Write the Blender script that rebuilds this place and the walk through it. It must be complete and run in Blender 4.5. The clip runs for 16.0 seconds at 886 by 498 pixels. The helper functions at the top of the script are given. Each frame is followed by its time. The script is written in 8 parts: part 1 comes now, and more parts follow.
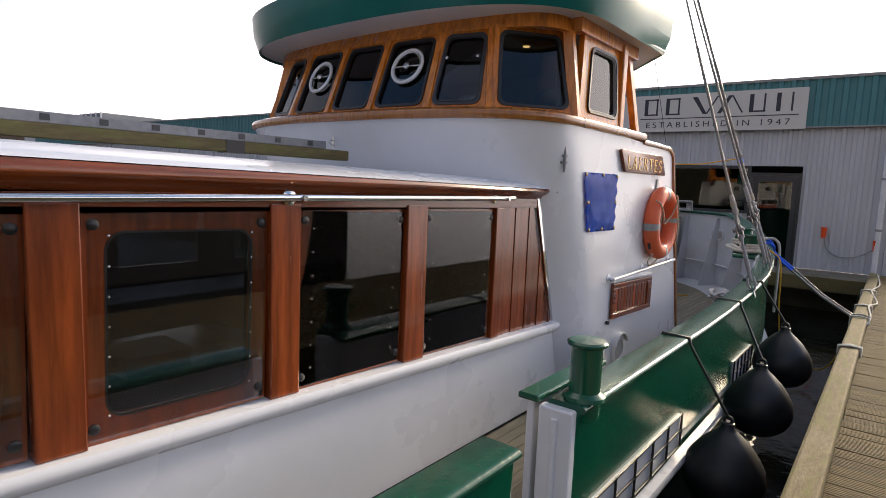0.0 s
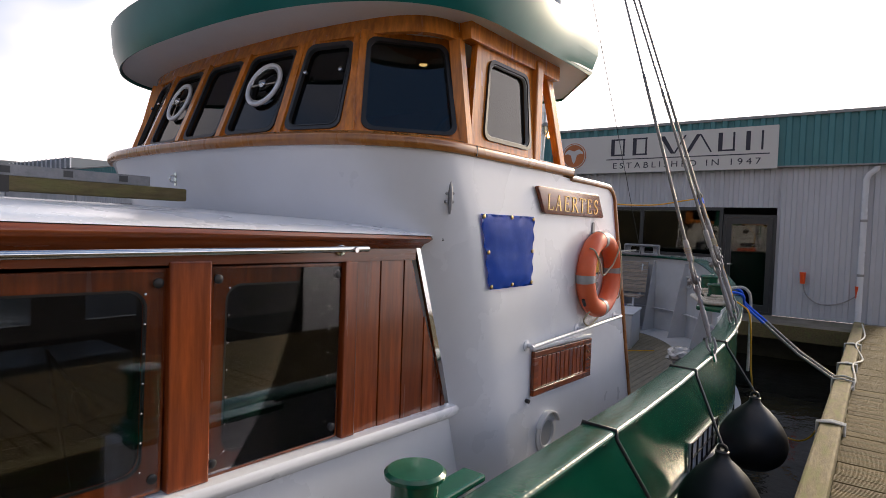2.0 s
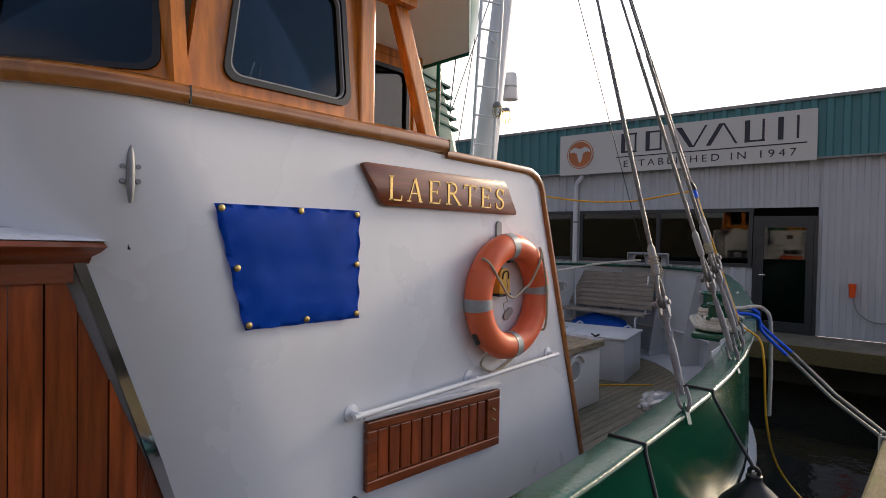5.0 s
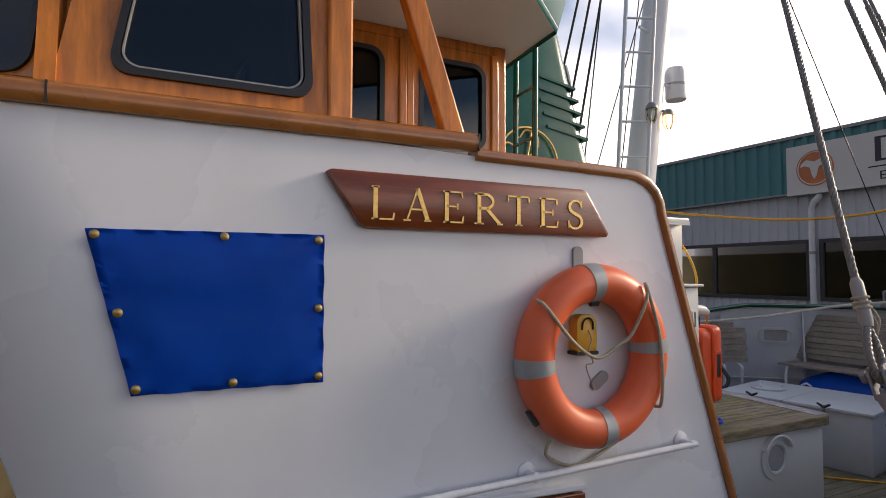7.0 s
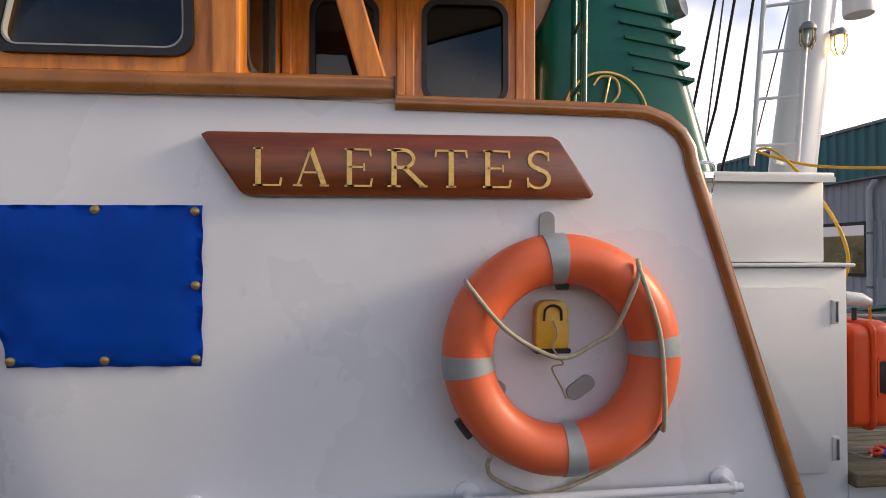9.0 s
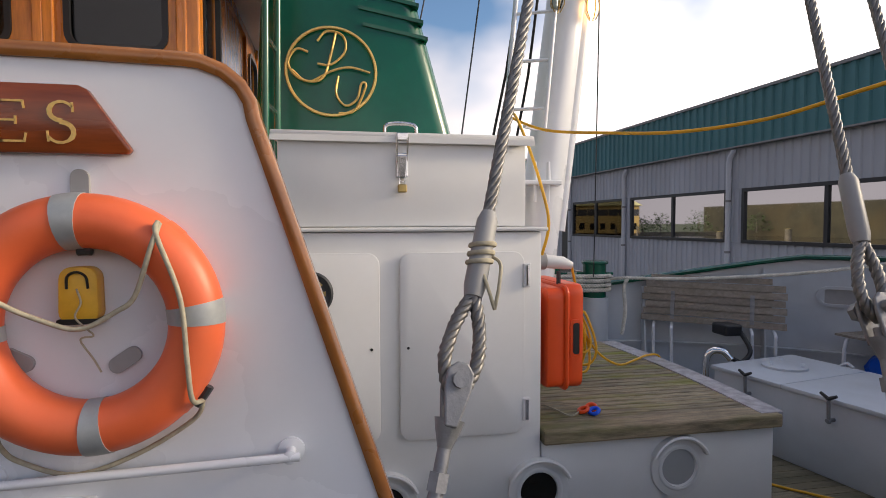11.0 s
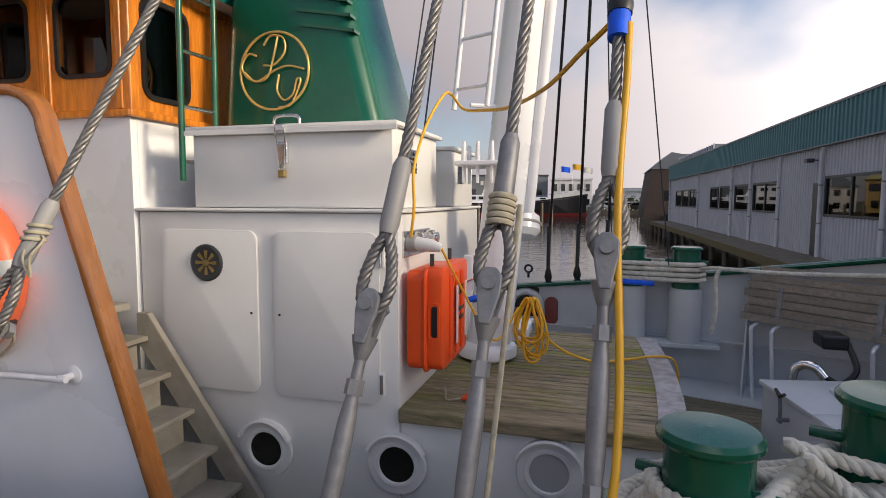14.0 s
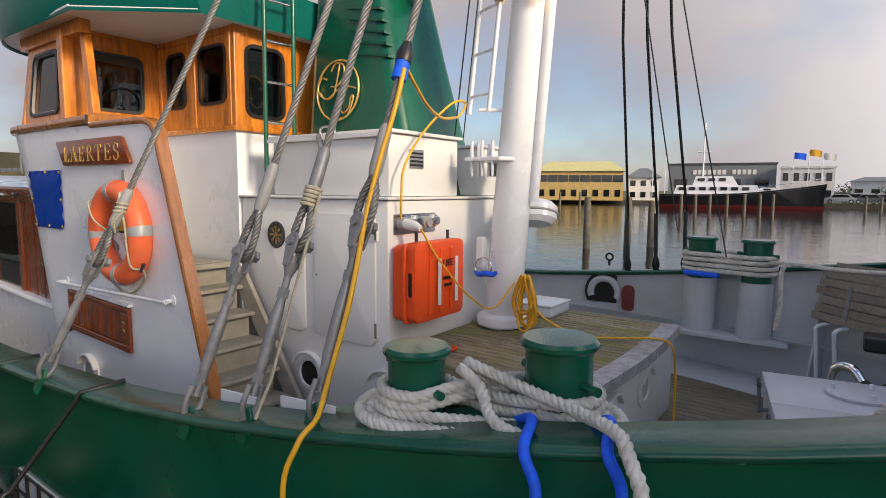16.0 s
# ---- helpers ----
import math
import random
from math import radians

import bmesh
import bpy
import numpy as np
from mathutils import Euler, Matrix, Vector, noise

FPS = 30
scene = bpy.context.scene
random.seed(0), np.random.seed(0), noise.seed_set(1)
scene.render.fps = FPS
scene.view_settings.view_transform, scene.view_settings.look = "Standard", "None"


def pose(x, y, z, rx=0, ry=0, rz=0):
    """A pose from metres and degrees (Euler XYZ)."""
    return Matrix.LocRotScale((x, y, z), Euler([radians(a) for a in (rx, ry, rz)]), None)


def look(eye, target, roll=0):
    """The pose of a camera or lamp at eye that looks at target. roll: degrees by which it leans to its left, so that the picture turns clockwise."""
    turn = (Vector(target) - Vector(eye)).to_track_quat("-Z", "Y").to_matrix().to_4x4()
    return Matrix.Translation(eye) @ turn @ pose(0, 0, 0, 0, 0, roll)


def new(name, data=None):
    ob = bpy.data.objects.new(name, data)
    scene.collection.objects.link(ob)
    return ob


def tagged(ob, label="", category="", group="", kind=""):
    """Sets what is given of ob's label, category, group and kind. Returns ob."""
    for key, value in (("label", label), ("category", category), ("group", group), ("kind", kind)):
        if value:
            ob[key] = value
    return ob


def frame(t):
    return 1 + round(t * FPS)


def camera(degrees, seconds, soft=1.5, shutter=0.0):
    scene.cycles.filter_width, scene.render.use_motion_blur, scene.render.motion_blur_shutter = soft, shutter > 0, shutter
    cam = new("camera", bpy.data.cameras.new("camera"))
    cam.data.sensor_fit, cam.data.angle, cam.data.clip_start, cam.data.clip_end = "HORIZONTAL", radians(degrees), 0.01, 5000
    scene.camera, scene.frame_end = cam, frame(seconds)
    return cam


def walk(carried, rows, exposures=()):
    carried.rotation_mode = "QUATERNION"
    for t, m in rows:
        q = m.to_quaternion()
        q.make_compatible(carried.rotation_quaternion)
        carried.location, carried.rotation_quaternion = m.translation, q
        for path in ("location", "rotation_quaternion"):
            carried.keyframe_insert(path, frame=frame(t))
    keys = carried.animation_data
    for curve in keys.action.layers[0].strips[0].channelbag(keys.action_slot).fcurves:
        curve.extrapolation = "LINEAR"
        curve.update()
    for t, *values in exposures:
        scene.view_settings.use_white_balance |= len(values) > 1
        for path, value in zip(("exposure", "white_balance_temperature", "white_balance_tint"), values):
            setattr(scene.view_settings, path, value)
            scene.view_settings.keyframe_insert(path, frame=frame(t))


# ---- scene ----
cam = camera(75.9, 16.0, 0.9)
METRES, EYE, TILT, LEAN, TURN = 10.4, 1.6, -6.7, -2.2, 38.7
ROWS = [
    (0.0, 0.0, 0.0, 0.0, 0.0, 0.0, -0.0),
    (0.5, 0.0181, 0.0221, 0.0041, -2.72, 2.05, 0.3),
    (1.0, 0.0406, 0.0437, 0.0068, -0.68, 2.22, 0.16),
    (1.5, 0.0615, 0.0667, 0.0077, 0.54, 2.62, 0.18),
    (2.0, 0.0792, 0.0949, 0.0117, -0.97, 4.38, 0.43),
    (2.5, 0.0994, 0.1194, 0.0131, -0.04, 5.17, 0.37),
    (3.0, 0.1225, 0.1418, 0.0153, 0.22, 3.71, 0.44),
    (3.5, 0.1424, 0.1674, 0.0163, -1.02, 3.96, 0.66),
    (4.0, 0.1624, 0.1907, 0.0193, -0.77, 4.83, 0.67),
    (6.5, 0.2561, 0.3126, 0.0243, 18.57, 8.08, -0.17),
    (7.0, 0.2643, 0.3393, 0.0288, 25.59, 9.64, -1.04),
    (7.5, 0.2773, 0.3612, 0.0307, 33.88, 9.2, -2.1),
    (8.0, 0.2964, 0.3813, 0.0327, 40.88, 9.3, -2.82),
    (8.5, 0.3077, 0.4039, 0.0327, 44.94, 8.57, -3.26),
    (9.0, 0.3212, 0.4267, 0.0351, 46.86, 6.82, -3.4),
    (9.5, 0.3419, 0.4479, 0.0362, 47.18, 4.78, -3.39),
    (10.0, 0.3614, 0.4697, 0.0363, 40.09, 4.11, -2.49),
    (12.5, 0.4537, 0.5901, 0.0489, 46.3, 2.14, -3.22),
    (13.0, 0.4786, 0.6149, 0.0516, 51.62, 0.88, -3.94),
    (13.5, 0.5012, 0.6386, 0.0524, 58.13, 0.81, -4.63),
    (14.0, 0.5198, 0.6648, 0.0566, 66.73, -0.31, -5.44),
    (14.5, 0.5485, 0.69, 0.0581, 73.95, -1.62, -6.06),
    (15.0, 0.5712, 0.716, 0.0596, 78.5, -1.37, -6.44),
    (15.5, 0.5909, 0.7459, 0.0634, 82.29, -2.09, -6.68),
    (16.0, 0.6196, 0.7731, 0.0662, 87.39, -3.55, -6.96),
]
walk(cam, [(t, pose(0, 0, EYE, TILT, LEAN, TURN) @ pose(METRES * x, METRES * y, METRES * z, 90 + pitch, roll, yaw)) for t, x, y, z, yaw, pitch, roll in ROWS],
     exposures=[(0, 0.50), (2.5, 0.40), (4, 0.30), (7, 0.0), (9, 0.22), (11, 0.24), (13.5, 0.20), (16, 0.28)])

# ---- world and light ----
SUN_AZ, SUN_EL = radians(-8), radians(21)
world = bpy.data.worlds.new("sky")
scene.world = world
world.use_nodes = True
wn, wl = world.node_tree.nodes, world.node_tree.links
bg = wn["Background"]
sky = wn.new("ShaderNodeTexSky")
sky.sky_type, sky.sun_disc, sky.sun_elevation, sky.sun_rotation = "NISHITA", False, SUN_EL, -SUN_AZ
sky.air_density, sky.dust_density, sky.ozone_density = 1.0, 0.4, 3.0
wtc = wn.new("ShaderNodeTexCoord")
wmap = wn.new("ShaderNodeMapping")
wmap.inputs["Scale"].default_value = (1.0, 1.0, 1.6)
cloud = wn.new("ShaderNodeTexNoise")
cloud.inputs["Scale"].default_value, cloud.inputs["Detail"].default_value, cloud.inputs["Roughness"].default_value = 1.5, 5.0, 0.45
cramp = wn.new("ShaderNodeValToRGB")
cramp.color_ramp.elements[0].position, cramp.color_ramp.elements[1].position = 0.44, 0.58
cshade = wn.new("ShaderNodeTexNoise")
cshade.inputs["Scale"].default_value, cshade.inputs["Detail"].default_value = 1.4, 3.0
sramp = wn.new("ShaderNodeValToRGB")
sramp.color_ramp.elements[0].position, sramp.color_ramp.elements[1].position = 0.3, 0.7
sramp.color_ramp.elements[0].color, sramp.color_ramp.elements[1].color = (2.45, 2.2, 2.35, 1), (3.6, 3.25, 3.35, 1)
# cloud is brighter round the veiled sun
sundot = wn.new("ShaderNodeVectorMath")
sundot.operation = "DOT_PRODUCT"
sundot.inputs[1].default_value = (-math.sin(SUN_AZ) * math.cos(SUN_EL), math.cos(SUN_AZ) * math.cos(SUN_EL), math.sin(SUN_EL))
glow = wn.new("ShaderNodeMapRange")
glow.interpolation_type = "SMOOTHSTEP"
for key, value in (("From Min", -0.42), ("From Max", 1.0), ("To Min", 0.0), ("To Max", 1.0)):
    glow.inputs[key].default_value = value
lift = wn.new("ShaderNodeMix")
lift.data_type, lift.blend_type = "RGBA", "MIX"
lift.inputs[7].default_value = (14.9, 13.5, 13.2, 1)
mixsky = wn.new("ShaderNodeMix")
mixsky.data_type = "RGBA"
wl.new(wtc.outputs["Generated"], wmap.inputs["Vector"])
wl.new(wmap.outputs[0], cloud.inputs["Vector"])
wl.new(wmap.outputs[0], cshade.inputs["Vector"])
wl.new(wtc.outputs["Generated"], sundot.inputs[0])
wl.new(sundot.outputs["Value"], glow.inputs["Value"])
wl.new(glow.outputs[0], lift.inputs[0])
wl.new(cshade.outputs["Fac"], sramp.inputs[0])
wl.new(sramp.outputs[0], lift.inputs[6])
# cloud thickens towards the horizon
wsep = wn.new("ShaderNodeSeparateXYZ")
wl.new(wtc.outputs["Generated"], wsep.inputs[0])
low = wn.new("ShaderNodeMapRange")
for key, value in (("From Min", 0.0), ("From Max", 0.6), ("To Min", 0.22), ("To Max", -0.05)):
    low.inputs[key].default_value = value
wl.new(wsep.outputs["Z"], low.inputs["Value"])
cover_sum = wn.new("ShaderNodeMath")
wl.new(cloud.outputs["Fac"], cover_sum.inputs[0])
wl.new(low.outputs[0], cover_sum.inputs[1])
wl.new(cover_sum.outputs[0], cramp.inputs[0])
wl.new(cramp.outputs[0], mixsky.inputs[0])
wl.new(sky.outputs[0], mixsky.inputs[6])
wl.new(lift.outputs[2], mixsky.inputs[7])
wl.new(mixsky.outputs[2], bg.inputs["Color"])
bg.inputs["Strength"].default_value = 0.135
sun = new("sun", bpy.data.lights.new("sun", "SUN"))
sun.data.energy, sun.data.angle, sun.data.color = 3.8, radians(12), (1.0, 0.82, 0.58)
sun.matrix_world = look((0, 0, 0), (math.sin(SUN_AZ) * math.cos(SUN_EL), -math.cos(SUN_AZ) * math.cos(SUN_EL), -math.sin(SUN_EL)))

# ---- materials ----
def mat(name, col, rough=0.5, metal=0.0, vary=0.08, scale=6.0, stain=None, stain_amount=0.3, stain_scale=1.5, bump=0.0, bump_scale=60.0, stretch=(1, 1, 1), coat=0.0, island=0.0, objrand=0.0):
    """A surface with fine variation of tone, broader stains and fine relief."""
    m = bpy.data.materials.new(name)
    m.use_nodes = True
    n, l = m.node_tree.nodes, m.node_tree.links
    p = n["Principled BSDF"]
    p.inputs["Metallic"].default_value = metal
    p.inputs["Coat Weight"].default_value = coat
    p.inputs["Coat Roughness"].default_value = 0.12
    tc = n.new("ShaderNodeTexCoord")
    mp = n.new("ShaderNodeMapping")
    mp.inputs["Scale"].default_value = stretch
    l.new(tc.outputs["Object"], mp.inputs["Vector"])
    n1 = n.new("ShaderNodeTexNoise")
    n1.inputs["Scale"].default_value, n1.inputs["Detail"].default_value, n1.inputs["Roughness"].default_value = scale, 5, 0.6
    l.new(mp.outputs[0], n1.inputs["Vector"])
    r1 = n.new("ShaderNodeMapRange")
    r1.inputs["From Min"].default_value, r1.inputs["From Max"].default_value = 0.3, 0.7
    r1.inputs["To Min"].default_value, r1.inputs["To Max"].default_value = 1 - vary, 1 + vary
    l.new(n1.outputs["Fac"], r1.inputs["Value"])
    val = r1.outputs[0]
    if island or objrand:
        src = n.new("ShaderNodeNewGeometry").outputs["Random Per Island"] if island else n.new("ShaderNodeObjectInfo").outputs["Random"]
        a = island or objrand
        r2 = n.new("ShaderNodeMapRange")
        r2.inputs["To Min"].default_value, r2.inputs["To Max"].default_value = 1 - a, 1 + a
        l.new(src, r2.inputs["Value"])
        mu = n.new("ShaderNodeMath")
        mu.operation = "MULTIPLY"
        l.new(val, mu.inputs[0]), l.new(r2.outputs[0], mu.inputs[1])
        val = mu.outputs[0]
    sc = n.new("ShaderNodeVectorMath")
    sc.operation = "SCALE"
    sc.inputs[0].default_value = col
    l.new(val, sc.inputs["Scale"])
    out = sc.outputs[0]
    n2 = n.new("ShaderNodeTexNoise")
    n2.inputs["Scale"].default_value, n2.inputs["Detail"].default_value = stain_scale, 6
    l.new(mp.outputs[0], n2.inputs["Vector"])
    r3 = n.new("ShaderNodeMapRange")
    r3.inputs["From Min"].default_value, r3.inputs["From Max"].default_value = 0.48, 0.72
    r3.inputs["To Max"].default_value = stain_amount
    l.new(n2.outputs["Fac"], r3.inputs["Value"])
    if stain:
        mx = n.new("ShaderNodeMix")
        mx.data_type = "RGBA"
        mx.inputs[7].default_value = (*stain, 1)
        l.new(r3.outputs[0], mx.inputs[0]), l.new(out, mx.inputs[6])
        out = mx.outputs[2]
    l.new(out, p.inputs["Base Color"])
    rr = n.new("ShaderNodeMapRange")
    rr.inputs["To Min"].default_value, rr.inputs["To Max"].default_value = max(0.02, rough * 0.8), min(1, rough * 1.2)
    l.new(n2.outputs["Fac"], rr.inputs["Value"])
    l.new(rr.outputs[0], p.inputs["Roughness"])
    if bump:
        nb = n.new("ShaderNodeTexNoise")
        nb.inputs["Scale"].default_value, nb.inputs["Detail"].default_value = bump_scale, 4
        l.new(mp.outputs[0], nb.inputs["Vector"])
        b = n.new("ShaderNodeBump")
        b.inputs["Strength"].default_value, b.inputs["Distance"].default_value = bump, 0.01
        l.new(nb.outputs["Fac"], b.inputs["Height"])
        l.new(b.outputs[0], p.inputs["Normal"])
    return m


def glass(name, tint=(0.75, 0.8, 0.8), rough=0.02):
    m = bpy.data.materials.new(name)
    m.use_nodes = True
    n, l = m.node_tree.nodes, m.node_tree.links
    n.clear()
    out = n.new("ShaderNodeOutputMaterial")
    tr = n.new("ShaderNodeBsdfTransparent")
    tr.inputs[0].default_value = (*tint, 1)
    gl = n.new("ShaderNodeBsdfGlossy")
    gl.inputs["Roughness"].default_value = rough
    fr = n.new("ShaderNodeFresnel")
    fr.inputs["IOR"].default_value = 1.6
    mx = n.new("ShaderNodeMixShader")
    l.new(fr.outputs[0], mx.inputs[0]), l.new(tr.outputs[0], mx.inputs[1]), l.new(gl.outputs[0], mx.inputs[2])
    l.new(mx.outputs[0], out.inputs[0])
    return m


WHITE = mat("white_gloss_paint", (0.74, 0.76, 0.80), 0.28, vary=0.03, scale=2.5, stain=(0.60, 0.60, 0.60), stain_amount=0.22, stain_scale=1.1, bump=0.05, bump_scale=7, coat=0.3)
WHITE_WARM = mat("white_locker_paint", (0.72, 0.72, 0.71), 0.35, vary=0.03, scale=3, stain=(0.55, 0.53, 0.48), stain_amount=0.2, stain_scale=1.3, bump=0.05, bump_scale=9)
GREY_PAINT = mat("light_grey_paint", (0.50, 0.53, 0.57), 0.4, vary=0.05, scale=4, stain=(0.34, 0.34, 0.33), stain_amount=0.35, stain_scale=1.6, bump=0.06, bump_scale=12)
GREEN = mat("dark_green_gloss_paint", (0.002, 0.085, 0.045), 0.24, vary=0.15, scale=4, stain=(0.008, 0.10, 0.06), stain_amount=0.3, stain_scale=2.0, bump=0.015, bump_scale=6, coat=0.2)
GREEN_WORN = mat("worn_green_rail_paint", (0.006, 0.075, 0.045), 0.25, vary=0.2, scale=8, stain=(0.10, 0.15, 0.11), stain_amount=0.2, stain_scale=5.0, bump=0.2, bump_scale=30)
# the funnel's green made bluer: reflected sky is put into the base colour
TEAL = mat("fascia_green_sky_tint", (0.003, 0.105, 0.09), 0.3, vary=0.06, scale=3, coat=0.1, stain=(0.02, 0.16, 0.13), stain_amount=0.3)
TEAL.node_tree.nodes["Principled BSDF"].inputs["Specular IOR Level"].default_value = 0.2
TEAK = mat("varnished_mahogany", (0.20, 0.043, 0.009), 0.26, vary=0.40, scale=4, stretch=(7, 7, 0.6), stain=(0.10, 0.018, 0.004), stain_amount=0.75, stain_scale=1.6, bump=0.05, bump_scale=40, coat=0.35, objrand=0.28)
TEAK_H = mat("varnished_mahogany_long_grain", (0.19, 0.043, 0.009), 0.26, vary=0.35, scale=4, stretch=(7, 0.6, 7), stain=(0.11, 0.022, 0.005), stain_amount=0.7, stain_scale=1.6, bump=0.05, bump_scale=40, coat=0.35)
TEAK_LIGHT = mat("varnished_teak", (0.60, 0.20, 0.022), 0.26, vary=0.32, scale=5, stretch=(6, 6, 0.8), stain=(0.24, 0.075, 0.016), stain_amount=0.6, stain_scale=2.2, bump=0.05, bump_scale=40, coat=0.35)
TEAK_RAIL = mat("varnished_teak_rail", (0.33, 0.125, 0.028), 0.28, vary=0.2, scale=7, stretch=(5, 1, 1), stain=(0.2, 0.065, 0.016), stain_amount=0.5, stain_scale=3, bump=0.05, bump_scale=40, coat=0.6)
DECK = mat("weathered_deck_planks", (0.22, 0.175, 0.11), 0.75, vary=0.5, scale=7, stretch=(5, 0.8, 5), stain=(0.12, 0.135, 0.028), stain_amount=0.9, stain_scale=1.2, bump=0.35, bump_scale=30, objrand=0.15)
DECK_WET = mat("damp_deck_planks", (0.17, 0.15, 0.10), 0.4, vary=0.35, scale=6, stretch=(5, 0.8, 5), stain=(0.06, 0.06, 0.03), stain_amount=0.6, stain_scale=0.9, bump=0.3, bump_scale=30, island=0.12)
HATCH_WOOD = mat("mossy_hatch_planks", (0.23, 0.19, 0.12), 0.75, vary=0.5, scale=8, stretch=(5, 0.8, 5), stain=(0.20, 0.205, 0.03), stain_amount=1.0, stain_scale=1.7, bump=0.35, bump_scale=30, objrand=0.25)
WORN_BOARD = mat("worn_grey_board_paint", (0.36, 0.35, 0.37), 0.7, vary=0.35, scale=14, stain=(0.22, 0.20, 0.17), stain_amount=0.7, stain_scale=5, bump=0.3, bump_scale=40)
SLAT = mat("silvered_teak_slats", (0.26, 0.225, 0.19), 0.75, vary=0.25, scale=8, stretch=(5, 1, 5), stain=(0.16, 0.14, 0.10), stain_amount=0.5, bump=0.3, bump_scale=40, objrand=0.12)
DOCKWOOD = mat("ribbed_dock_planks", (0.135, 0.09, 0.026), 0.75, vary=0.25, scale=6, stretch=(0.8, 6, 5), stain=(0.12, 0.11, 0.045), stain_amount=0.6, stain_scale=1.4, bump=0.35, bump_scale=40, objrand=0.18)
DOCKBEAM = mat("mossy_dock_timber", (0.15, 0.115, 0.048), 0.85, vary=0.3, scale=9, stretch=(4, 0.8, 4), stain=(0.16, 0.17, 0.05), stain_amount=0.7, stain_scale=4, bump=0.5, bump_scale=30)
PIER = mat("old_pier_timber", (0.13, 0.115, 0.095), 0.85, vary=0.3, scale=5, stain=(0.08, 0.09, 0.035), stain_amount=0.7, stain_scale=1.5, bump=0.4, bump_scale=20)
RUBBER = mat("black_rubber", (0.012, 0.012, 0.014), 0.45, vary=0.2, scale=8, stain=(0.04, 0.04, 0.045), stain_amount=0.35, stain_scale=4)
BLACK = mat("black_paint", (0.012, 0.012, 0.013), 0.4, vary=0.1)
# near-black colour stands in for shade inside rooms and under the walkway
DARK = mat("painted_shade_black", (0.018, 0.014, 0.012), 0.8, vary=0.2)
ORANGE = mat("orange_lifebuoy_plastic", (0.80, 0.145, 0.05), 0.42, vary=0.05, scale=6, stain=(0.62, 0.16, 0.07), stain_amount=0.4, stain_scale=4, bump=0.05, bump_scale=25)
ORANGE_RED = mat("orange_red_moulded_plastic", (0.80, 0.085, 0.012), 0.38, vary=0.04, bump=0.04, bump_scale=40)
BLUE = mat("blue_vinyl_cover", (0.002, 0.085, 0.58), 0.42, vary=0.08, scale=5, bump=0.25, bump_scale=6, stain=(0.008, 0.11, 0.62), stain_amount=0.4, stain_scale=3)
BLUE.node_tree.nodes["Principled BSDF"].inputs["Specular IOR Level"].default_value = 0.25
BLUE_ROPE = mat("blue_webbing", (0.004, 0.11, 0.85), 0.6, vary=0.2, scale=30)
ROPE = mat("off_white_rope", (0.60, 0.585, 0.53), 0.85, vary=0.2, scale=25, stain=(0.33, 0.32, 0.25), stain_amount=0.5, stain_scale=7, bump=0.3, bump_scale=150)
CORD = mat("thin_beige_cord", (0.42, 0.38, 0.28), 0.85, vary=0.2, scale=40)
YELLOW = mat("yellow_cable_sheath", (0.75, 0.40, 0.015), 0.45, vary=0.1, scale=10, stain=(0.55, 0.3, 0.03), stain_amount=0.4, stain_scale=6)
STEP_PAINT = mat("worn_beige_step_paint", (0.31, 0.29, 0.25), 0.6, vary=0.2, scale=6, stain=(0.24, 0.21, 0.17), stain_amount=0.6, stain_scale=4, bump=0.2, bump_scale=30)
STEEL = mat("stainless_steel", (0.62, 0.62, 0.62), 0.18, metal=1.0, vary=0.08, scale=10)
GALV = mat("galvanised_steel", (0.24, 0.245, 0.26), 0.5, metal=0.4, vary=0.2, scale=18, stain=(0.28, 0.27, 0.26), stain_amount=0.6, stain_scale=9, bump=0.2, bump_scale=60)
WIRE = mat("wire_rope_steel", (0.20, 0.195, 0.19), 0.45, metal=0.6, vary=0.25, scale=40)
CHROME = mat("polished_chrome", (0.8, 0.8, 0.8), 0.06, metal=1.0, vary=0.03)
BRASS = mat("dull_brass", (0.45, 0.33, 0.13), 0.35, metal=0.9, vary=0.2, scale=30)
GOLD = mat("gold_leaf", (0.75, 0.50, 0.16), 0.38, metal=0.6, vary=0.2, scale=60)
TAPE = mat("grey_reflective_tape", (0.36, 0.38, 0.39), 0.4, metal=0.2, vary=0.1, scale=20)
YELLOW_PLASTIC = mat("yellow_lamp_plastic", (0.72, 0.40, 0.03), 0.4, vary=0.12, scale=12)
CORRUGATED = mat("grey_corrugated_cladding", (0.54, 0.56, 0.60), 0.5, vary=0.06, scale=2, stretch=(1, 1, 0.3), stain=(0.43, 0.45, 0.47), stain_amount=0.5, stain_scale=0.6)
TEAL_CLAD = mat("teal_corrugated_cladding", (0.07, 0.23, 0.25), 0.5, vary=0.06, scale=2, stretch=(1, 1, 0.3), stain=(0.09, 0.22, 0.22), stain_amount=0.4, stain_scale=0.6)
SIGN_WHITE = mat("off_white_sign_board", (0.66, 0.65, 0.62), 0.5, vary=0.03, scale=1.5)
INK = mat("dark_navy_lettering", (0.03, 0.03, 0.05), 0.5, vary=0.05)
COPPER = mat("copper_orange_emblem", (0.55, 0.17, 0.05), 0.4, vary=0.2, scale=3)
FRAME_DARK = mat("anthracite_window_frame", (0.035, 0.038, 0.042), 0.4, vary=0.08)
PANE = glass("clear_glass")
PANE_SHEET = glass("clear_acrylic", (0.98, 0.98, 0.97))
PANE_DARK = glass("tinted_glass", (0.30, 0.33, 0.36))
PLASTIC_GREY = mat("grey_plastic_trim", (0.30, 0.30, 0.30), 0.5, vary=0.1)


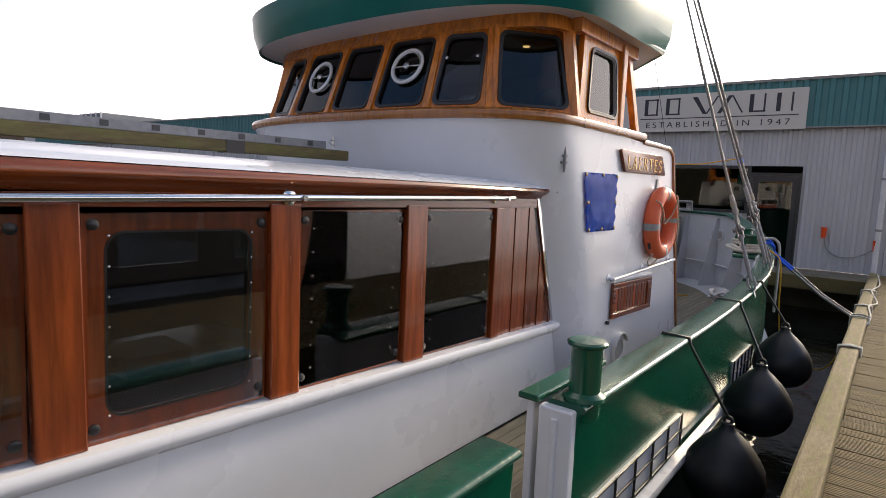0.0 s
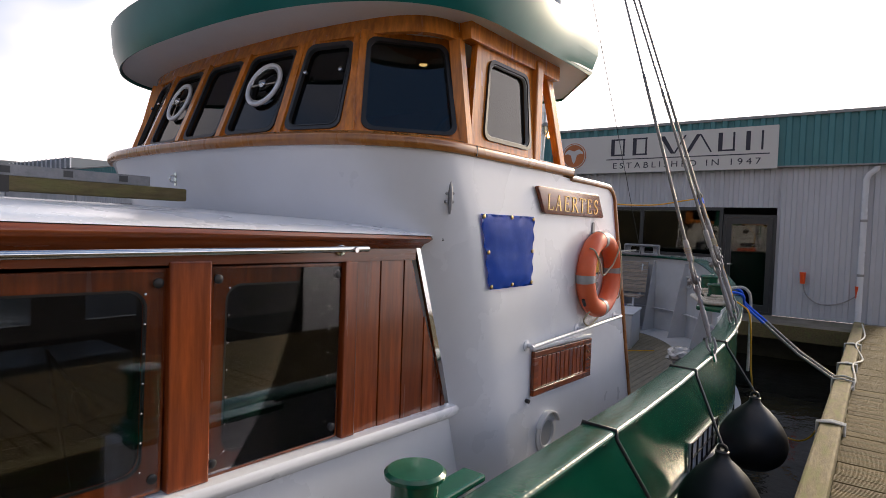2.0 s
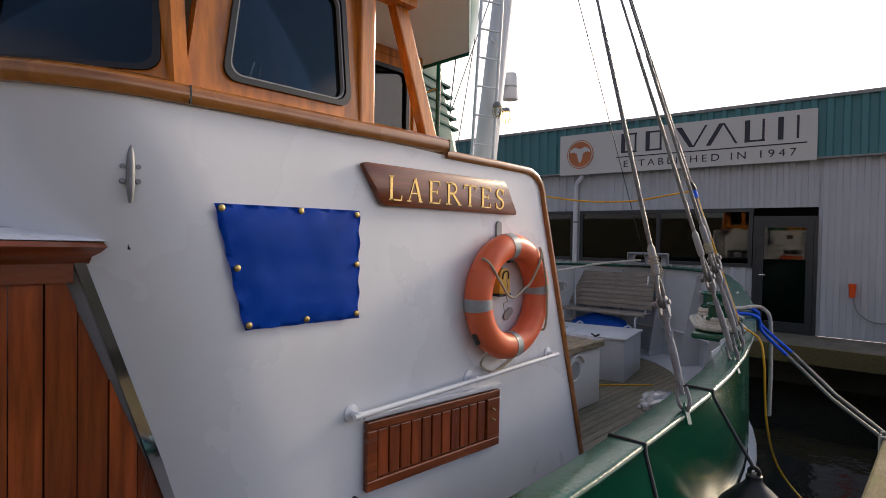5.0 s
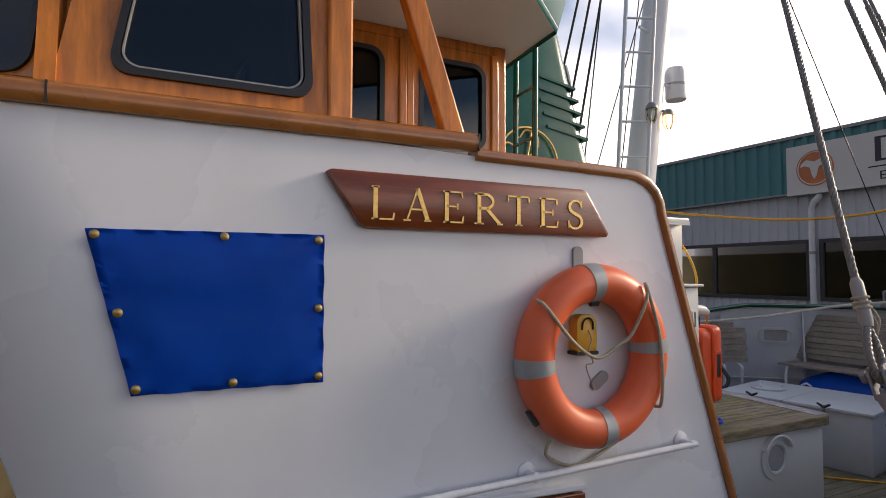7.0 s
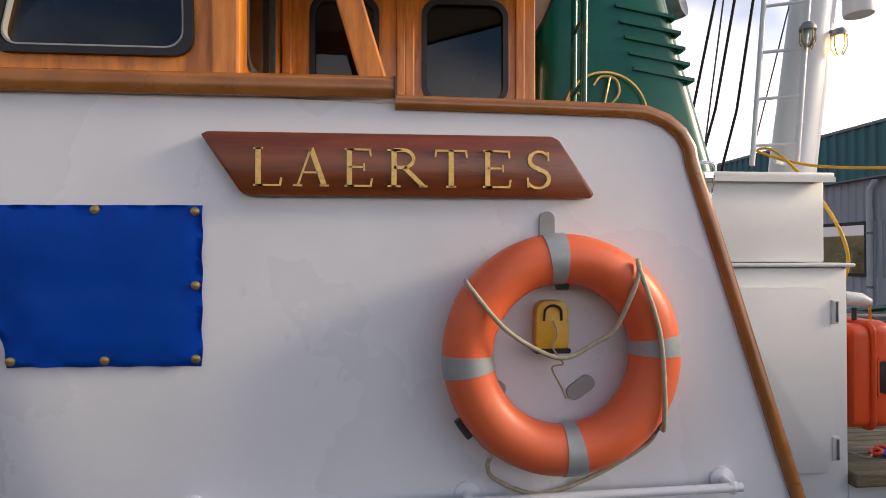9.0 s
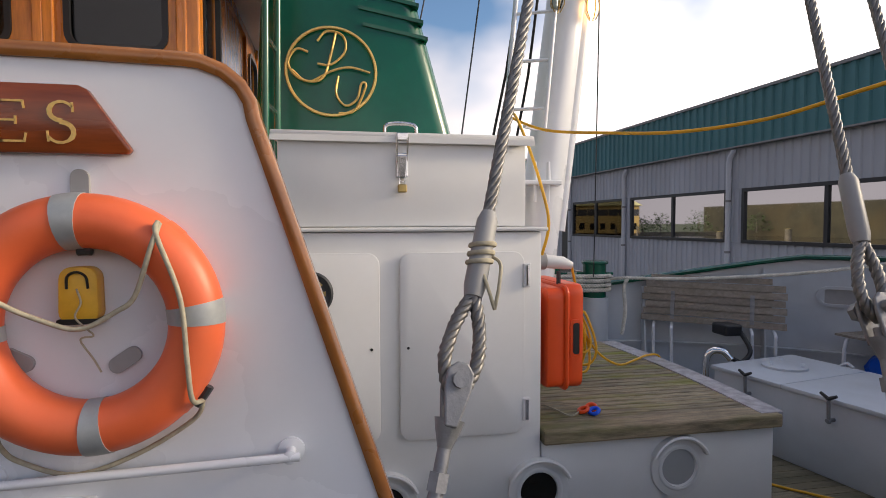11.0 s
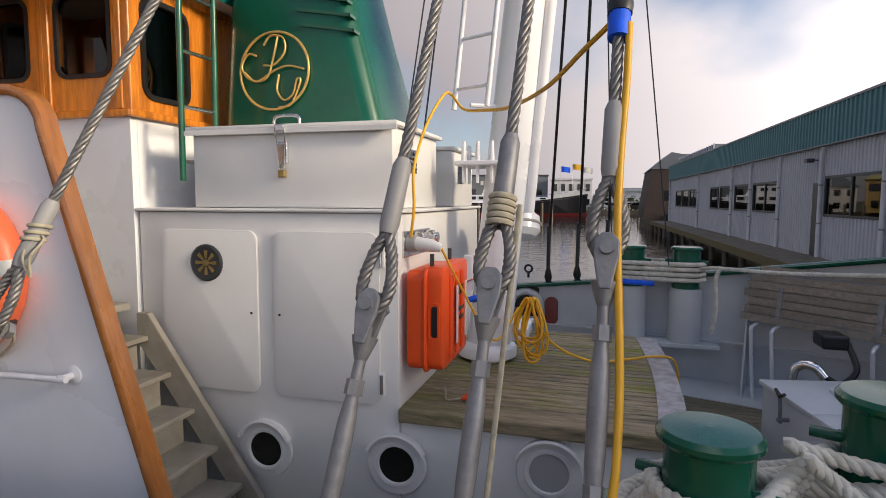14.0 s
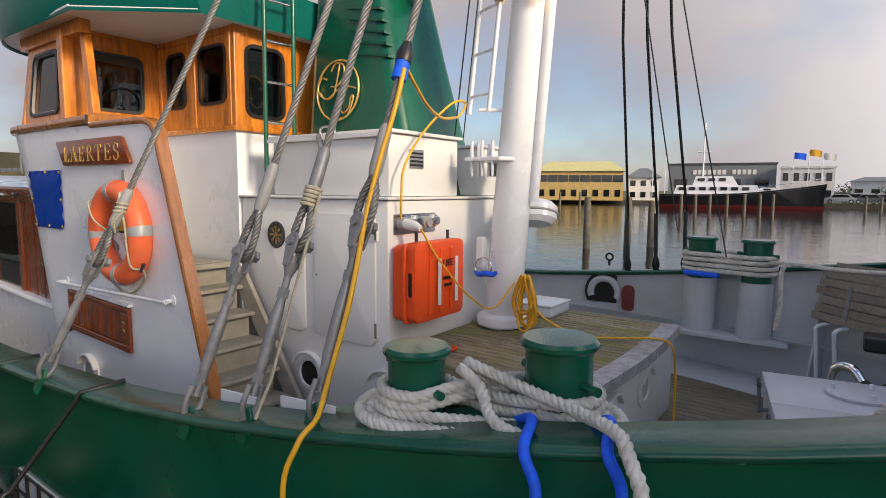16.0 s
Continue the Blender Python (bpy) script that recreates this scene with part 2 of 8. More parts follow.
def water_material():
    m = bpy.data.materials.new("dark_harbour_water")
    m.use_nodes = True
    n, l = m.node_tree.nodes, m.node_tree.links
    p = n["Principled BSDF"]
    p.inputs["Base Color"].default_value = (0.012, 0.013, 0.012, 1)
    p.inputs["Roughness"].default_value, p.inputs["IOR"].default_value = 0.05, 1.33
    tc = n.new("ShaderNodeTexCoord")
    h = None
    for s, w in ((0.9, 1.0), (3.2, 0.45), (9.0, 0.15)):
        t = n.new("ShaderNodeTexNoise")
        t.inputs["Scale"].default_value, t.inputs["Detail"].default_value = s, 3
        l.new(tc.outputs["Object"], t.inputs["Vector"])
        k = n.new("ShaderNodeMath")
        k.operation = "MULTIPLY_ADD"
        k.inputs[1].default_value = w
        l.new(t.outputs["Fac"], k.inputs[0])
        if h:
            l.new(h, k.inputs[2])
        else:
            k.inputs[2].default_value = 0
        h = k.outputs[0]
    b = n.new("ShaderNodeBump")
    b.inputs["Strength"].default_value, b.inputs["Distance"].default_value = 0.35, 0.06
    l.new(h, b.inputs["Height"])
    l.new(b.outputs[0], p.inputs["Normal"])
    return m


WATER = water_material()

# ---- mesh tools ----
ROOT = {}


def thing(name, loc, label, category, group="", kind=""):
    ob = new(name)
    ob.empty_display_size = 0.1
    ob.location = loc
    ROOT[ob.name] = Matrix.Translation(loc)
    return tagged(ob, label, category, group, kind)


def part(name, bm, material, parent=None, label="", smooth=None, category="", group="", kind=""):
    """Links a bmesh, in world coordinates, as one mesh object; smooth: degrees under which edges are shaded round."""
    if isinstance(bm, list):
        first = part(name, bm[0], material, parent, label, smooth)
        for other in bm[1:]:
            part("strand", other, material, first, "", smooth)
        return first
    me = bpy.data.meshes.new(name)
    bmesh.ops.recalc_face_normals(bm, faces=bm.faces)
    if smooth:
        for f in bm.faces:
            f.smooth = True
        for e in bm.edges:
            if len(e.link_faces) == 2 and e.calc_face_angle(0) > radians(smooth):
                e.smooth = False
    bm.to_mesh(me)
    bm.free()
    me.materials.append(material)
    ob = new(name, me)
    if parent:
        ob.parent = parent
        if parent.name in ROOT:
            ob.matrix_parent_inverse = ROOT[parent.name].inverted()
    return tagged(ob, label, category, group, kind)


def box(x0, x1, y0, y1, z0, z1, bevel=0.0, bm=None, m=None, seg=2):
    own = bmesh.new()
    bmesh.ops.create_cube(own, size=1, matrix=Matrix.Translation(((x0 + x1) / 2, (y0 + y1) / 2, (z0 + z1) / 2)) @ Matrix.Diagonal((x1 - x0, y1 - y0, z1 - z0, 1)))
    if bevel:
        bmesh.ops.bevel(own, geom=list(own.edges), offset=bevel, segments=seg, profile=0.5, affect="EDGES")
    return join(own, bm, m)


def join(own, bm=None, m=None):
    if m is not None:
        own.transform(m)
    if bm is None:
        return own
    me = bpy.data.meshes.new("tmp")
    own.to_mesh(me)
    bm.from_mesh(me)
    own.free()
    bpy.data.meshes.remove(me)
    return bm


def loft(rings, bm=None, close=True, caps=True):
    """Skins a run of equal point rings."""
    own = bm if bm is not None else bmesh.new()
    vs = [[own.verts.new(p) for p in r] for r in rings]
    k = len(rings[0])
    for a, b in zip(vs, vs[1:]):
        for i in range(k if close else k - 1):
            j = (i + 1) % k
            own.faces.new((a[i], a[j], b[j], b[i]))
    if caps and close:
        own.faces.new(vs[0][::-1])
        own.faces.new(vs[-1])
    return own


def tube(pts, r, seg=8, bm=None, caps=True, taper=None):
    """A round bar along a line of points; r may be a list."""
    pts = [Vector(p) for p in pts]
    rs = r if isinstance(r, (list, tuple)) else [r] * len(pts)
    rings, side = [], None
    for i, p in enumerate(pts):
        d = (pts[min(i + 1, len(pts) - 1)] - pts[max(i - 1, 0)]).normalized()
        if side is None:
            side = d.orthogonal().normalized()
        side = (side - d * side.dot(d)).normalized()
        up = d.cross(side)
        rings.append([p + (side * math.cos(2 * math.pi * k / seg) + up * math.sin(2 * math.pi * k / seg)) * rs[i] for k in range(seg)])
    return loft(rings, bm, True, caps)


def curve_pts(ctrl, n=8):
    """A smooth line through the points."""
    p = [Vector(c) for c in ctrl]
    q = [2 * p[0] - p[1], *p, 2 * p[-1] - p[-2]]
    out = []
    for i in range(1, len(q) - 2):
        a, b, c, d = q[i - 1:i + 3]
        for k in range(n):
            t = k / n
            out.append(0.5 * ((2 * b) + (c - a) * t + (2 * a - 5 * b + 4 * c - d) * t * t + (3 * b - a - 3 * c + d) * t ** 3))
    out.append(p[-1])
    return out


def lathe(profile, seg=24, m=None, bm=None):
    """Turns a profile of (radius, height) about z; then moves it by m."""
    own = bmesh.new()
    rings = [[Vector((r * math.cos(2 * math.pi * k / seg), r * math.sin(2 * math.pi * k / seg), h)) for k in range(seg)] for r, h in profile]
    if profile[0][0] > 0.01:
        loft(rings + [rings[0]], own, True, False)
        bmesh.ops.remove_doubles(own, verts=own.verts, dist=1e-6)
    else:
        loft(rings, own, True, True)
    return join(own, bm, m)


def slab(outline, depth, bm=None, bevel=0.0):
    """A flat outline of 3D points given thickness by the vector depth."""
    own = bmesh.new()
    a = [own.verts.new(p) for p in outline]
    b = [own.verts.new(Vector(p) + Vector(depth)) for p in outline]
    own.faces.new(a[::-1]), own.faces.new(b)
    for i in range(len(a)):
        j = (i + 1) % len(a)
        own.faces.new((a[i], a[j], b[j], b[i]))
    if bevel:
        bmesh.ops.recalc_face_normals(own, faces=own.faces)
        bmesh.ops.bevel(own, geom=list(own.edges), offset=bevel, segments=2, profile=0.5, affect="EDGES")
    return join(own, bm)


def rounded(w, h, r, seg=5):
    """The outline of a rounded rectangle about the origin, as (u, v)."""
    out = []
    for cx, cy, a0 in ((w / 2 - r, h / 2 - r, 0), (-w / 2 + r, h / 2 - r, 90), (-w / 2 + r, -h / 2 + r, 180), (w / 2 - r, -h / 2 + r, 270)):
        for k in range(seg + 1):
            a = radians(a0 + 90 * k / seg)
            out.append((cx + r * math.cos(a), cy + r * math.sin(a)))
    return out


def plate(m, outline, t0, t1, bm=None, bevel=0.0):
    """An outline of (u, v) in the plane m (its x and y axes), from t0 to t1 along its z axis."""
    return slab([m @ Vector((u, v, t0)) for u, v in outline], m.to_3x3() @ Vector((0, 0, t1 - t0)), bm, bevel)


def ring_plate(m, outer, inner, t0, t1, bm=None):
    """A flat frame between two outlines of equal count."""
    own = bm if bm is not None else bmesh.new()
    q = []
    for o, t in ((outer, t0), (outer, t1), (inner, t1), (inner, t0)):
        q.append([m @ Vector((u, v, t)) for u, v in o])
    return loft(q + [q[0]], own, True, False)


def plane_at(origin, xaxis, yaxis):
    x = Vector(xaxis).normalized()
    z = x.cross(Vector(yaxis)).normalized()
    y = z.cross(x)
    return Matrix(((x.x, y.x, z.x, origin[0]), (x.y, y.y, z.y, origin[1]), (x.z, y.z, z.z, origin[2]), (0, 0, 0, 1)))


def torus(m, R, r, seg=40, tube_seg=14, bm=None, a0=0, a1=360):
    own = bmesh.new()
    full = abs(a1 - a0) >= 360
    rings = []
    for k in range(seg + (0 if full else 1)):
        a = radians(a0 + (a1 - a0) * k / seg)
        rings.append([Vector(((R + r * math.cos(b)) * math.cos(a), (R + r * math.cos(b)) * math.sin(a), r * math.sin(b))) for b in [2 * math.pi * j / tube_seg for j in range(tube_seg)]])
    loft(rings + ([rings[0]] if full else []), own, True, not full)
    bmesh.ops.remove_doubles(own, verts=own.verts, dist=1e-5)
    return join(own, bm, m)


def text(name, body, size, m, material, parent, extrude=0.003, spacing=1.0, align="CENTER", xs=1.0):
    """Lettering of the built-in font as a mesh; size: height of a capital."""
    cu = bpy.data.curves.new(name, "FONT")
    cu.body, cu.size, cu.extrude, cu.align_x, cu.space_character = body, size / 0.69, extrude, align, spacing
    tmp = bpy.data.objects.new(name, cu)
    scene.collection.objects.link(tmp)
    me = bpy.data.meshes.new_from_object(tmp.evaluated_get(bpy.context.evaluated_depsgraph_get()))
    bpy.data.objects.remove(tmp)
    bm = bmesh.new()
    bm.from_mesh(me)
    bm.transform(m @ Matrix.Diagonal((xs, 1, 1, 1)))
    bpy.data.meshes.remove(me)
    return part(name, bm, material, parent)

# ---- the boat's hull ----
CX, DECK_Z, WATER_Z = -3.83, -0.2, -0.95
HALF, STERN0, STERN_L = 2.67, 7.3, 5.2


def sheer(y):
    return min(0.50 + 0.020 * max(0.0, y - 5.0) ** 1.9, 1.22)


def hull_plan():
    """Stations along the bulwark from the bow end of the near side round the stern: place, outward direction, height of the rail."""
    out = []
    for y in (-5, -3, -1, 0.4, 2.0, 2.62, 3.2, 4.0, 5.0, 5.8, 6.6, 7.3):
        out.append((Vector((CX + HALF, y, 0)), Vector((1, 0, 0))))
    for k in range(1, 32):
        a = math.pi * k / 32
        p = Vector((CX + HALF * math.cos(a), STERN0 + STERN_L * math.sin(a), 0))
        out.append((p, Vector((math.cos(a) / HALF, math.sin(a) / STERN_L, 0)).normalized()))
    for y in (7.3, 5, 2, -1, -5):
        out.append((Vector((CX - HALF, y, 0)), Vector((-1, 0, 0))))
    return [(p, n, sheer(p.y)) for p, n in out]


PLAN = hull_plan()


def run(stations, profile):
    """Sweeps a closed section of (outward, height above the rail or fixed height) along the stations."""
    rings = []
    for p, n, zt in stations:
        rings.append([p + n * o + Vector((0, 0, (zt + h) if rel else h)) for o, h, rel in profile])
    return loft(rings)


hull = thing("boat_hull", (CX, 4, WATER_Z), "dark green steel hull of a moored motor yacht", "boat")
SECT = [(0.0, -0.045, True), (-0.015, -0.35, True), (0.0, -0.30, False), (-0.05, -0.62, False), (-0.45, -1.6, False), (-0.55, -1.6, False), (-0.12, -0.6, False), (-0.075, -0.30, False), (-0.07, -0.045, True)]
part("bulwark_forward", run(PLAN[:5], SECT), GREEN, hull, "glossy dark green hull plating", 40)
part("bulwark_aft", run(PLAN[5:], SECT), GREEN, hull, "glossy dark green hull plating", 40)
LINER = [(-0.076, -0.05, True), (-0.10, -0.05, True), (-0.10, DECK_Z - 0.02, False), (-0.076, DECK_Z - 0.02, False)]
part("inner_plating", run(PLAN[5:], LINER), GREY_PAINT, hull, "light grey painted inner bulwark", 40)
part("inner_plating", run(PLAN[:5], LINER), GREY_PAINT, hull, "light grey painted inner bulwark", 40)
CAP = [(0.0, -0.046, True), (0.022, -0.043, True), (0.034, -0.034, True), (0.039, -0.022, True), (0.034, -0.010, True), (0.022, -0.002, True), (0.008, 0.0, True), (-0.16, 0.0, True), (-0.175, -0.012, True), (-0.17, -0.035, True)]
part("rail_cap", run(PLAN[5:], CAP), GREEN_WORN, hull, "worn green rail cap", 50)
part("rail_cap", run(PLAN[:5], CAP), GREEN_WORN, hull, "worn green rail cap", 50)
STRAKE = [(0.0, -0.42, False), (0.065, -0.43, False), (0.075, -0.46, False), (0.065, -0.50, False), (0.0, -0.53, False)]
part("rubbing_strake", run(PLAN[5:], STRAKE), WHITE, hull, "white painted rubbing strake", 40)
part("rubbing_strake", run(PLAN[:5], STRAKE), WHITE, hull, "white painted rubbing strake", 40)
# freeing ports with bars over them; a pale plate paints the light in each slit
for y0, y1 in ((2.85, 4.5), (6.3, 7.2), (-1.2, 0.2)):
    xo = CX + HALF + 0.002
    port = part("freeing_port", box(xo - 0.02, xo + 0.006, y0, y1, -0.37, -0.11, 0.004), GREY_PAINT, hull, "pale plate painted for the lit opening, with dark bars")
    for k in range(6):
        yy = y0 + (y1 - y0) * k / 5
        part("port_bar", tube([(xo + 0.016, yy, -0.38), (xo + 0.016, yy, -0.10)], 0.009, 6), BLACK, port)
    for z in (-0.37, -0.24, -0.11):
        part("port_bar", tube([(xo + 0.014, y0, z), (xo + 0.014, y1, z)], 0.008, 6), BLACK, port)
# gate opening posts
for y in (1.98, 2.60):
    part("gate_post", box(CX + HALF - 0.20, CX + HALF - 0.01, y - 0.035, y + 0.035, DECK_Z, sheer(y) - 0.03, 0.012), WHITE, hull, "white painted gate post")
part("gate_hinge", tube([(CX + HALF - 0.10, 2.555, -0.1), (CX + HALF - 0.10, 2.555, 0.42)], 0.018, 8), WHITE, hull, "", 40)
leaf = part("gate_leaf", box(CX + HALF - 0.29, CX + HALF - 0.245, 2.60, 3.45, DECK_Z + 0.06, sheer(3) - 0.03, 0.01), WHITE, hull, "white gate leaf folded inboard")
part("leaf_cap", box(CX + HALF - 0.33, CX + HALF - 0.205, 2.57, 3.47, sheer(3) - 0.03, sheer(3) + 0.005, 0.01), GREEN, leaf, "green cap of the folded gate")
# knees along the inside of the bulwark
for p, n, zt in PLAN[19:40:3]:
    s = Vector((-n.y, n.x, 0)) * 0.008
    a, b, c = p - n * 0.1 + Vector((0, 0, zt - 0.1)), p - n * 0.16 + Vector((0, 0, zt - 0.1)), p - n * 0.42 + Vector((0, 0, DECK_Z))
    part("bulwark_knee", slab([a - s, b - s, c - s, p - n * 0.1 + Vector((0, 0, DECK_Z)) - s], s * 2), GREY_PAINT, hull)
part("stringer", run(PLAN[10:44], [(-0.1, 0.24, False), (-0.17, 0.24, False), (-0.17, 0.225, False), (-0.1, 0.225, False)]), GREY_PAINT, hull)

MARGIN = [(-0.1, DECK_Z + 0.03, False), (-0.42, DECK_Z + 0.008, False), (-0.62, DECK_Z + 0.006, False), (-0.62, DECK_Z - 0.01, False), (-0.1, DECK_Z - 0.01, False)]
part("margin_plate", run(PLAN[11:44], MARGIN), GREY_PAINT, hull, "pale grey waterway plate round the after deck", 40)


def hawse(k, z):
    """An oval fairlead with its rim in the bulwark plating at the station k."""
    p, n, zt = PLAN[k]
    m = plane_at(p - n * 0.104 + Vector((0, 0, z)), Vector((-n.y, n.x, 0)), (0, 0, 1))
    if (m.to_3x3() @ Vector((0, 0, 1))).dot(n) > 0:
        m = plane_at(p - n * 0.104 + Vector((0, 0, z)), Vector((n.y, -n.x, 0)), (0, 0, 1))
    rim = part("hawse_rim", ring_plate(m, rounded(0.42, 0.21, 0.104, 6), rounded(0.36, 0.15, 0.074, 6), 0.0, 0.028), GREY_PAINT, hull, "oval fairlead rim", 40)
    # no hole is cut: a grey plate paints the shaded opening
    part("hawse_shade_plate", plate(m, rounded(0.37, 0.16, 0.079, 6), 0.001, 0.004), PLASTIC_GREY, rim, "grey oval plate painted for the shaded opening")


hawse(22, 0.80)
hawse(32, 0.80)
deck_bed = part("deck", slab([Vector((p.x, p.y, DECK_Z - 0.06)) - n * 0.1 for p, n, z in PLAN], (0, 0, 0.045)), BLACK, None, "black caulked deck underlay below planks", category="deck", kind="structure")


def deck_width(x):
    u = min(1.0, abs(x - CX) / (HALF - 0.1))
    return STERN0 + (STERN_L - 0.1) * math.sqrt(max(0.0, 1 - u * u))


bm_deck = bmesh.new()
x = CX - HALF + 0.13
while x < CX + HALF - 0.12:
    y1 = min(deck_width(x), deck_width(x + 0.085))
    y0 = -4.5 if x > -2.2 else 6.2
    if y1 > y0 + 0.2:
        box(x + 0.003, x + 0.085, y0, y1, DECK_Z - 0.02, DECK_Z, 0, bm_deck)
    x += 0.088
part("deck_planks", bm_deck, DECK_WET, deck_bed, "damp weathered deck planks", kind="stuff")

# ---- deckhouse forward ----
def dz(y):
    """The deckhouse sheer: its lines fall slightly aft."""
    return 0.478 + 0.036 * (4.25 - y)


def hz(y):
    """Underside of the head board above the deckhouse windows."""
    return 1.462 - 0.012 * (y - 1.5)


def ez(y):
    """Underside of the eave, which rises slightly aft."""
    return 1.515 + 0.014 * (y - 0.5)


dh = thing("deckhouse", (CX, 1, DECK_Z), "white deckhouse with varnished mahogany window band", "deckhouse")
XS = -2.17
Y0 = -4.0


def strip(x0, x1, y0, y1, b0, b1, bevel=0.0):
    """A long piece along the deckhouse side between two heights above the sill line, that follows its slope; the last y may differ at the top."""
    own = bmesh.new()
    q = []
    for y, (a, b) in ((y0, (b0, b1)), (y1, (b0, b1))):
        q.append([Vector((x0, y, dz(y) + a)), Vector((x1, y, dz(y) + a)), Vector((x1, y, dz(y) + b)), Vector((x0, y, dz(y) + b))])
    loft(q, own)
    if bevel:
        bmesh.ops.recalc_face_normals(own, faces=own.faces)
        bmesh.ops.bevel(own, geom=list(own.edges), offset=bevel, segments=2, profile=0.5, affect="EDGES")
    return own


part("lower_wall", slab([(XS, Y0, DECK_Z), (XS, 4.6, DECK_Z), (XS, 4.6, dz(4.6) - 0.05), (XS, Y0, dz(Y0) - 0.05)], (-0.05, 0, 0)), WHITE, dh, "white painted steel side")
q = []
for y in (Y0, 0.0, 2.0, 4.25, 4.40):
    k = 1.0 if y < 4.3 else 0.3
    q.append([Vector((XS - 0.04, y, dz(y) - 0.10)), Vector((XS, y, dz(y) - 0.10)), Vector((XS + 0.055 * k, y, dz(y) - 0.06)), Vector((XS + 0.065 * k, y, dz(y) - 0.03)), Vector((XS + 0.05 * k, y, dz(y) - 0.004)), Vector((XS - 0.04, y, dz(y) + 0.002))])
part("sill_ledge", loft(q), WHITE, dh, "rounded white sill ledge", 50)
part("head_beam", slab([(XS - 0.10, Y0, hz(Y0)), (XS - 0.10, 3.86, hz(3.86)), (XS - 0.10, 3.86, ez(3.86) - 0.006), (XS - 0.10, Y0, ez(Y0) + 0.02)], (0.108, 0, 0)), TEAK_H, dh, "varnished head board")
def eave_top(y):
    """Upper edge of the eave moulding, where the white roof begins."""
    return 1.629 - 0.015 * (y - 0.5)


q = []
for y in (Y0, 0, 2, 3.6, 3.93, 4.0):
    k = 1.0 if y < 3.9 else (0.85 if y < 3.95 else 0.4)
    z, zt = 1.572 - 0.008 * (y - 0.5), eave_top(y)
    q.append([Vector((XS - 0.12, y, z - 0.05)), Vector((XS + 0.01, y, z - 0.045)), Vector((XS + 0.03 * k, y, z - 0.02)), Vector((XS + 0.065 * k, y, z)), Vector((XS + 0.085 * k, y, z + 0.012)), Vector((XS + 0.088 * k, y, zt - 0.02)), Vector((XS + 0.075 * k, y, zt - 0.003)), Vector((XS - 0.12, y, zt))])
part("eave_moulding", loft(q), TEAK_H, dh, "varnished eave moulding", 50)
q = []
for y in (Y0, 0, 2, 4.3):
    z = eave_top(y)
    q.append([Vector((XS + 0.072, y, z + 0.001)), Vector((XS + 0.05, y, z + 0.012)), Vector((XS - 0.05, y, z + 0.03)), Vector((XS - 0.35, y, z + 0.065)), Vector((CX, y, z + 0.12)), Vector((2 * CX - XS, y, z + 0.02)), Vector((2 * CX - XS, y, z - 0.05)), Vector((XS - 0.13, y, z - 0.05)), Vector((XS - 0.125, y, z + 0.001))])
part("roof", loft(q), WHITE, dh, "white painted cambered roof", 40)
part("far_wall", box(2 * CX - XS, 2 * CX - XS + 0.05, Y0, 4.3, DECK_Z, 0.72), TEAK_H, dh)
part("far_wall", box(2 * CX - XS, 2 * CX - XS + 0.05, Y0, 4.3, 1.42, 1.62), TEAK_H, dh)
for k in range(8):
    part("far_post", box(2 * CX - XS, 2 * CX - XS + 0.05, Y0 + 1.15 * k, Y0 + 1.15 * k + 0.4, 0.72, 1.42), TEAK_H, dh)
part("settee", box(2 * CX - XS + 0.1, CX - 0.9, -2.0, 3.4, 0.05, 0.55, 0.03), WHITE_WARM, dh, "pale settee along the far side")
part("forward_wall", box(2 * CX - XS + 0.05, XS - 0.05, Y0, Y0 + 0.05, DECK_Z, 1.7), WHITE, dh)
part("inner_floor", box(2 * CX - XS + 0.06, XS - 0.06, Y0 + 0.06, 4.2, 0.0, 0.05), TEAK_H, dh)
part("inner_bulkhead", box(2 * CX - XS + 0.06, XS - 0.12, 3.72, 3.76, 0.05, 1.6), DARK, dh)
# the windows: heavy posts, then a framed pane in each bay
posts = [(-1.78, -1.60), (-0.75, -0.58), (0.575, 0.735), (1.485, 1.645), (2.385, 2.56)]
for a, b in posts:
    part("window_post", slab([(XS - 0.075, a, dz(a)), (XS - 0.075, b, dz(b)), (XS - 0.075, b, hz(b) + 0.015), (XS - 0.075, a, hz(a) + 0.015)], (0.093, 0, 0), None, 0.006), TEAK, dh, "upright varnished mahogany post")
bays = [(-1.60, -0.75), (-0.58, 0.575), (0.735, 1.485), (1.645, 2.385), (2.56, 3.30)]


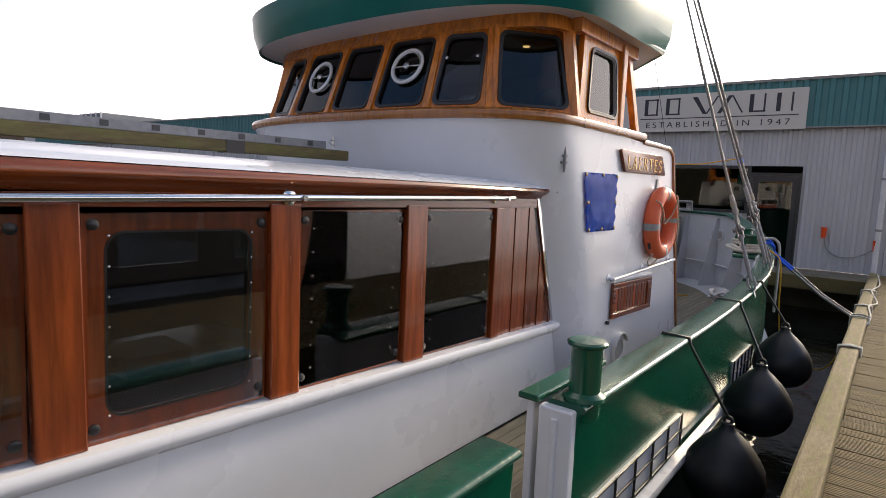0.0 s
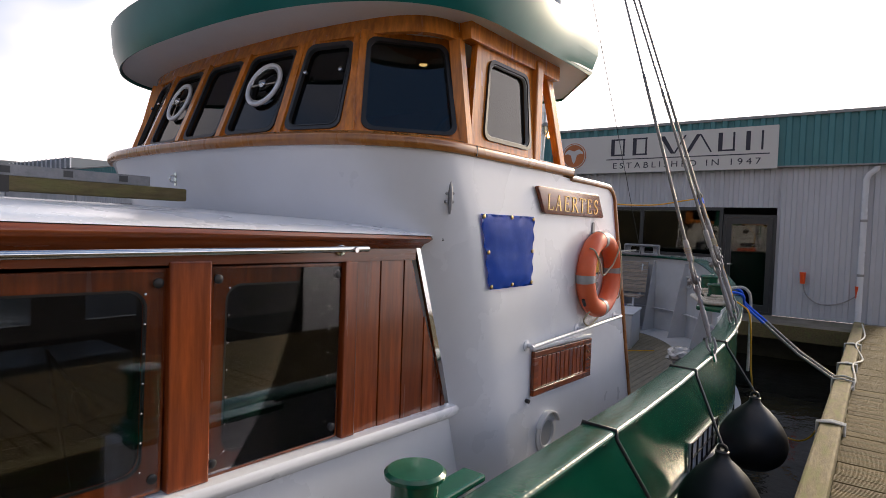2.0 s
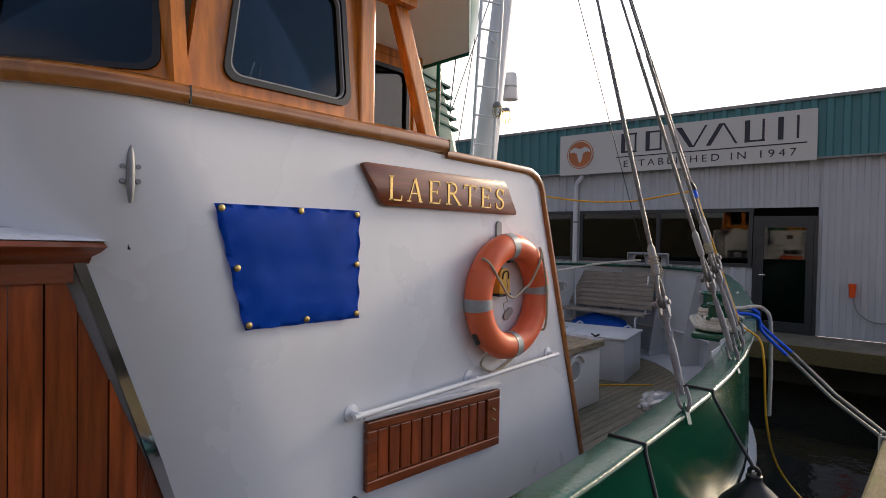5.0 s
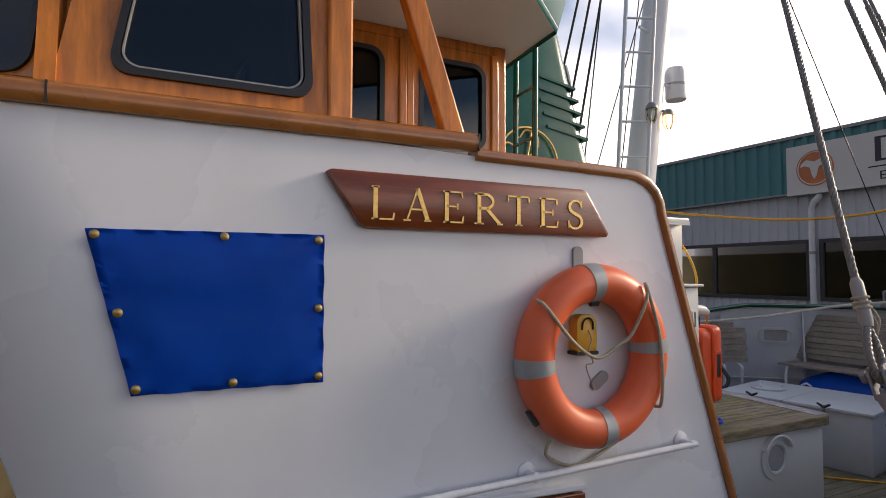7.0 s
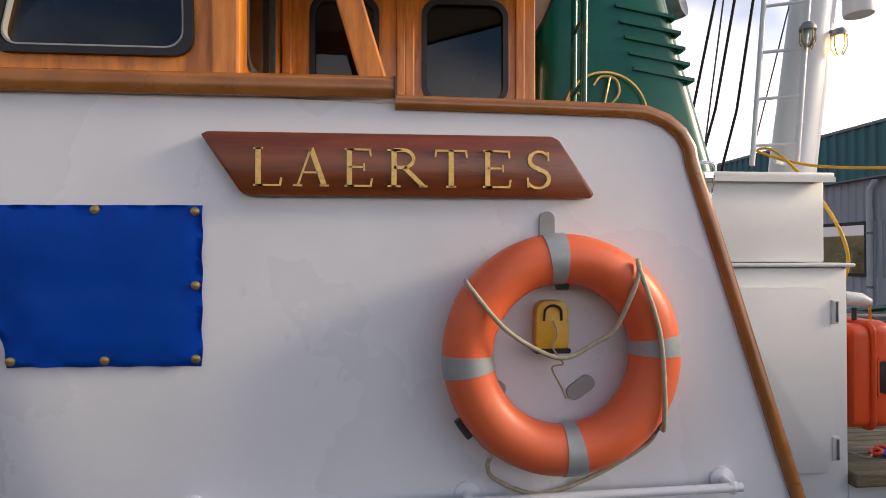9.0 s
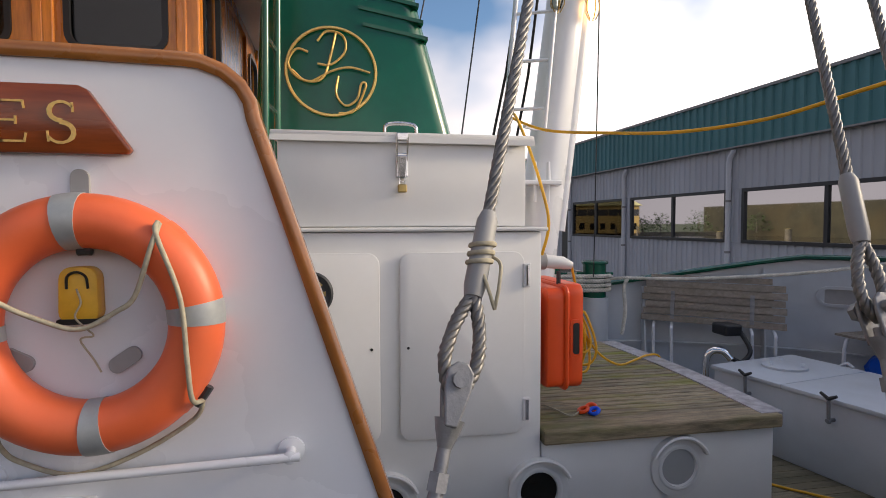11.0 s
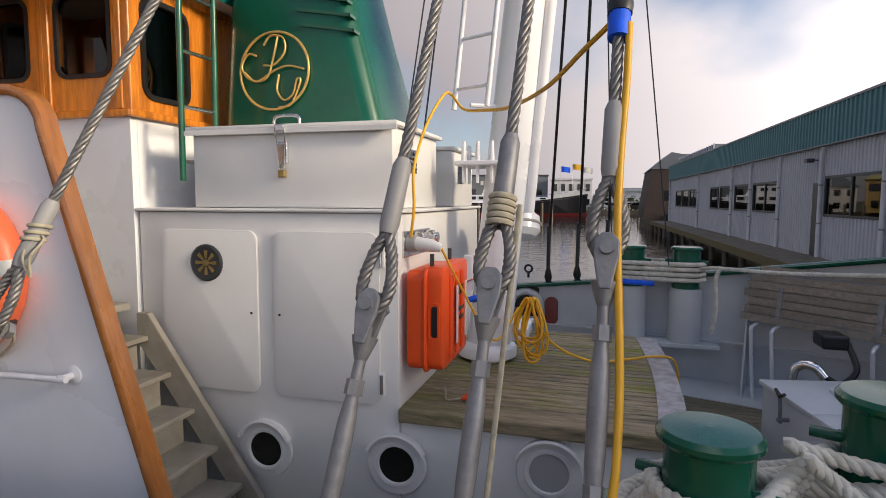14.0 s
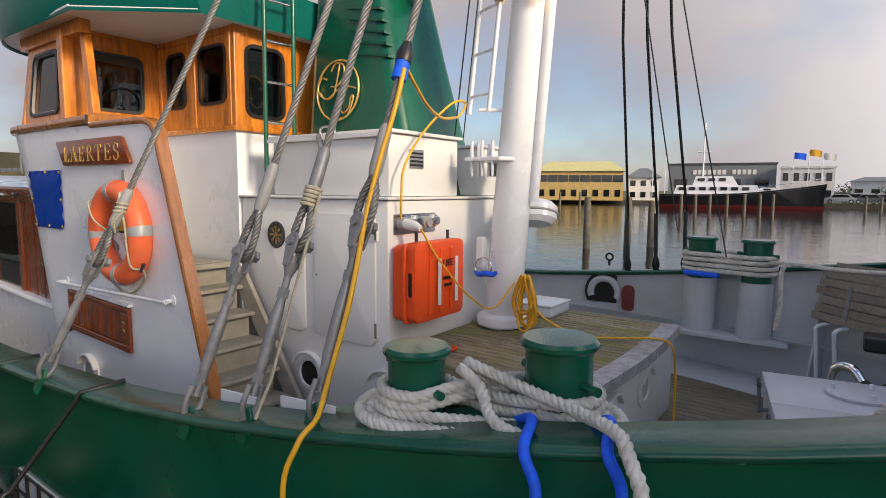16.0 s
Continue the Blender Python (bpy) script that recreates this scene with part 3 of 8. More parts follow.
def bay_window(y0, y1):
    yc, w = (y0 + y1) / 2, y1 - y0 - 0.006
    h = hz(yc) - dz(yc) - 0.012
    zc = dz(yc) + h / 2 + 0.005
    m = plane_at((XS - 0.045, yc, zc), (0, 1, -0.022), (0, 0, 1))
    k = 6
    win = part("window_1", ring_plate(m, rounded(w, h, 0.004, k), rounded(w - 0.15, h - 0.17, 0.07, k), -0.03, 0.03), TEAK, dh, "mahogany framed saloon window", 40)
    part("rubber_seal", ring_plate(m, rounded(w - 0.145, h - 0.165, 0.075, k), rounded(w - 0.165, h - 0.185, 0.065, k), 0.018, 0.030), RUBBER, win, "", 60)
    pane = part("pane", plate(m, rounded(w - 0.16, h - 0.18, 0.07, k), 0.0, 0.006), PANE_DARK, win, "tinted reflecting glass")
    pane.visible_shadow = False
    sheet = part("outer_sheet", plate(m, rounded(w - 0.03, h - 0.03, 0.01, 2), 0.033, 0.037), PANE_SHEET, win, "clear screwed-on storm sheet")
    sheet.visible_shadow = False
    for k2 in range(7):
        v = -h / 2 + 0.1 + (h - 0.2) * k2 / 6
        for u in (-w / 2 + 0.085, w / 2 - 0.085):
            part("screw", lathe([(0.001, 0), (0.005, 0), (0.004, 0.002), (0.001, 0.003)], 8, m @ Matrix.Translation((u, v, 0.037))), STEEL, win)
    for u in (-w / 2 + 0.035, w / 2 - 0.035):
        for v in (-h / 2 + 0.06, h / 2 - 0.06):
            part("hinge_bolt", lathe([(0.001, 0), (0.02, 0), (0.02, 0.008), (0.012, 0.012), (0.001, 0.012)], 12, m @ Matrix.Translation((u, v, 0.03))), BLACK, win, "", 40)


for y0, y1 in bays:
    bay_window(y0, y1)
# boarded end panel with a slanting edge
for k in range(9):
    a, b = 3.39 + k * 0.098, 3.39 + (k + 1) * 0.098 - 0.005
    edge_y = lambda z: 4.21 - 0.37 * z          # z: 0 at the sill, 1 at the head
    if a > edge_y(0) - 0.01:
        break
    top_a, top_b = min(1.0, (4.21 - a) / 0.37), min(1.0, (4.21 - b) / 0.37)
    zz = lambda y, f: dz(y) * (1 - f) + hz(y) * f
    xo = XS - 0.005 - 0.006 * (k % 2)
    if top_b > 0.02:
        pts = [(xo, a, dz(a)), (xo, b, dz(b)), (xo, b, zz(b, top_b)), (xo, a, zz(a, top_a))]
        if top_a >= 1.0 and top_b < 1.0:
            pts.insert(3, (xo, 3.84, hz(3.84)))
    else:
        pts = [(xo, a, dz(a)), (xo, 4.20, dz(4.2)), (xo, a, zz(a, top_a))]
    part("end_board", slab([Vector(v) for v in pts], (-0.03, 0, 0)), TEAK, dh, "vertical varnished board")
part("end_post", slab([(XS - 0.03, 3.30, dz(3.3)), (XS - 0.03, 3.39, dz(3.39)), (XS - 0.03, 3.39, hz(3.39)), (XS - 0.03, 3.30, hz(3.3))], (0.045, 0, 0), None, 0.006), TEAK, dh)
part("slanting_trim", slab([(XS - 0.01, 4.20, dz(4.2)), (XS - 0.01, 4.245, dz(4.2)), (XS - 0.01, 3.875, ez(3.9)), (XS - 0.01, 3.84, ez(3.9))], (0.022, 0, 0)), CHROME, dh, "bright metal edge strip")
part("handrail", tube([(XS + 0.11, Y0, 1.50), (XS + 0.11, 0, 1.505), (XS + 0.11, 3.36, 1.51)], 0.016, 12), STEEL, dh, "polished steel handrail", 60)
for y in (-2.4, -0.6, 1.58, 3.26):
    part("handrail_bracket", lathe([(0.001, 0), (0.036, 0), (0.036, 0.012), (0.014, 0.02), (0.013, 0.13), (0.001, 0.13)], 14, plane_at((XS + 0.008, y, 1.506), (0, 1, 0), (0, 0, 1))), STEEL, dh, "", 40)

# ---- wheelhouse ----
wh = thing("wheelhouse", (CX, 5, DECK_Z), "white wheelhouse with curved varnished window band", "wheelhouse")
A, B, CY, FULL = 1.84, 0.94, 4.15, 2.6
XW = CX + A          # the near side wall


def arc(a, b, cy, n=40, z=0.0, y_end=None):
    """Plan of the rounded front, from the near side to the far side."""
    out, e = [], 2 / FULL
    for k in range(n + 1):
        c, v = math.cos(math.pi * k / n), abs(math.sin(math.pi * k / n))
        out.append(Vector((CX + a * math.copysign(abs(c) ** e, c), cy - b * v ** e, z)))
    return out


def outward(p):
    """The level direction out of the rounded front at a point of its plan."""
    u, v = (p.x - CX) / A, min(0.0, p.y - CY) / B
    return Vector((math.copysign(abs(u) ** (FULL - 1), u) / A, -abs(v) ** (FULL - 1) / B, 0)).normalized()


SILL = 2.075
# front and side shell with the slanting after edge
q = []
for z in (DECK_Z, 0.6, 1.4, SILL):
    cy = CY + (SILL - z) * 0.30 + (0.13 if z < 2 else 0.0)
    ring = [Vector((CX + A, 5.0, z)), Vector((CX + A, 4.98, z))] + arc(A, B, cy, 40, z) + [Vector((CX - A, 4.98, z)), Vector((CX - A, 5.0, z))]
    inner = [Vector((CX + (p.x - CX) * 0.975, p.y + 0.03, z)) for p in reversed(ring)]
    q.append(ring + inner)
part("front_wall", loft(q), WHITE, wh, "curved white painted steel wall", 40)
def aft_edge(z):
    """The slanting after end of the side screen, rounded at the top."""
    if z > 1.87:
        return 6.32 + 0.20 * math.cos(math.asin(min(1, (z - 1.87) / 0.17)))
    return 6.52 + (1.87 - z) * 0.325


edge = [(y, z) for z, y in [(z, aft_edge(z)) for z in (DECK_Z, 0.2, 0.8, 1.4, 1.87, 1.92, 1.97, 2.01, 2.035, 2.04)]]
side = [Vector((XW, 5.0, DECK_Z))] + [Vector((XW, y, z)) for y, z in edge] + [Vector((XW, 5.55, 2.055)), Vector((XW, 5.0, SILL))]
part("side_screen", slab(side, (-0.045, 0, 0)), WHITE, wh, "white painted side wall")
far = [Vector((2 * CX - XW, p.y, p.z)) for p in side]
part("side_screen", slab(far, (0.045, 0, 0)), WHITE, wh, "white painted side wall")
# the rail on the slanting edge
line = [(XW - 0.02, 5.55, 2.06), (XW - 0.02, 6.0, 2.055)] + [(XW - 0.02, y + 0.01, z + 0.008) for y, z in reversed(edge)]
def rail_section(pts, w, t):
    rings = []
    pts = [Vector(p) for p in pts]
    for i, p in enumerate(pts):
        d = (pts[min(i + 1, len(pts) - 1)] - pts[max(i - 1, 0)]).normalized()
        s = Vector((1, 0, 0))
        n = s.cross(d).normalized()
        rings.append([p + s * a + n * b for a, b in ((-w, -t), (w * 0.8, -t), (w, -t * 0.5), (w, t * 0.5), (w * 0.8, t), (-w, t))])
    return loft(rings)


part("edge_rail", rail_section(line, 0.042, 0.022), TEAK_RAIL, wh, "varnished teak edge rail", 50)
# sill moulding round the front
q = []
for p, d in [(Vector((CX + A, 5.55, 0)), Vector((1, 0, 0))), (Vector((CX + A, 4.6, 0)), Vector((1, 0, 0)))] + [(v, outward(v)) for v in arc(A, B, CY)] + [(Vector((CX - A, 4.6, 0)), Vector((-1, 0, 0))), (Vector((CX - A, 5.5, 0)), Vector((-1, 0, 0)))]:
    q.append([p + d * o + Vector((0, 0, z)) for o, z in ((-0.26, SILL - 0.005), (0.025, SILL - 0.005), (0.037, SILL + 0.014), (0.037, SILL + 0.048), (0.026, SILL + 0.062), (-0.02, SILL + 0.068), (-0.04, SILL + 0.084), (-0.26, SILL + 0.086))])
part("sill_moulding", loft(q), TEAK_RAIL, wh, "varnished teak sill moulding", 50)
for y_ in (4.16, 5.545):
    part("moulding_joint", box(XW + 0.02, XW + 0.0385, y_, y_ + 0.006, SILL - 0.004, SILL + 0.06), BLACK, wh, "dark butt joint")

# window band: flat facets between posts, leaning inwards
TOP, IN = 2.80, 0.27
fine = arc(A - 0.05, B - 0.20, CY, 400)
knots = [min(fine, key=lambda v: abs(v.x - CX - off)) for off in (1.79, 1.37, 0.87, 0.275, -0.275, -0.87, -1.37, -1.79)]


def leaned(p, z):
    """A point of the window band's foot carried up its slope to the height z."""
    k = (z - SILL - 0.05) / (TOP - SILL - 0.05)
    d = outward(p)
    return Vector((p.x, p.y, 0)) - d * IN * k * (0.35 + 0.65 * abs(d.y)) + Vector((0, 0, z))


def band_window(p, q, kind, wall):
    """One wooden facet with its window opening; kind: plain, opening, clear_view."""
    z0, z1 = SILL + 0.05, TOP
    a, b, c, d = leaned(p, z0), leaned(q, z0), leaned(q, z1), leaned(p, z1)
    o = (a + b + c + d) / 4
    m = plane_at(o, b - a, (d + c) / 2 - (a + b) / 2)
    if m.to_3x3() @ Vector((0, 0, 1)) @ (o - Vector((CX, CY + 0.8, o.z))) < 0:
        m = plane_at(o, a - b, (d + c) / 2 - (a + b) / 2)
        a, b, c, d = b, a, d, c
    inv = m.inverted()
    la, lb, lc, ld = (inv @ v for v in (a, b, c, d))
    k = 6
    n = 4 * (k + 1)
    w0, w1, h = abs(lb.x - la.x), abs(lc.x - ld.x), ld.y - la.y
    inner = [(u, v + 0.012) for u, v in rounded((w0 + w1) / 2 - 0.11, h - 0.13, 0.06, k)]
    inner = [(u * (1 + (v / h) * (w1 - w0) / ((w0 + w1) / 2)), v) for u, v in inner]
    outer = [(u * (1 + (v / h) * (w1 - w0) / ((w0 + w1) / 2)), v) for u, v in rounded((w0 + w1) / 2, h, 0.002, k)]
    win = part("window_2", ring_plate(m, outer, inner, -0.025, 0.02), TEAK_LIGHT, wall, "varnished teak window surround", 40)
    seal = [(u * 0.94, v * 0.95) for u, v in inner]
    part("rubber_seal", ring_plate(m, [(u * 1.04, v * 1.03) for u, v in inner], seal, 0.004, 0.03), RUBBER if kind != "opening" else FRAME_DARK, win, "", 60)
    pane = part("pane", plate(m, [(u * 1.01, v * 1.01) for u, v in inner], -0.004, 0.002), PANE_DARK, win, "dark reflecting glass")
    pane.visible_shadow = False
    if kind == "opening":
        part("opening_frame", ring_plate(m, [(u * 0.935, v * 0.945) for u, v in inner], [(u * 0.90, v * 0.92) for u, v in inner], 0.006, 0.034), FRAME_DARK, win, "slim metal opening frame", 60)
        for u in (-0.13, 0.13):
            part("window_knob", lathe([(0.001, 0), (0.013, 0), (0.013, 0.02), (0.001, 0.024)], 10, m @ Matrix.Translation((u, 0.10, 0.03))), STEEL, win, "", 40)
    if kind == "clear_view":
        cv = m @ Matrix.Translation((0, 0.07, 0.03))
        part("clear_view_ring", torus(cv, 0.15, 0.014, 32, 10), WHITE, win, "round spinning clear-view screen rim", 60)
        part("clear_view_ring", torus(cv, 0.128, 0.006, 32, 8), STEEL, win, "", 60)
        part("clear_view_hub", lathe([(0.001, 0), (0.03, 0), (0.03, 0.02), (0.015, 0.035), (0.001, 0.036)], 16, cv @ Matrix.Translation((0, 0, -0.005))), STEEL, win, "", 40)
        part("clear_view_bar", tube([cv @ Vector((-0.15, 0, 0)), cv @ Vector((0.15, 0, 0))], 0.006, 6), STEEL, win)
    return win


kinds = ["plain", "opening", "clear_view", "plain", "clear_view", "opening", "plain"]
for p, q_, kd in zip(knots, knots[1:], kinds):
    band_window(p, q_, kd, wh)
# near and far side windows and posts
for sgn in (1, -1):
    p = Vector((CX + sgn * (A - 0.03), 4.15, 0))
    q_ = Vector((CX + sgn * (A - 0.03), 4.98, 0))
    xs = CX + sgn * (A - 0.03)
    z0, z1 = SILL + 0.05, TOP
    m = plane_at((xs - sgn * 0.03, 4.60, (z0 + z1) / 2), (0, sgn, 0), (-sgn * 0.06, 0, 1))
    k = 6
    hh = z1 - z0
    lean = lambda o: [(u + sgn * 0.11 * (v / hh + 0.5) * (1 if u * sgn < 0 else -0.25), v) for u, v in o]
    outer = lean(rounded(0.88, hh, 0.002, k))
    inner = lean([(u + sgn * 0.005, v + 0.0) for u, v in rounded(0.60, hh - 0.17, 0.06, k)])
    win = part("window_2", ring_plate(m, outer, inner, -0.025, 0.02), TEAK_LIGHT, wh, "varnished teak window surround", 40)
    part("rubber_seal", ring_plate(m, [(u * 1.06, v * 1.06) for u, v in inner], [(u * 0.97, v * 0.97) for u, v in inner], 0.004, 0.035), BLACK, win, "black window frame", 60)
    part("opening_frame", ring_plate(m, [(u * 0.955, v * 0.955) for u, v in inner], [(u * 0.935, v * 0.935) for u, v in inner], 0.006, 0.028), PLASTIC_GREY, win, "", 60)
    pane = part("pane", plate(m, [(u * 1.01, v * 1.01) for u, v in inner], -0.004, 0.002), PANE_DARK, win, "dark reflecting glass")
    pane.visible_shadow = False
    part("corner_post", box(xs - 0.08 if sgn > 0 else xs - 0.02, xs + 0.02 if sgn > 0 else xs + 0.08, 4.97, 5.06, z0, 2.86, 0.01), TEAK_LIGHT, wh, "varnished teak corner post")
    part("roof_brace", slab([(xs, 5.44, z0), (xs, 5.53, z0), (xs - sgn * 0.05, 5.31, 2.86), (xs - sgn * 0.05, 5.22, 2.86)], (-sgn * 0.06, 0, 0), None, 0.008), TEAK_LIGHT, wh, "slanting varnished roof brace")
# posts standing proud between the facets
for p in knots:
    a, b = leaned(p, SILL + 0.05), leaned(p, TOP)
    d = outward(p)
    t = Vector((-d.y, d.x, 0))
    r = [[v + t * u + d * w for u, w in ((-0.035, -0.03), (0.035, -0.03), (0.026, 0.045), (-0.026, 0.045))] for v in (a, b)]
    part("window_post", loft(r), TEAK_LIGHT, wh, "tapered varnished post")
# head board above the windows
hd = []
for v in arc(A - 0.05, B - 0.20, CY):
    p0, p1 = leaned(v, TOP - 0.01), leaned(v, TOP + 0.16)
    d = outward(v)
    hd.append([p0 + d * 0.03, p1 + d * 0.03, p1 - d * 0.03, p0 - d * 0.03])
part("head_board", loft(hd), TEAK_LIGHT, wh, "varnished board under the roof", 40)
for sgn in (1, -1):
    part("head_board", box(*sorted((CX + sgn * (A - 0.12), CX + sgn * (A - 0.03))), 4.15, 5.35, TOP - 0.01, TOP + 0.13), TEAK_LIGHT, wh)
# set-back after part of the wheelhouse
def raised(w, h, r):
    """A rounded opening that sits a little above the middle of its panel."""
    return [(u, v + 0.06) for u, v in rounded(w, h, r, 6)]


XA = -2.83
YA = 6.17
for sgn in (1, -1):
    xa = CX + sgn * (XA - CX)
    x0, x1 = sorted((xa, xa - sgn * 0.05))
    part("lower_wall", box(x0, x1, 5.0, YA, DECK_Z, 2.10), WHITE, wh, "white painted wall")
    part("wing_lower_wall", box(*sorted((xa + sgn * 0.002, CX + sgn * (A - 0.05))), 4.96, 5.0, DECK_Z, 2.12), WHITE, wh, "white painted bulkhead")
    # wing bulkhead with its window
    xb0, xb1 = sorted((xa, CX + sgn * (A - 0.06)))
    m = plane_at(((xb0 + xb1) / 2, 5.0, 2.49), (-1, 0, 0), (0, 0, 1))
    w, h = xb1 - xb0, 0.74
    wall = part("wing_bulkhead", ring_plate(m, rounded(w, h, 0.002, 6), rounded(w - 0.34, h - 0.26, 0.06, 6), -0.02, 0.02), TEAK_LIGHT, wh, "varnished teak bulkhead", 40)
    part("rubber_seal", ring_plate(m, rounded(w - 0.32, h - 0.24, 0.07, 6), rounded(w - 0.37, h - 0.29, 0.05, 6), 0.01, 0.03), FRAME_DARK, wall, "", 60)
    pn = part("pane", plate(m, rounded(w - 0.33, h - 0.25, 0.06, 6), 0, 0.005), PANE, wall)
    pn.visible_shadow = False
    # side with door and window
    for y0, y1, ww in ((5.03, 5.59, 0.30), (5.59, 6.15, 0.39)):
        m = plane_at((xa, (y0 + y1) / 2, 2.47), (0, sgn, 0), (0, 0, 1))
        w, h = y1 - y0, 0.74
        wl_ = part("side_panel", ring_plate(m, rounded(w, h, 0.002, 6), raised(ww, h - 0.27, 0.07), -0.03, 0.012), TEAK_LIGHT, wh, "varnished teak panel with window", 40)
        part("rubber_seal", ring_plate(m, raised(ww + 0.02, h - 0.25, 0.08), raised(ww - 0.03, h - 0.30, 0.06), 0.004, 0.02), BLACK, wl_, "", 60)
        pn = part("pane", plate(m, raised(ww, h - 0.28, 0.07), -0.01, -0.004), PANE_DARK, wl_)
        pn.visible_shadow = False
        for yy in (y0 + 0.02, y1 - 0.02):
            part("moulding", box(*sorted((xa + sgn * 0.012, xa + sgn * 0.03)), yy - 0.022, yy + 0.022, 2.10, 2.84, 0.006), TEAK_LIGHT, wl_)
    part("belt_moulding", box(*sorted((xa - sgn * 0.04, xa + sgn * 0.035)), 5.05, YA + 0.03, 2.055, 2.10, 0.01), TEAK_LIGHT, wh)
    # after face, near and far
    x0, x1 = sorted((xa - sgn * 0.005, xa - sgn * 0.55))
    m = plane_at(((x0 + x1) / 2, YA, 2.47), (-1, 0, 0), (0, 0, 1))
    w, h = x1 - x0, 0.74
    af = part("after_panel", ring_plate(m, rounded(w, h, 0.002, 6), rounded(0.36, 0.56, 0.07, 6), -0.03, 0.02), TEAK_LIGHT, wh, "varnished teak panel with window", 40)
    part("rubber_seal", ring_plate(m, rounded(0.40, 0.60, 0.09, 6), rounded(0.34, 0.54, 0.06, 6), 0.01, 0.035), BLACK, af, "black window frame", 60)
    pn = part("pane", plate(m, rounded(0.37, 0.57, 0.07, 6), -0.004, 0.002), PANE_DARK, af)
    pn.visible_shadow = False
    part("corner_post", box(*sorted((xa - sgn * 0.05, xa + sgn * 0.022)), YA - 0.03, YA + 0.035, 2.08, 2.90, 0.008), TEAK_LIGHT, wh)
part("after_wall", box(2 * CX - XA + 0.052, XA - 0.052, YA - 0.05, YA, DECK_Z, 2.10), WHITE, wh, "white painted wall")
part("after_panel", box(2 * CX - XA + 0.55, XA - 0.55, YA - 0.04, YA, 2.10, 2.84), TEAK_LIGHT, wh)
part("after_belt", box(2 * CX - XA - 0.03, XA + 0.03, YA + 0.0, YA + 0.04, 2.055, 2.10, 0.01), TEAK_LIGHT, wh)
part("after_head", box(2 * CX - XA - 0.02, XA + 0.02, YA - 0.04, YA + 0.02, 2.84, 2.98), TEAK_LIGHT, wh)
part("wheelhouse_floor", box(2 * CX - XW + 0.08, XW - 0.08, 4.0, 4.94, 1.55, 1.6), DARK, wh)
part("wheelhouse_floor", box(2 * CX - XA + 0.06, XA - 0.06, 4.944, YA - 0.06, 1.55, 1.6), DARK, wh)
# roof with its green brim
RA, RB, RCY = 1.95, 1.12, 4.38
def roof_arc(grow, z, n=40):
    """The brim's fuller curve."""
    out, k = [], 2 / 2.6
    for i in range(n + 1):
        a = math.pi * i / n
        c, s = math.cos(a), math.sin(a)
        out.append(Vector((CX + (RA + grow) * math.copysign(abs(c) ** k, c), RCY - (RB + grow) * abs(s) ** k, z)))
    return out


def roof_ring(grow, z):
    """The roof's whole outline: the full front curve and a chamfered after end."""
    aft = [(-RA, 5.60), (-1.36, 6.31), (-0.5, 6.37), (0.5, 6.37), (1.36, 6.31), (RA, 5.60)]
    return roof_arc(grow, z) + [Vector((CX + u + math.copysign(grow, u), y + grow * 0.4, z)) for u, y in aft]


def roof_plate(z0, z1, name, material, label):
    part(name, loft([roof_ring(-0.02, z0), roof_ring(-0.02, z1)]), material, wh, label)


roof_plate(2.895, 2.91, "roof_underside", WHITE_WARM, "white painted roof underside")
roof_plate(3.10, 3.12, "roof_top", WHITE_WARM, "white painted roof top")
sec = [roof_ring(0.0, 2.872), roof_ring(0.05, 3.02), roof_ring(0.065, 3.19), roof_ring(0.02, 3.20), roof_ring(0.0, 3.05), roof_ring(-0.018, 2.885)]
part("roof_brim", loft(sec + [sec[0]], None, True, False), TEAL, wh, "dark green roof fascia", 40)
for sgn in (1, -1):
    xa = CX + sgn * (XA - CX)
    part("head_board", box(*sorted((xa - sgn * 0.03, xa + sgn * 0.014)), 5.03, YA, 2.842, 2.893), TEAK_LIGHT, wh)
    part("head_board", box(*sorted((xa + sgn * 0.02, CX + sgn * (A - 0.06))), 4.98, 5.022, 2.862, 2.893), TEAK_LIGHT, wh)
ceil_lamp = thing("cabin_lamp", (-2.79, 4.62, 2.85), "small lit warm ceiling lamp in the wheelhouse", "lamp")
LAMP = bpy.data.materials.new("lit_lamp_glass")
LAMP.use_nodes = True
LAMP.node_tree.nodes["Principled BSDF"].inputs["Emission Color"].default_value = (1.0, 0.55, 0.18, 1)
LAMP.node_tree.nodes["Principled BSDF"].inputs["Emission Strength"].default_value = 6.0
part("lamp_rim", lathe([(0.03, 0), (0.055, 0), (0.055, 0.03), (0.03, 0.04)], 18, Matrix.Translation((-2.79, 4.62, 2.855))), BRASS, ceil_lamp, "", 40)
part("lamp_glass", lathe([(0.001, 0), (0.03, 0.004), (0.032, 0.02), (0.001, 0.02)], 16, Matrix.Translation((-2.79, 4.62, 2.845))), LAMP, ceil_lamp, "glowing warm glass", 40)

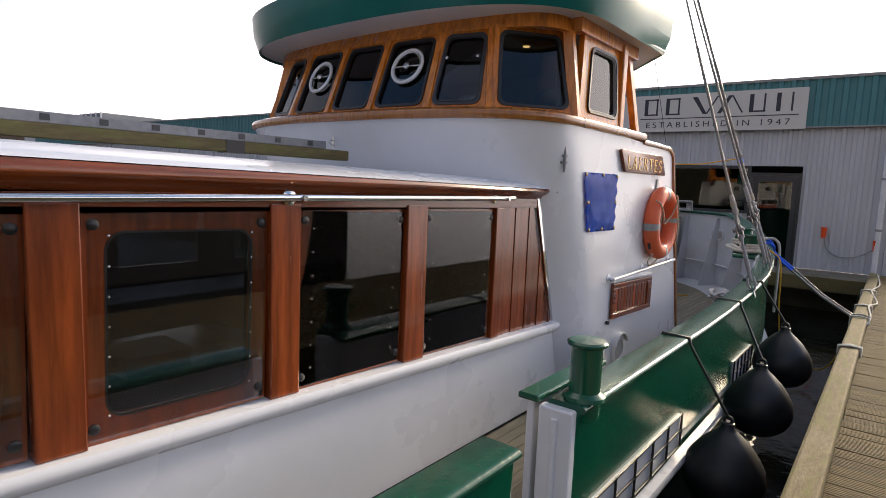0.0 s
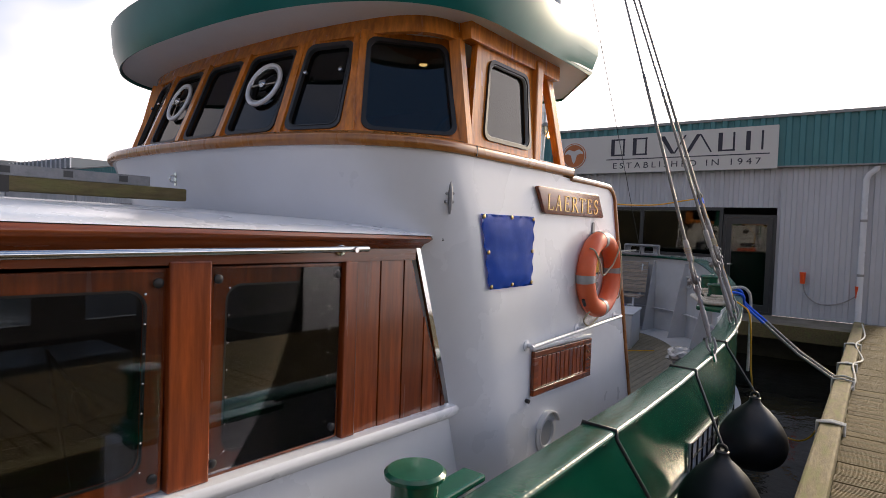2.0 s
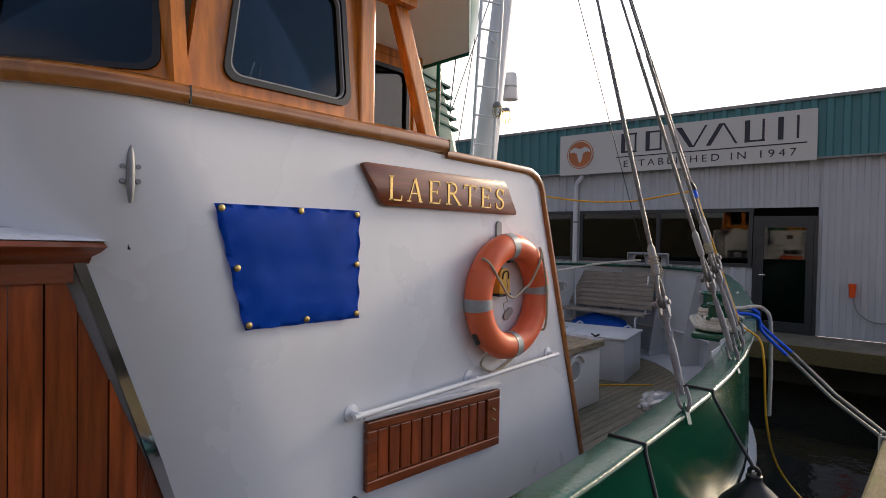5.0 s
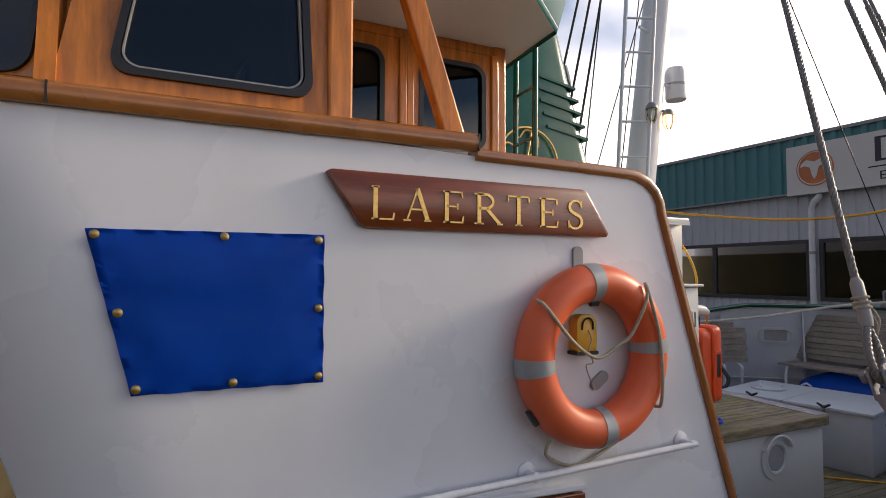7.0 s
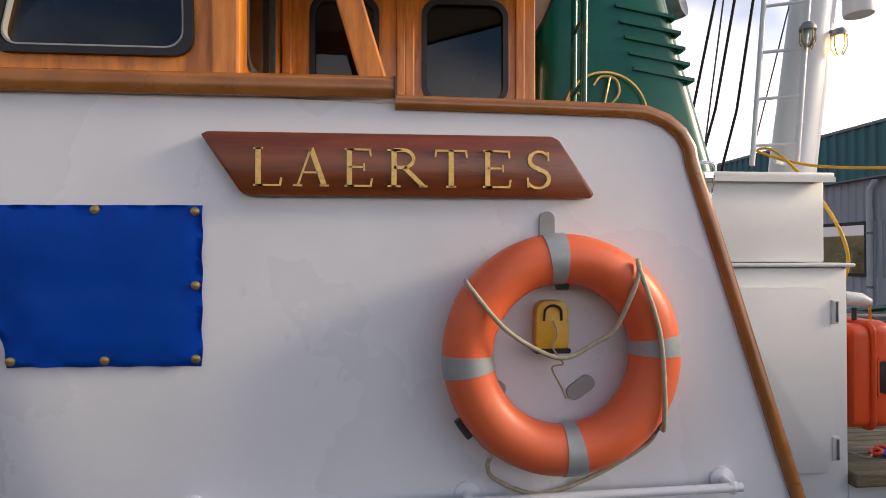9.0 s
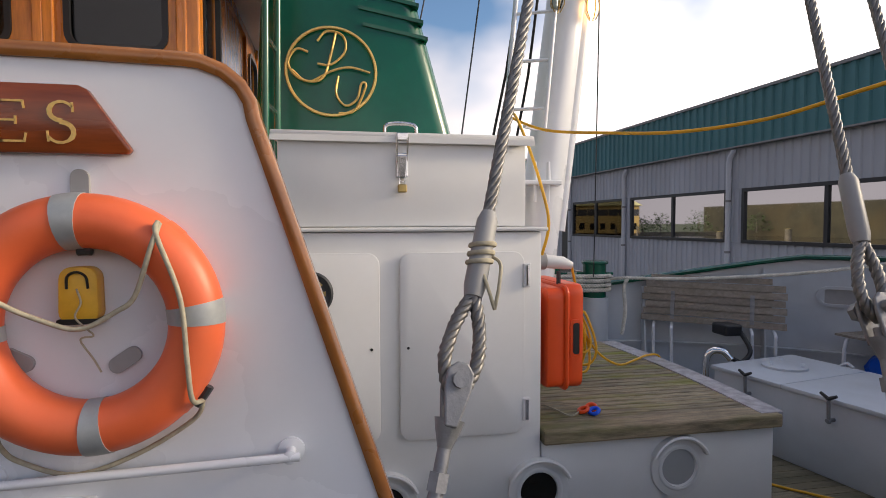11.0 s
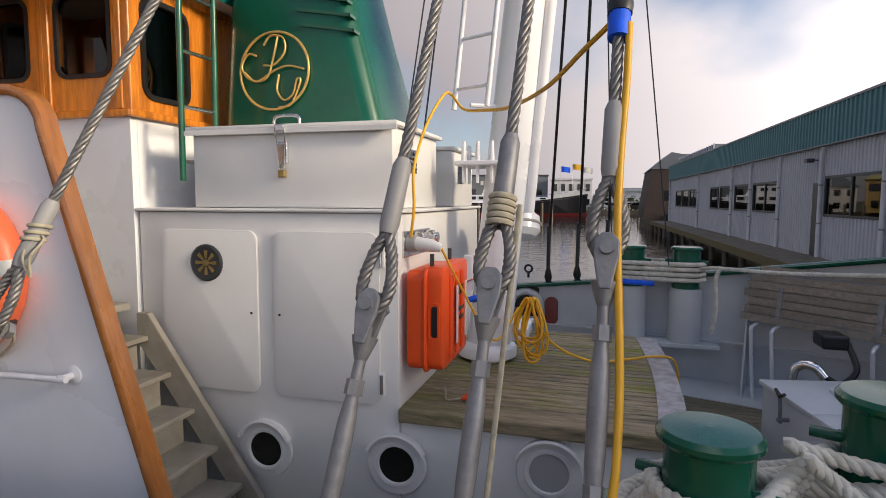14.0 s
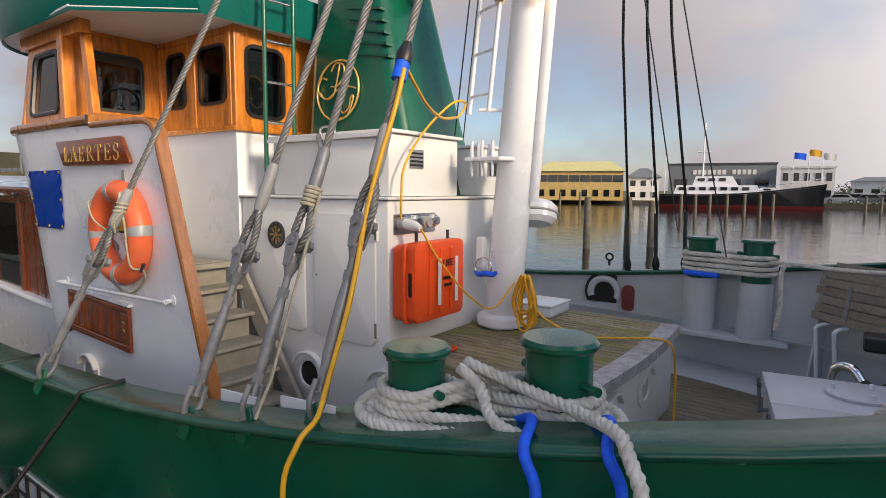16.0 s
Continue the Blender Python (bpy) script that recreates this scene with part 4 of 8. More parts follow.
# ---- engine casing, lockers, hatch ----
XC = -2.85
casing = thing("engine_casing", (XC - 0.8, 7, DECK_Z), "white painted steel casing with locker doors", "casing")
CT = 1.535
part("body", box(CX - 0.95, XC, YA + 0.01, 7.80, DECK_Z, CT - 0.02, 0.02), WHITE_WARM, casing, "white painted steel body", 30)
part("top_plate", box(CX - 0.97, XC + 0.022, YA + 0.005, 7.825, CT - 0.02, CT, 0.008), WHITE_WARM, casing)
def locker_door(y0, y1, z0, z1, hinges):
    m = plane_at((XC, (y0 + y1) / 2, (z0 + z1) / 2), (0, 1, 0), (0, 0, 1))
    d = part("locker_door", plate(m, rounded(y1 - y0, z1 - z0, 0.06, 6), 0.002, 0.022, None, 0.006), WHITE_WARM, casing, "white door with rounded corners", 40)
    if hinges:
        for z in (z0 + 0.12, z1 - 0.12):
            part("hinge", box(XC + 0.005, XC + 0.03, y1 - 0.01, y1 + 0.03, z - 0.06, z + 0.06, 0.006), WHITE_WARM, d)
            part("hinge_pin", tube([(XC + 0.03, y1 + 0.012, z - 0.05), (XC + 0.03, y1 + 0.012, z + 0.05)], 0.009, 8), STEEL, d)
    return d


d1 = locker_door(6.345, 6.98, 0.50, 1.415, False)
d2 = locker_door(7.075, 7.70, 0.50, 1.415, True)
for y in (6.94, 7.115):
    part("door_catch", lathe([(0.001, 0), (0.007, 0), (0.007, 0.004), (0.001, 0.004)], 8, plane_at((XC + 0.022, y, 0.955), (0, 1, 0), (0, 0, 1))), BLACK, casing)
mv = plane_at((XC + 0.022, 6.66, 1.228), (0, 1, 0), (0, 0, 1))
vent = part("round_vent", lathe([(0.001, 0), (0.105, 0), (0.105, 0.008), (0.095, 0.014), (0.08, 0.008), (0.001, 0.006)], 28, mv), FRAME_DARK, d1, "dark metal rosette ventilator", 40)
for k in range(8):
    a = 2 * math.pi * k / 8
    pts = [(r * math.cos(a + s), r * math.sin(a + s)) for r, s in ((0.025, -0.25), (0.07, -0.16), (0.07, 0.16), (0.025, 0.25))]
    part("vent_slot", plate(mv, pts, 0.0075, 0.011), BRASS, vent)
part("vent_hub", lathe([(0.001, 0), (0.02, 0), (0.018, 0.012), (0.001, 0.014)], 12, mv @ Matrix.Translation((0, 0, 0.006))), BRASS, vent, "", 40)


def port_light(name, x, y, z, r, parent, pane, ax=(0, 1, 0)):
    """A round port light with an eyebrow above it."""
    m = plane_at((x, y, z), ax, (0, 0, 1))
    po = part(name, torus(m, r, 0.020, 36, 10), WHITE_WARM, parent, "round port light with white rim", 60)
    part("rim_flange", lathe([(r - 0.012, 0.0), (r + 0.05, 0.0), (r + 0.045, 0.012), (r - 0.012, 0.018)], 36, m), WHITE_WARM, po, "", 40)
    part("port_glass", lathe([(0.001, 0.004), (r, 0.004), (r, 0.007), (0.001, 0.007)], 32, m), pane, po, "dark port glass", 30)
    ring = [[m @ Vector(((r + o) * math.cos(a), (r + o) * math.sin(a), t)) for o, t in ((0.045, 0.0), (0.06, 0.0), (0.065, 0.045), (0.055, 0.05), (0.045, 0.045))] for a in [radians(25 + 130 * k / 16) for k in range(17)]]
    part("eyebrow", loft(ring), WHITE_WARM, po, "curved drip eyebrow", 50)
    return po


PORT_DARK = mat("dark_port_glass", (0.008, 0.009, 0.01), 0.06, vary=0.05)
PORT_PALE = mat("pale_blanked_port", (0.36, 0.37, 0.37), 0.3, vary=0.05)
port_light("port_light", XC, 7.00, 0.175, 0.115, casing, PORT_DARK)
port_light("port_light", XC, 7.785, 0.185, 0.115, casing, PORT_DARK)
# the raised locker on top of the casing
lk = thing("deck_locker", (-3.4, 7.1, CT), "white painted steel locker box with hinged lid", "locker")
part("body", box(-3.75, -2.93, 6.51, 7.74, CT + 0.002, 1.97, 0.012), WHITE_WARM, lk, "white painted box", 30)
part("lid", box(-3.77, -2.90, 6.48, 7.775, 1.97, 1.995, 0.008), WHITE_WARM, lk, "flat white lid with a lip", 30)
part("lid_lip", box(-2.905, -2.895, 6.48, 7.775, 1.945, 1.972), WHITE_WARM, lk)
part("lid_handle", tube(curve_pts([(-2.97, 7.02, 1.995), (-2.97, 7.03, 2.04), (-2.97, 7.10, 2.05), (-2.97, 7.17, 2.04), (-2.97, 7.18, 1.995)], 5), 0.010, 8), STEEL, lk, "bent steel grab handle", 60)
lat = part("toggle_latch", box(-2.935, -2.918, 7.07, 7.13, 1.78, 1.90, 0.005), STEEL, lk, "steel toggle latch with padlock")
part("latch_hook", box(-2.905, -2.885, 7.072, 7.128, 1.955, 1.992, 0.004), STEEL, lat, "hooked strike plate on the lid")
for y_ in (7.074, 7.126):
    part("latch_bail", tube([(-2.885, y_, 1.972), (-2.895, y_, 1.93), (-2.912, y_ * 0.9 + 0.71, 1.86)], 0.0045, 8), STEEL, lat, "bent wire bail", 60)
part("latch_lever", slab([(-2.912, 7.075, 1.885), (-2.912, 7.125, 1.885), (-2.918, 7.116, 1.775), (-2.918, 7.084, 1.775)], (0.018, 0, 0), None, 0.004), STEEL, lat, "polished lever")
part("latch_staple", torus(plane_at((-2.91, 7.10, 1.772), (0, 1, 0), (0, 0, 1)), 0.014, 0.004, 16, 6), STEEL, lat, "", 60)
lock = part("padlock", box(-2.925, -2.897, 7.078, 7.122, 1.705, 1.745, 0.006), BRASS, lat, "small worn brass padlock")
part("shackle", tube(curve_pts([(-2.911, 7.085, 1.745), (-2.911, 7.086, 1.765), (-2.911, 7.10, 1.778), (-2.911, 7.114, 1.765), (-2.911, 7.115, 1.745)], 4), 0.0035, 6), STEEL, lock, "", 60)
lv = part("vent_frame", box(-3.30, -3.14, 7.738, 7.752, 1.735, 1.87, 0.004), STEEL, lk, "small louvred vent plate")
for k in range(4):
    for xx in (-3.285, -3.212):
        part("vent_slat", box(xx, xx + 0.06, 7.75, 7.757, 1.752 + k * 0.028, 1.766 + k * 0.028), BLACK, lv)
lk2 = thing("deck_locker", (-4.4, 7.4, CT), "white painted steel locker box beside the mast", "locker")
part("body", box(-4.65, -4.0, 7.0, 7.78, CT + 0.002, 1.93, 0.012), WHITE_WARM, lk2, "", 30)
part("lid", box(-4.68, -3.97, 6.97, 7.81, 1.93, 1.955, 0.008), WHITE_WARM, lk2, "", 30)
lv = part("vent_frame", box(-4.30, -4.14, 7.778, 7.792, 1.70, 1.84, 0.004), STEEL, lk2)

# hatch coaming with planked top
HT_Z = 0.50
hatch = thing("deck_hatch", (-3.8, 8.5, DECK_Z), "white deck house hatch with a weathered planked top", "hatch")
HX0, HX1, HY0, HY1 = -4.80, XC + 0.0, 7.803, 9.17
part("coaming", box(HX0, HX1 - 0.01, HY0, HY1, DECK_Z, HT_Z - 0.06, 0.01), WHITE_WARM, hatch, "white painted coaming", 30)
port_light("port_light", HX1 - 0.01, 8.58, 0.24, 0.115, hatch, PORT_PALE)
port_light("port_light", -3.35, HY1, 0.19, 0.10, hatch, PORT_DARK, (-1, 0, 0))
port_light("port_light", -4.05, HY1, 0.19, 0.10, hatch, PORT_PALE, (-1, 0, 0))
for nm, b in (("edge_board", (HX1 - 0.12, HX1 + 0.035, HY0, HY1 + 0.02)), ("edge_board", (HX0 - 0.03, HX0 + 0.09, HY0, HY1 + 0.02))):
    part(nm, box(*b, HT_Z - 0.075, HT_Z, 0.012), DECK, hatch, "weathered edge board")
bow = [[Vector((x_, HY1 + 0.03 + 0.05 * math.sin(math.pi * (x_ - HX0) / (HX1 - HX0)) + o, z)) for o, z in ((-0.12, HT_Z - 0.072), (0.02, HT_Z - 0.072), (0.02, HT_Z + 0.003), (-0.12, HT_Z + 0.003))] for x_ in [HX0 + (HX1 - HX0) * k / 12 for k in range(13)]]
part("edge_board", loft(bow), WORN_BOARD, hatch, "worn grey painted end board")
xx = HX0 + 0.09
while xx < HX1 - 0.13:
    part("plank", box(xx + 0.005, xx + 0.0635, HY0 + 0.002, HY1 + 0.02, HT_Z - 0.05, HT_Z - 0.004, 0.004, None, None, 1), HATCH_WOOD, hatch)
    xx += 0.0705
part("plank_bed", box(HX0 + 0.05, HX1 - 0.05, HY0 + 0.004, HY1, HT_Z - 0.06, HT_Z - 0.02), BLACK, hatch)

# funnel
fun = thing("funnel", (-3.85, 6.9, CT), "dark green funnel casing with gold monogram", "funnel")
q = []
for z, y0, y1, x0, x1 in ((CT, 6.30, 7.60, -4.35, -3.36), (2.1, 6.34, 7.46, -4.30, -3.40), (2.7, 6.37, 7.30, -4.26, -3.43), (3.25, 6.40, 7.17, -4.22, -3.46), (4.2, 6.46, 6.98, -4.15, -3.52)):
    o = rounded(x1 - x0, y1 - y0, 0.12, 4)
    q.append([Vector(((x0 + x1) / 2 + u, (y0 + y1) / 2 + v, z)) for u, v in o])
part("body", loft(q), GREEN, fun, "dark green painted plating", 40)
for k in range(5):
    z = 2.64 + k * 0.095
    ye = 7.425 - (z - 2.1) * 0.265
    part("louvre", slab([(-3.44 - (z - 2.1) * 0.05 + 0.05, ye - 0.34, z + 0.03), (-3.44 - (z - 2.1) * 0.05 + 0.05, ye + 0.015, z - 0.03), (-3.44 - (z - 2.1) * 0.05 + 0.055, ye + 0.03, z - 0.035), (-3.62, ye + 0.03, z - 0.035), (-3.62, ye - 0.34, z + 0.03)], (0, 0, 0.02)), GREEN, fun, "projecting green louvre")
mf = plane_at((-3.395, 6.765, 2.40), (0, 1, 0), (-0.05, 0, 1))
mono = part("monogram", torus(mf, 0.245, 0.009, 44, 6), GOLD, fun, "gold painted ring with scrollwork", 60)
for pts in ([(-0.06, 0.13), (-0.02, 0.175), (0.05, 0.16), (0.06, 0.09), (0.0, 0.03), (-0.06, 0.03)], [(0.02, 0.17), (0.0, 0.08), (-0.03, -0.02), (-0.08, -0.05), (-0.15, -0.03), (-0.185, 0.03), (-0.15, 0.09), (-0.10, 0.08)], [(-0.17, 0.0), (-0.10, -0.05), (0.0, 0.0), (0.08, 0.02), (0.17, 0.0)], [(0.03, -0.02), (0.02, -0.10), (0.06, -0.15), (0.11, -0.12), (0.13, -0.05), (0.15, -0.06), (0.10, -0.17), (0.03, -0.185)]):
    part("scroll", tube([mf @ v for v in curve_pts([(u * 1.26, v * 1.26, 0.004) for u, v in pts], 5)], 0.007, 6), GOLD, mono, "", 60)

# ---- dock, ground and water ----
DX = -0.30
water = part("water", slab([(-900, -600, WATER_Z), (900, -600, WATER_Z), (900, 900, WATER_Z), (-900, 900, WATER_Z)], (0, 0, -0.2)), WATER, None, "dark still harbour water with soft reflections", category="water", kind="structure")
dock = thing("dock", (0.8, 6, -0.3), "timber mooring dock with ribbed planks", "dock", kind="structure")
part("edge_beam", box(DX - 0.02, DX + 0.14, -6, 14.6, -0.16, 0.085, 0.02), DOCKBEAM, dock, "mossy pale edge timber")
part("under_beam", box(DX + 0.02, DX + 0.2, -6, 14.6, -0.6, -0.165), PIER, dock)
part("under_beam", box(2.2, 2.4, -6, 14.6, -0.6, -0.165), PIER, dock)
part("dock_bed", box(DX + 0.15, 2.4, -6, 15.6, -0.08, -0.05), PIER, dock)
# ---- long harbour building ----
BD = Vector((-math.sin(radians(91.75)), math.cos(radians(91.75)), 0))   # along the wall, away from the dock
BO = Vector((-1.9, 15.5, 0)) - BD * 2.4
BN = Vector((-BD.y, BD.x, 0))                                         # into the building
if BN.y < 0:
    BN = -BN
MB = Matrix(((BD.x, BN.x, 0, BO.x), (BD.y, BN.y, 0, BO.y), (0, 0, 1, 0), (0, 0, 0, 1)))
BZ, BH, FASC = -0.06, 4.21, 3.17
bld = thing("harbour_building", tuple(BO), "long grey corrugated harbour building with teal fascia", "building")


def corrugated(s0, s1, z0, z1, pitch=0.2, depth=0.03, back=0.0):
    """Ribbed sheet along the building's wall, from s0 to s1."""
    own = bmesh.new()
    prof = []
    s = s0
    while s < s1 - 1e-6:
        for f, d in ((0, 0), (0.45, 0), (0.55, -depth), (0.9, -depth)):
            u = s + f * pitch
            if u <= s1:
                prof.append((u, d + back))
        s += pitch
    prof.append((s1, back))
    lo = [own.verts.new(MB @ Vector((u, d, z0))) for u, d in prof]
    hi = [own.verts.new(MB @ Vector((u, d, z1))) for u, d in prof]
    for i in range(len(prof) - 1):
        own.faces.new((lo[i], lo[i + 1], hi[i + 1], hi[i]))
    return own


LB = 49.2
WIN0, WIN1 = 1.13, 2.28
# stretches of wall: solid and glazed
glazed = [(3.36, 7.0), (7.17, 11.23), (11.68, 15.57), (15.97, 19.3), (23.3, 26.4), (26.9, 29.3), (30.0, 32.2), (32.5, 34.4), (38.0, 40.6), (40.9, 43.4), (43.7, 46.2)]
part("plinth_cladding", corrugated(3.36, LB, BZ, WIN0), CORRUGATED, bld, "grey corrugated cladding")
part("wall_cladding", corrugated(0.25, 2.30, BZ, FASC), CORRUGATED, bld, "grey corrugated cladding")
part("wall_cladding", corrugated(2.28, LB, WIN1, FASC), CORRUGATED, bld, "grey corrugated cladding")
prev = 3.36
for a, b in glazed:
    if a > prev + 0.05:
        part("wall_cladding", corrugated(prev, a, WIN0, WIN1), CORRUGATED, bld)
    prev = b
part("wall_cladding", corrugated(prev, LB, WIN0, WIN1), CORRUGATED, bld)
part("teal_fascia", corrugated(0.22, LB, FASC, BH, 0.25, 0.04, -0.12), TEAL_CLAD, bld, "teal corrugated fascia")
part("fascia_flashing", box(0.22, LB, -0.18, 0.1, BH, BH + 0.06, 0, None, MB), PLASTIC_GREY, bld)
part("fascia_soffit", box(0.22, LB, -0.16, 0.0, FASC - 0.03, FASC, 0, None, MB), PLASTIC_GREY, bld)
part("roof", slab([MB @ Vector((0.22, 0.1, BH)), MB @ Vector((LB, 0.1, BH)), MB @ Vector((LB, 14, BH + 1.4)), MB @ Vector((0.22, 14, BH + 1.4))], (0, 0, 0.05)), CORRUGATED, bld, "grey sheet roof")
part("end_wall", box(0.22, 0.27, 0.05, 14, BZ, BH, 0, None, MB), CORRUGATED, bld)
part("end_wall", box(LB, LB + 0.05, 0.0, 14, BZ, BH, 0, None, MB), CORRUGATED, bld)
# room behind the windows, its shade put into a near-black colour
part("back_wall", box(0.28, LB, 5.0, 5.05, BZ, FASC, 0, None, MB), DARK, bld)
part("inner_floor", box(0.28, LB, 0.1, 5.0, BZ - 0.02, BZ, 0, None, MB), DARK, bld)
for a, b in glazed:
    n = max(1, round((b - a) / 1.7))
    m = MB @ plane_at(((a + b) / 2, 0.0, (WIN0 + WIN1) / 2), (1, 0, 0), (0, 0, 1))
    win = part("window_3", ring_plate(m, rounded(b - a, WIN1 - WIN0, 0.004, 1), rounded(b - a - 0.14, WIN1 - WIN0 - 0.14, 0.004, 1), -0.05, 0.05), FRAME_DARK, bld, "dark framed strip window")
    for k in range(1, n):
        u = a + (b - a) * k / n
        part("mullion", box(u - 0.04, u + 0.04, -0.04, 0.04, WIN0 + 0.05, WIN1 - 0.05, 0, None, MB), FRAME_DARK, win)
    for k in range(n):
        u0, u1 = a + (b - a) * k / n, a + (b - a) * (k + 1) / n
        part("pane", box(u0 + 0.05, u1 - 0.05, -0.005, 0.005, WIN0 + 0.06, WIN1 - 0.06, 0, None, MB), PANE_DARK, win)
# the glazed door beside the sign
def s_of(x):
    """Distance along the wall of a place with that x."""
    return (x - BO.x) / BD.x


dr = part("door_1", ring_plate(MB @ plane_at((2.82, -0.01, 1.02), (1, 0, 0), (0, 0, 1)), rounded(1.05, 2.20, 0.004, 1), rounded(0.93, 2.06, 0.004, 1), -0.06, 0.04), FRAME_DARK, bld, "anthracite glazed door")
part("door_leaf", ring_plate(MB @ plane_at((2.82, -0.01, 1.02), (1, 0, 0), (0, 0, 1)), rounded(0.92, 2.05, 0.004, 1), rounded(0.70, 1.78, 0.004, 1), -0.02, 0.05), FRAME_DARK, dr)
part("pane", box(2.46, 3.18, -0.012, -0.004, 0.12, 1.92, 0, None, MB), PANE_DARK, dr)
part("door_handle", tube([MB @ Vector(p) for p in ((3.22, -0.05, 1.0), (3.22, -0.10, 1.0), (3.11, -0.10, 1.0))], 0.012, 8), STEEL, dr, "steel lever handle")
# sign over the window
sg = thing("name_sign", tuple(MB @ Vector((5.2, -0.2, 3.6))), "off-white name sign with dark serif lettering and copper emblem", "sign")
S0, S1 = s_of(-1.83), s_of(-6.97)
SM = plane_at(MB @ Vector(((S0 + S1) / 2, -0.20, 3.58)), -BD, (0, 0, 1))
part("board", plate(SM, rounded(S1 - S0, 0.93, 0.01, 2), -0.03, 0.0), SIGN_WHITE, sg, "off-white board")
for u, kind_ in ((-1.10, 0), (-0.56, 1), (0.22, 2), (0.78, 3), (1.36, 4), (1.92, 5)):
    c_ = SM @ Matrix.Translation((u + 0.2, 0.16, 0))
    lean_ = {2: -0.12, 3: 0.12}.get(kind_, 0.0)
    part("print_bar", plate(c_, [(-0.17 + lean_ - 0.03, 0.21) if lean_ < 0 else (-0.17 + lean_, 0.21), (-0.08 + lean_, 0.21), (-0.08 - lean_, -0.21), (-0.17 - lean_, -0.21)], 0.0, 0.006), INK, sg)
    part("print_bar", plate(c_, [(0.13 - lean_, 0.21), (0.17 - lean_, 0.21), (0.17 + lean_, -0.21), (0.13 + lean_, -0.21)], 0.0, 0.006), INK, sg)
    if kind_ in (0, 1, 4):
        part("print_bar", plate(c_ @ Matrix.Translation((0.02, -0.19, 0)), rounded(0.32, 0.035, 0.004, 1), 0.0, 0.005), INK, sg)
    if kind_ in (0, 1):
        part("print_bar", plate(c_ @ Matrix.Translation((0.02, 0.19, 0)), rounded(0.32, 0.035, 0.004, 1), 0.0, 0.005), INK, sg)
text("lettering", "ESTABLISHED IN 1947", 0.14, SM @ Matrix.Translation((0.62, -0.36, 0.002)), INK, sg, 0.004, 1.5, xs=1.15)
part("rule", plate(SM @ Matrix.Translation((0.62, -0.135, 0)), rounded(3.6, 0.022, 0.002, 1), 0.0, 0.005), INK, sg)
em = SM @ Matrix.Translation((-2.05, 0.0, 0.002))
part("emblem", lathe([(0.001, 0), (0.33, 0), (0.33, 0.01), (0.001, 0.01)], 36, em), COPPER, sg, "round copper emblem")
part("emblem_ring", torus(em @ Matrix.Translation((0, 0, 0.008)), 0.30, 0.012, 36, 6), SIGN_WHITE, sg)
for s_ in (1, -1):
    part("emblem_wing", plate(em, [(s_ * u, v) for u, v in ((0.0, 0.12), (0.05, 0.14), (0.14, 0.17), (0.24, 0.10), (0.25, 0.04), (0.17, 0.06), (0.08, 0.02), (0.04, -0.14), (0.0, -0.20))], 0.011, 0.018), SIGN_WHITE, sg)
# drainpipes
for u in (0.78, 7.09, 11.56, 15.84, 19.45, 23.1, 26.6, 29.7, 37.6, 48.9):
    dp = thing("drainpipe", tuple(MB @ Vector((u, -0.1, BZ))), "white plastic drainpipe on corrugated wall", "drainpipe", "drainpipes on the harbour building")
    part("pipe", tube([MB @ Vector(p) for p in ((u, -0.10, BZ), (u, -0.10, 2.85), (u - 0.04, -0.11, 2.95), (u - 0.16, -0.13, 3.06), (u - 0.16, -0.13, 3.10))], 0.055, 10), WHITE, dp, "", 60)
    for z in (0.9, 2.0):
        part("pipe_clip", tube([MB @ Vector((u, -0.10, z)), MB @ Vector((u, -0.10, z + 0.05))], 0.063, 10), PLASTIC_GREY, dp)
# walkway on piles in front of the building
wk = thing("quay_walkway", tuple(MB @ Vector((20, -0.8, BZ))), "old timber walkway on dark piles along the building", "walkway", kind="structure")
part("walkway_deck", box(0.2, LB, -1.45, 0.0, BZ - 0.08, BZ - 0.012, 0, None, MB), PIER, wk)
part("walkway_edge", box(0.2, LB, -1.50, -1.45, BZ - 0.28, BZ, 0, None, MB), DOCKBEAM, wk)
part("walkway_beam", box(0.2, LB, -0.2, -0.1, BZ - 1.0, BZ - 0.09, 0, None, MB), PIER, wk)
for k in range(26):
    part("pile", tube([MB @ Vector((0.9 + k * 2.4, -1.3, BZ - 1.8)), MB @ Vector((0.9 + k * 2.4, -1.3, BZ - 0.08))], 0.11, 10), PIER, wk)
# fill behind the piles, near-black in place of the shade there
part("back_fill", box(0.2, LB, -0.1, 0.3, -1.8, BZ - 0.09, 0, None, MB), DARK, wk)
# ---- fittings on the wheelhouse side ----
SX = XW          # the side wall's face
def wall_m(y, z, off=0.0):
    """A plane on the side wall: its x axis runs aft, its y axis up, its z axis out of the wall."""
    return plane_at((SX + off, y, z), (0, 1, 0), (0, 0, 1))


board = thing("name_board", (SX, 5.5, 1.76), "varnished mahogany name board with carved gold letters", "name board")
W0 = wall_m(0, 0)
part("board", slab([W0 @ Vector((y, z, 0.004)) for y, z in ((4.955, 1.945), (4.975, 1.955), (6.05, 1.955), (6.075, 1.943), (6.19, 1.772), (6.18, 1.757), (5.10, 1.757), (5.075, 1.768))], (0.03, 0, 0), None, 0.006), TEAK_H, board, "varnished mahogany board", 40)
NM = wall_m(0, 0, 0.0355)
LZ0, LZ1 = 1.787, 1.905


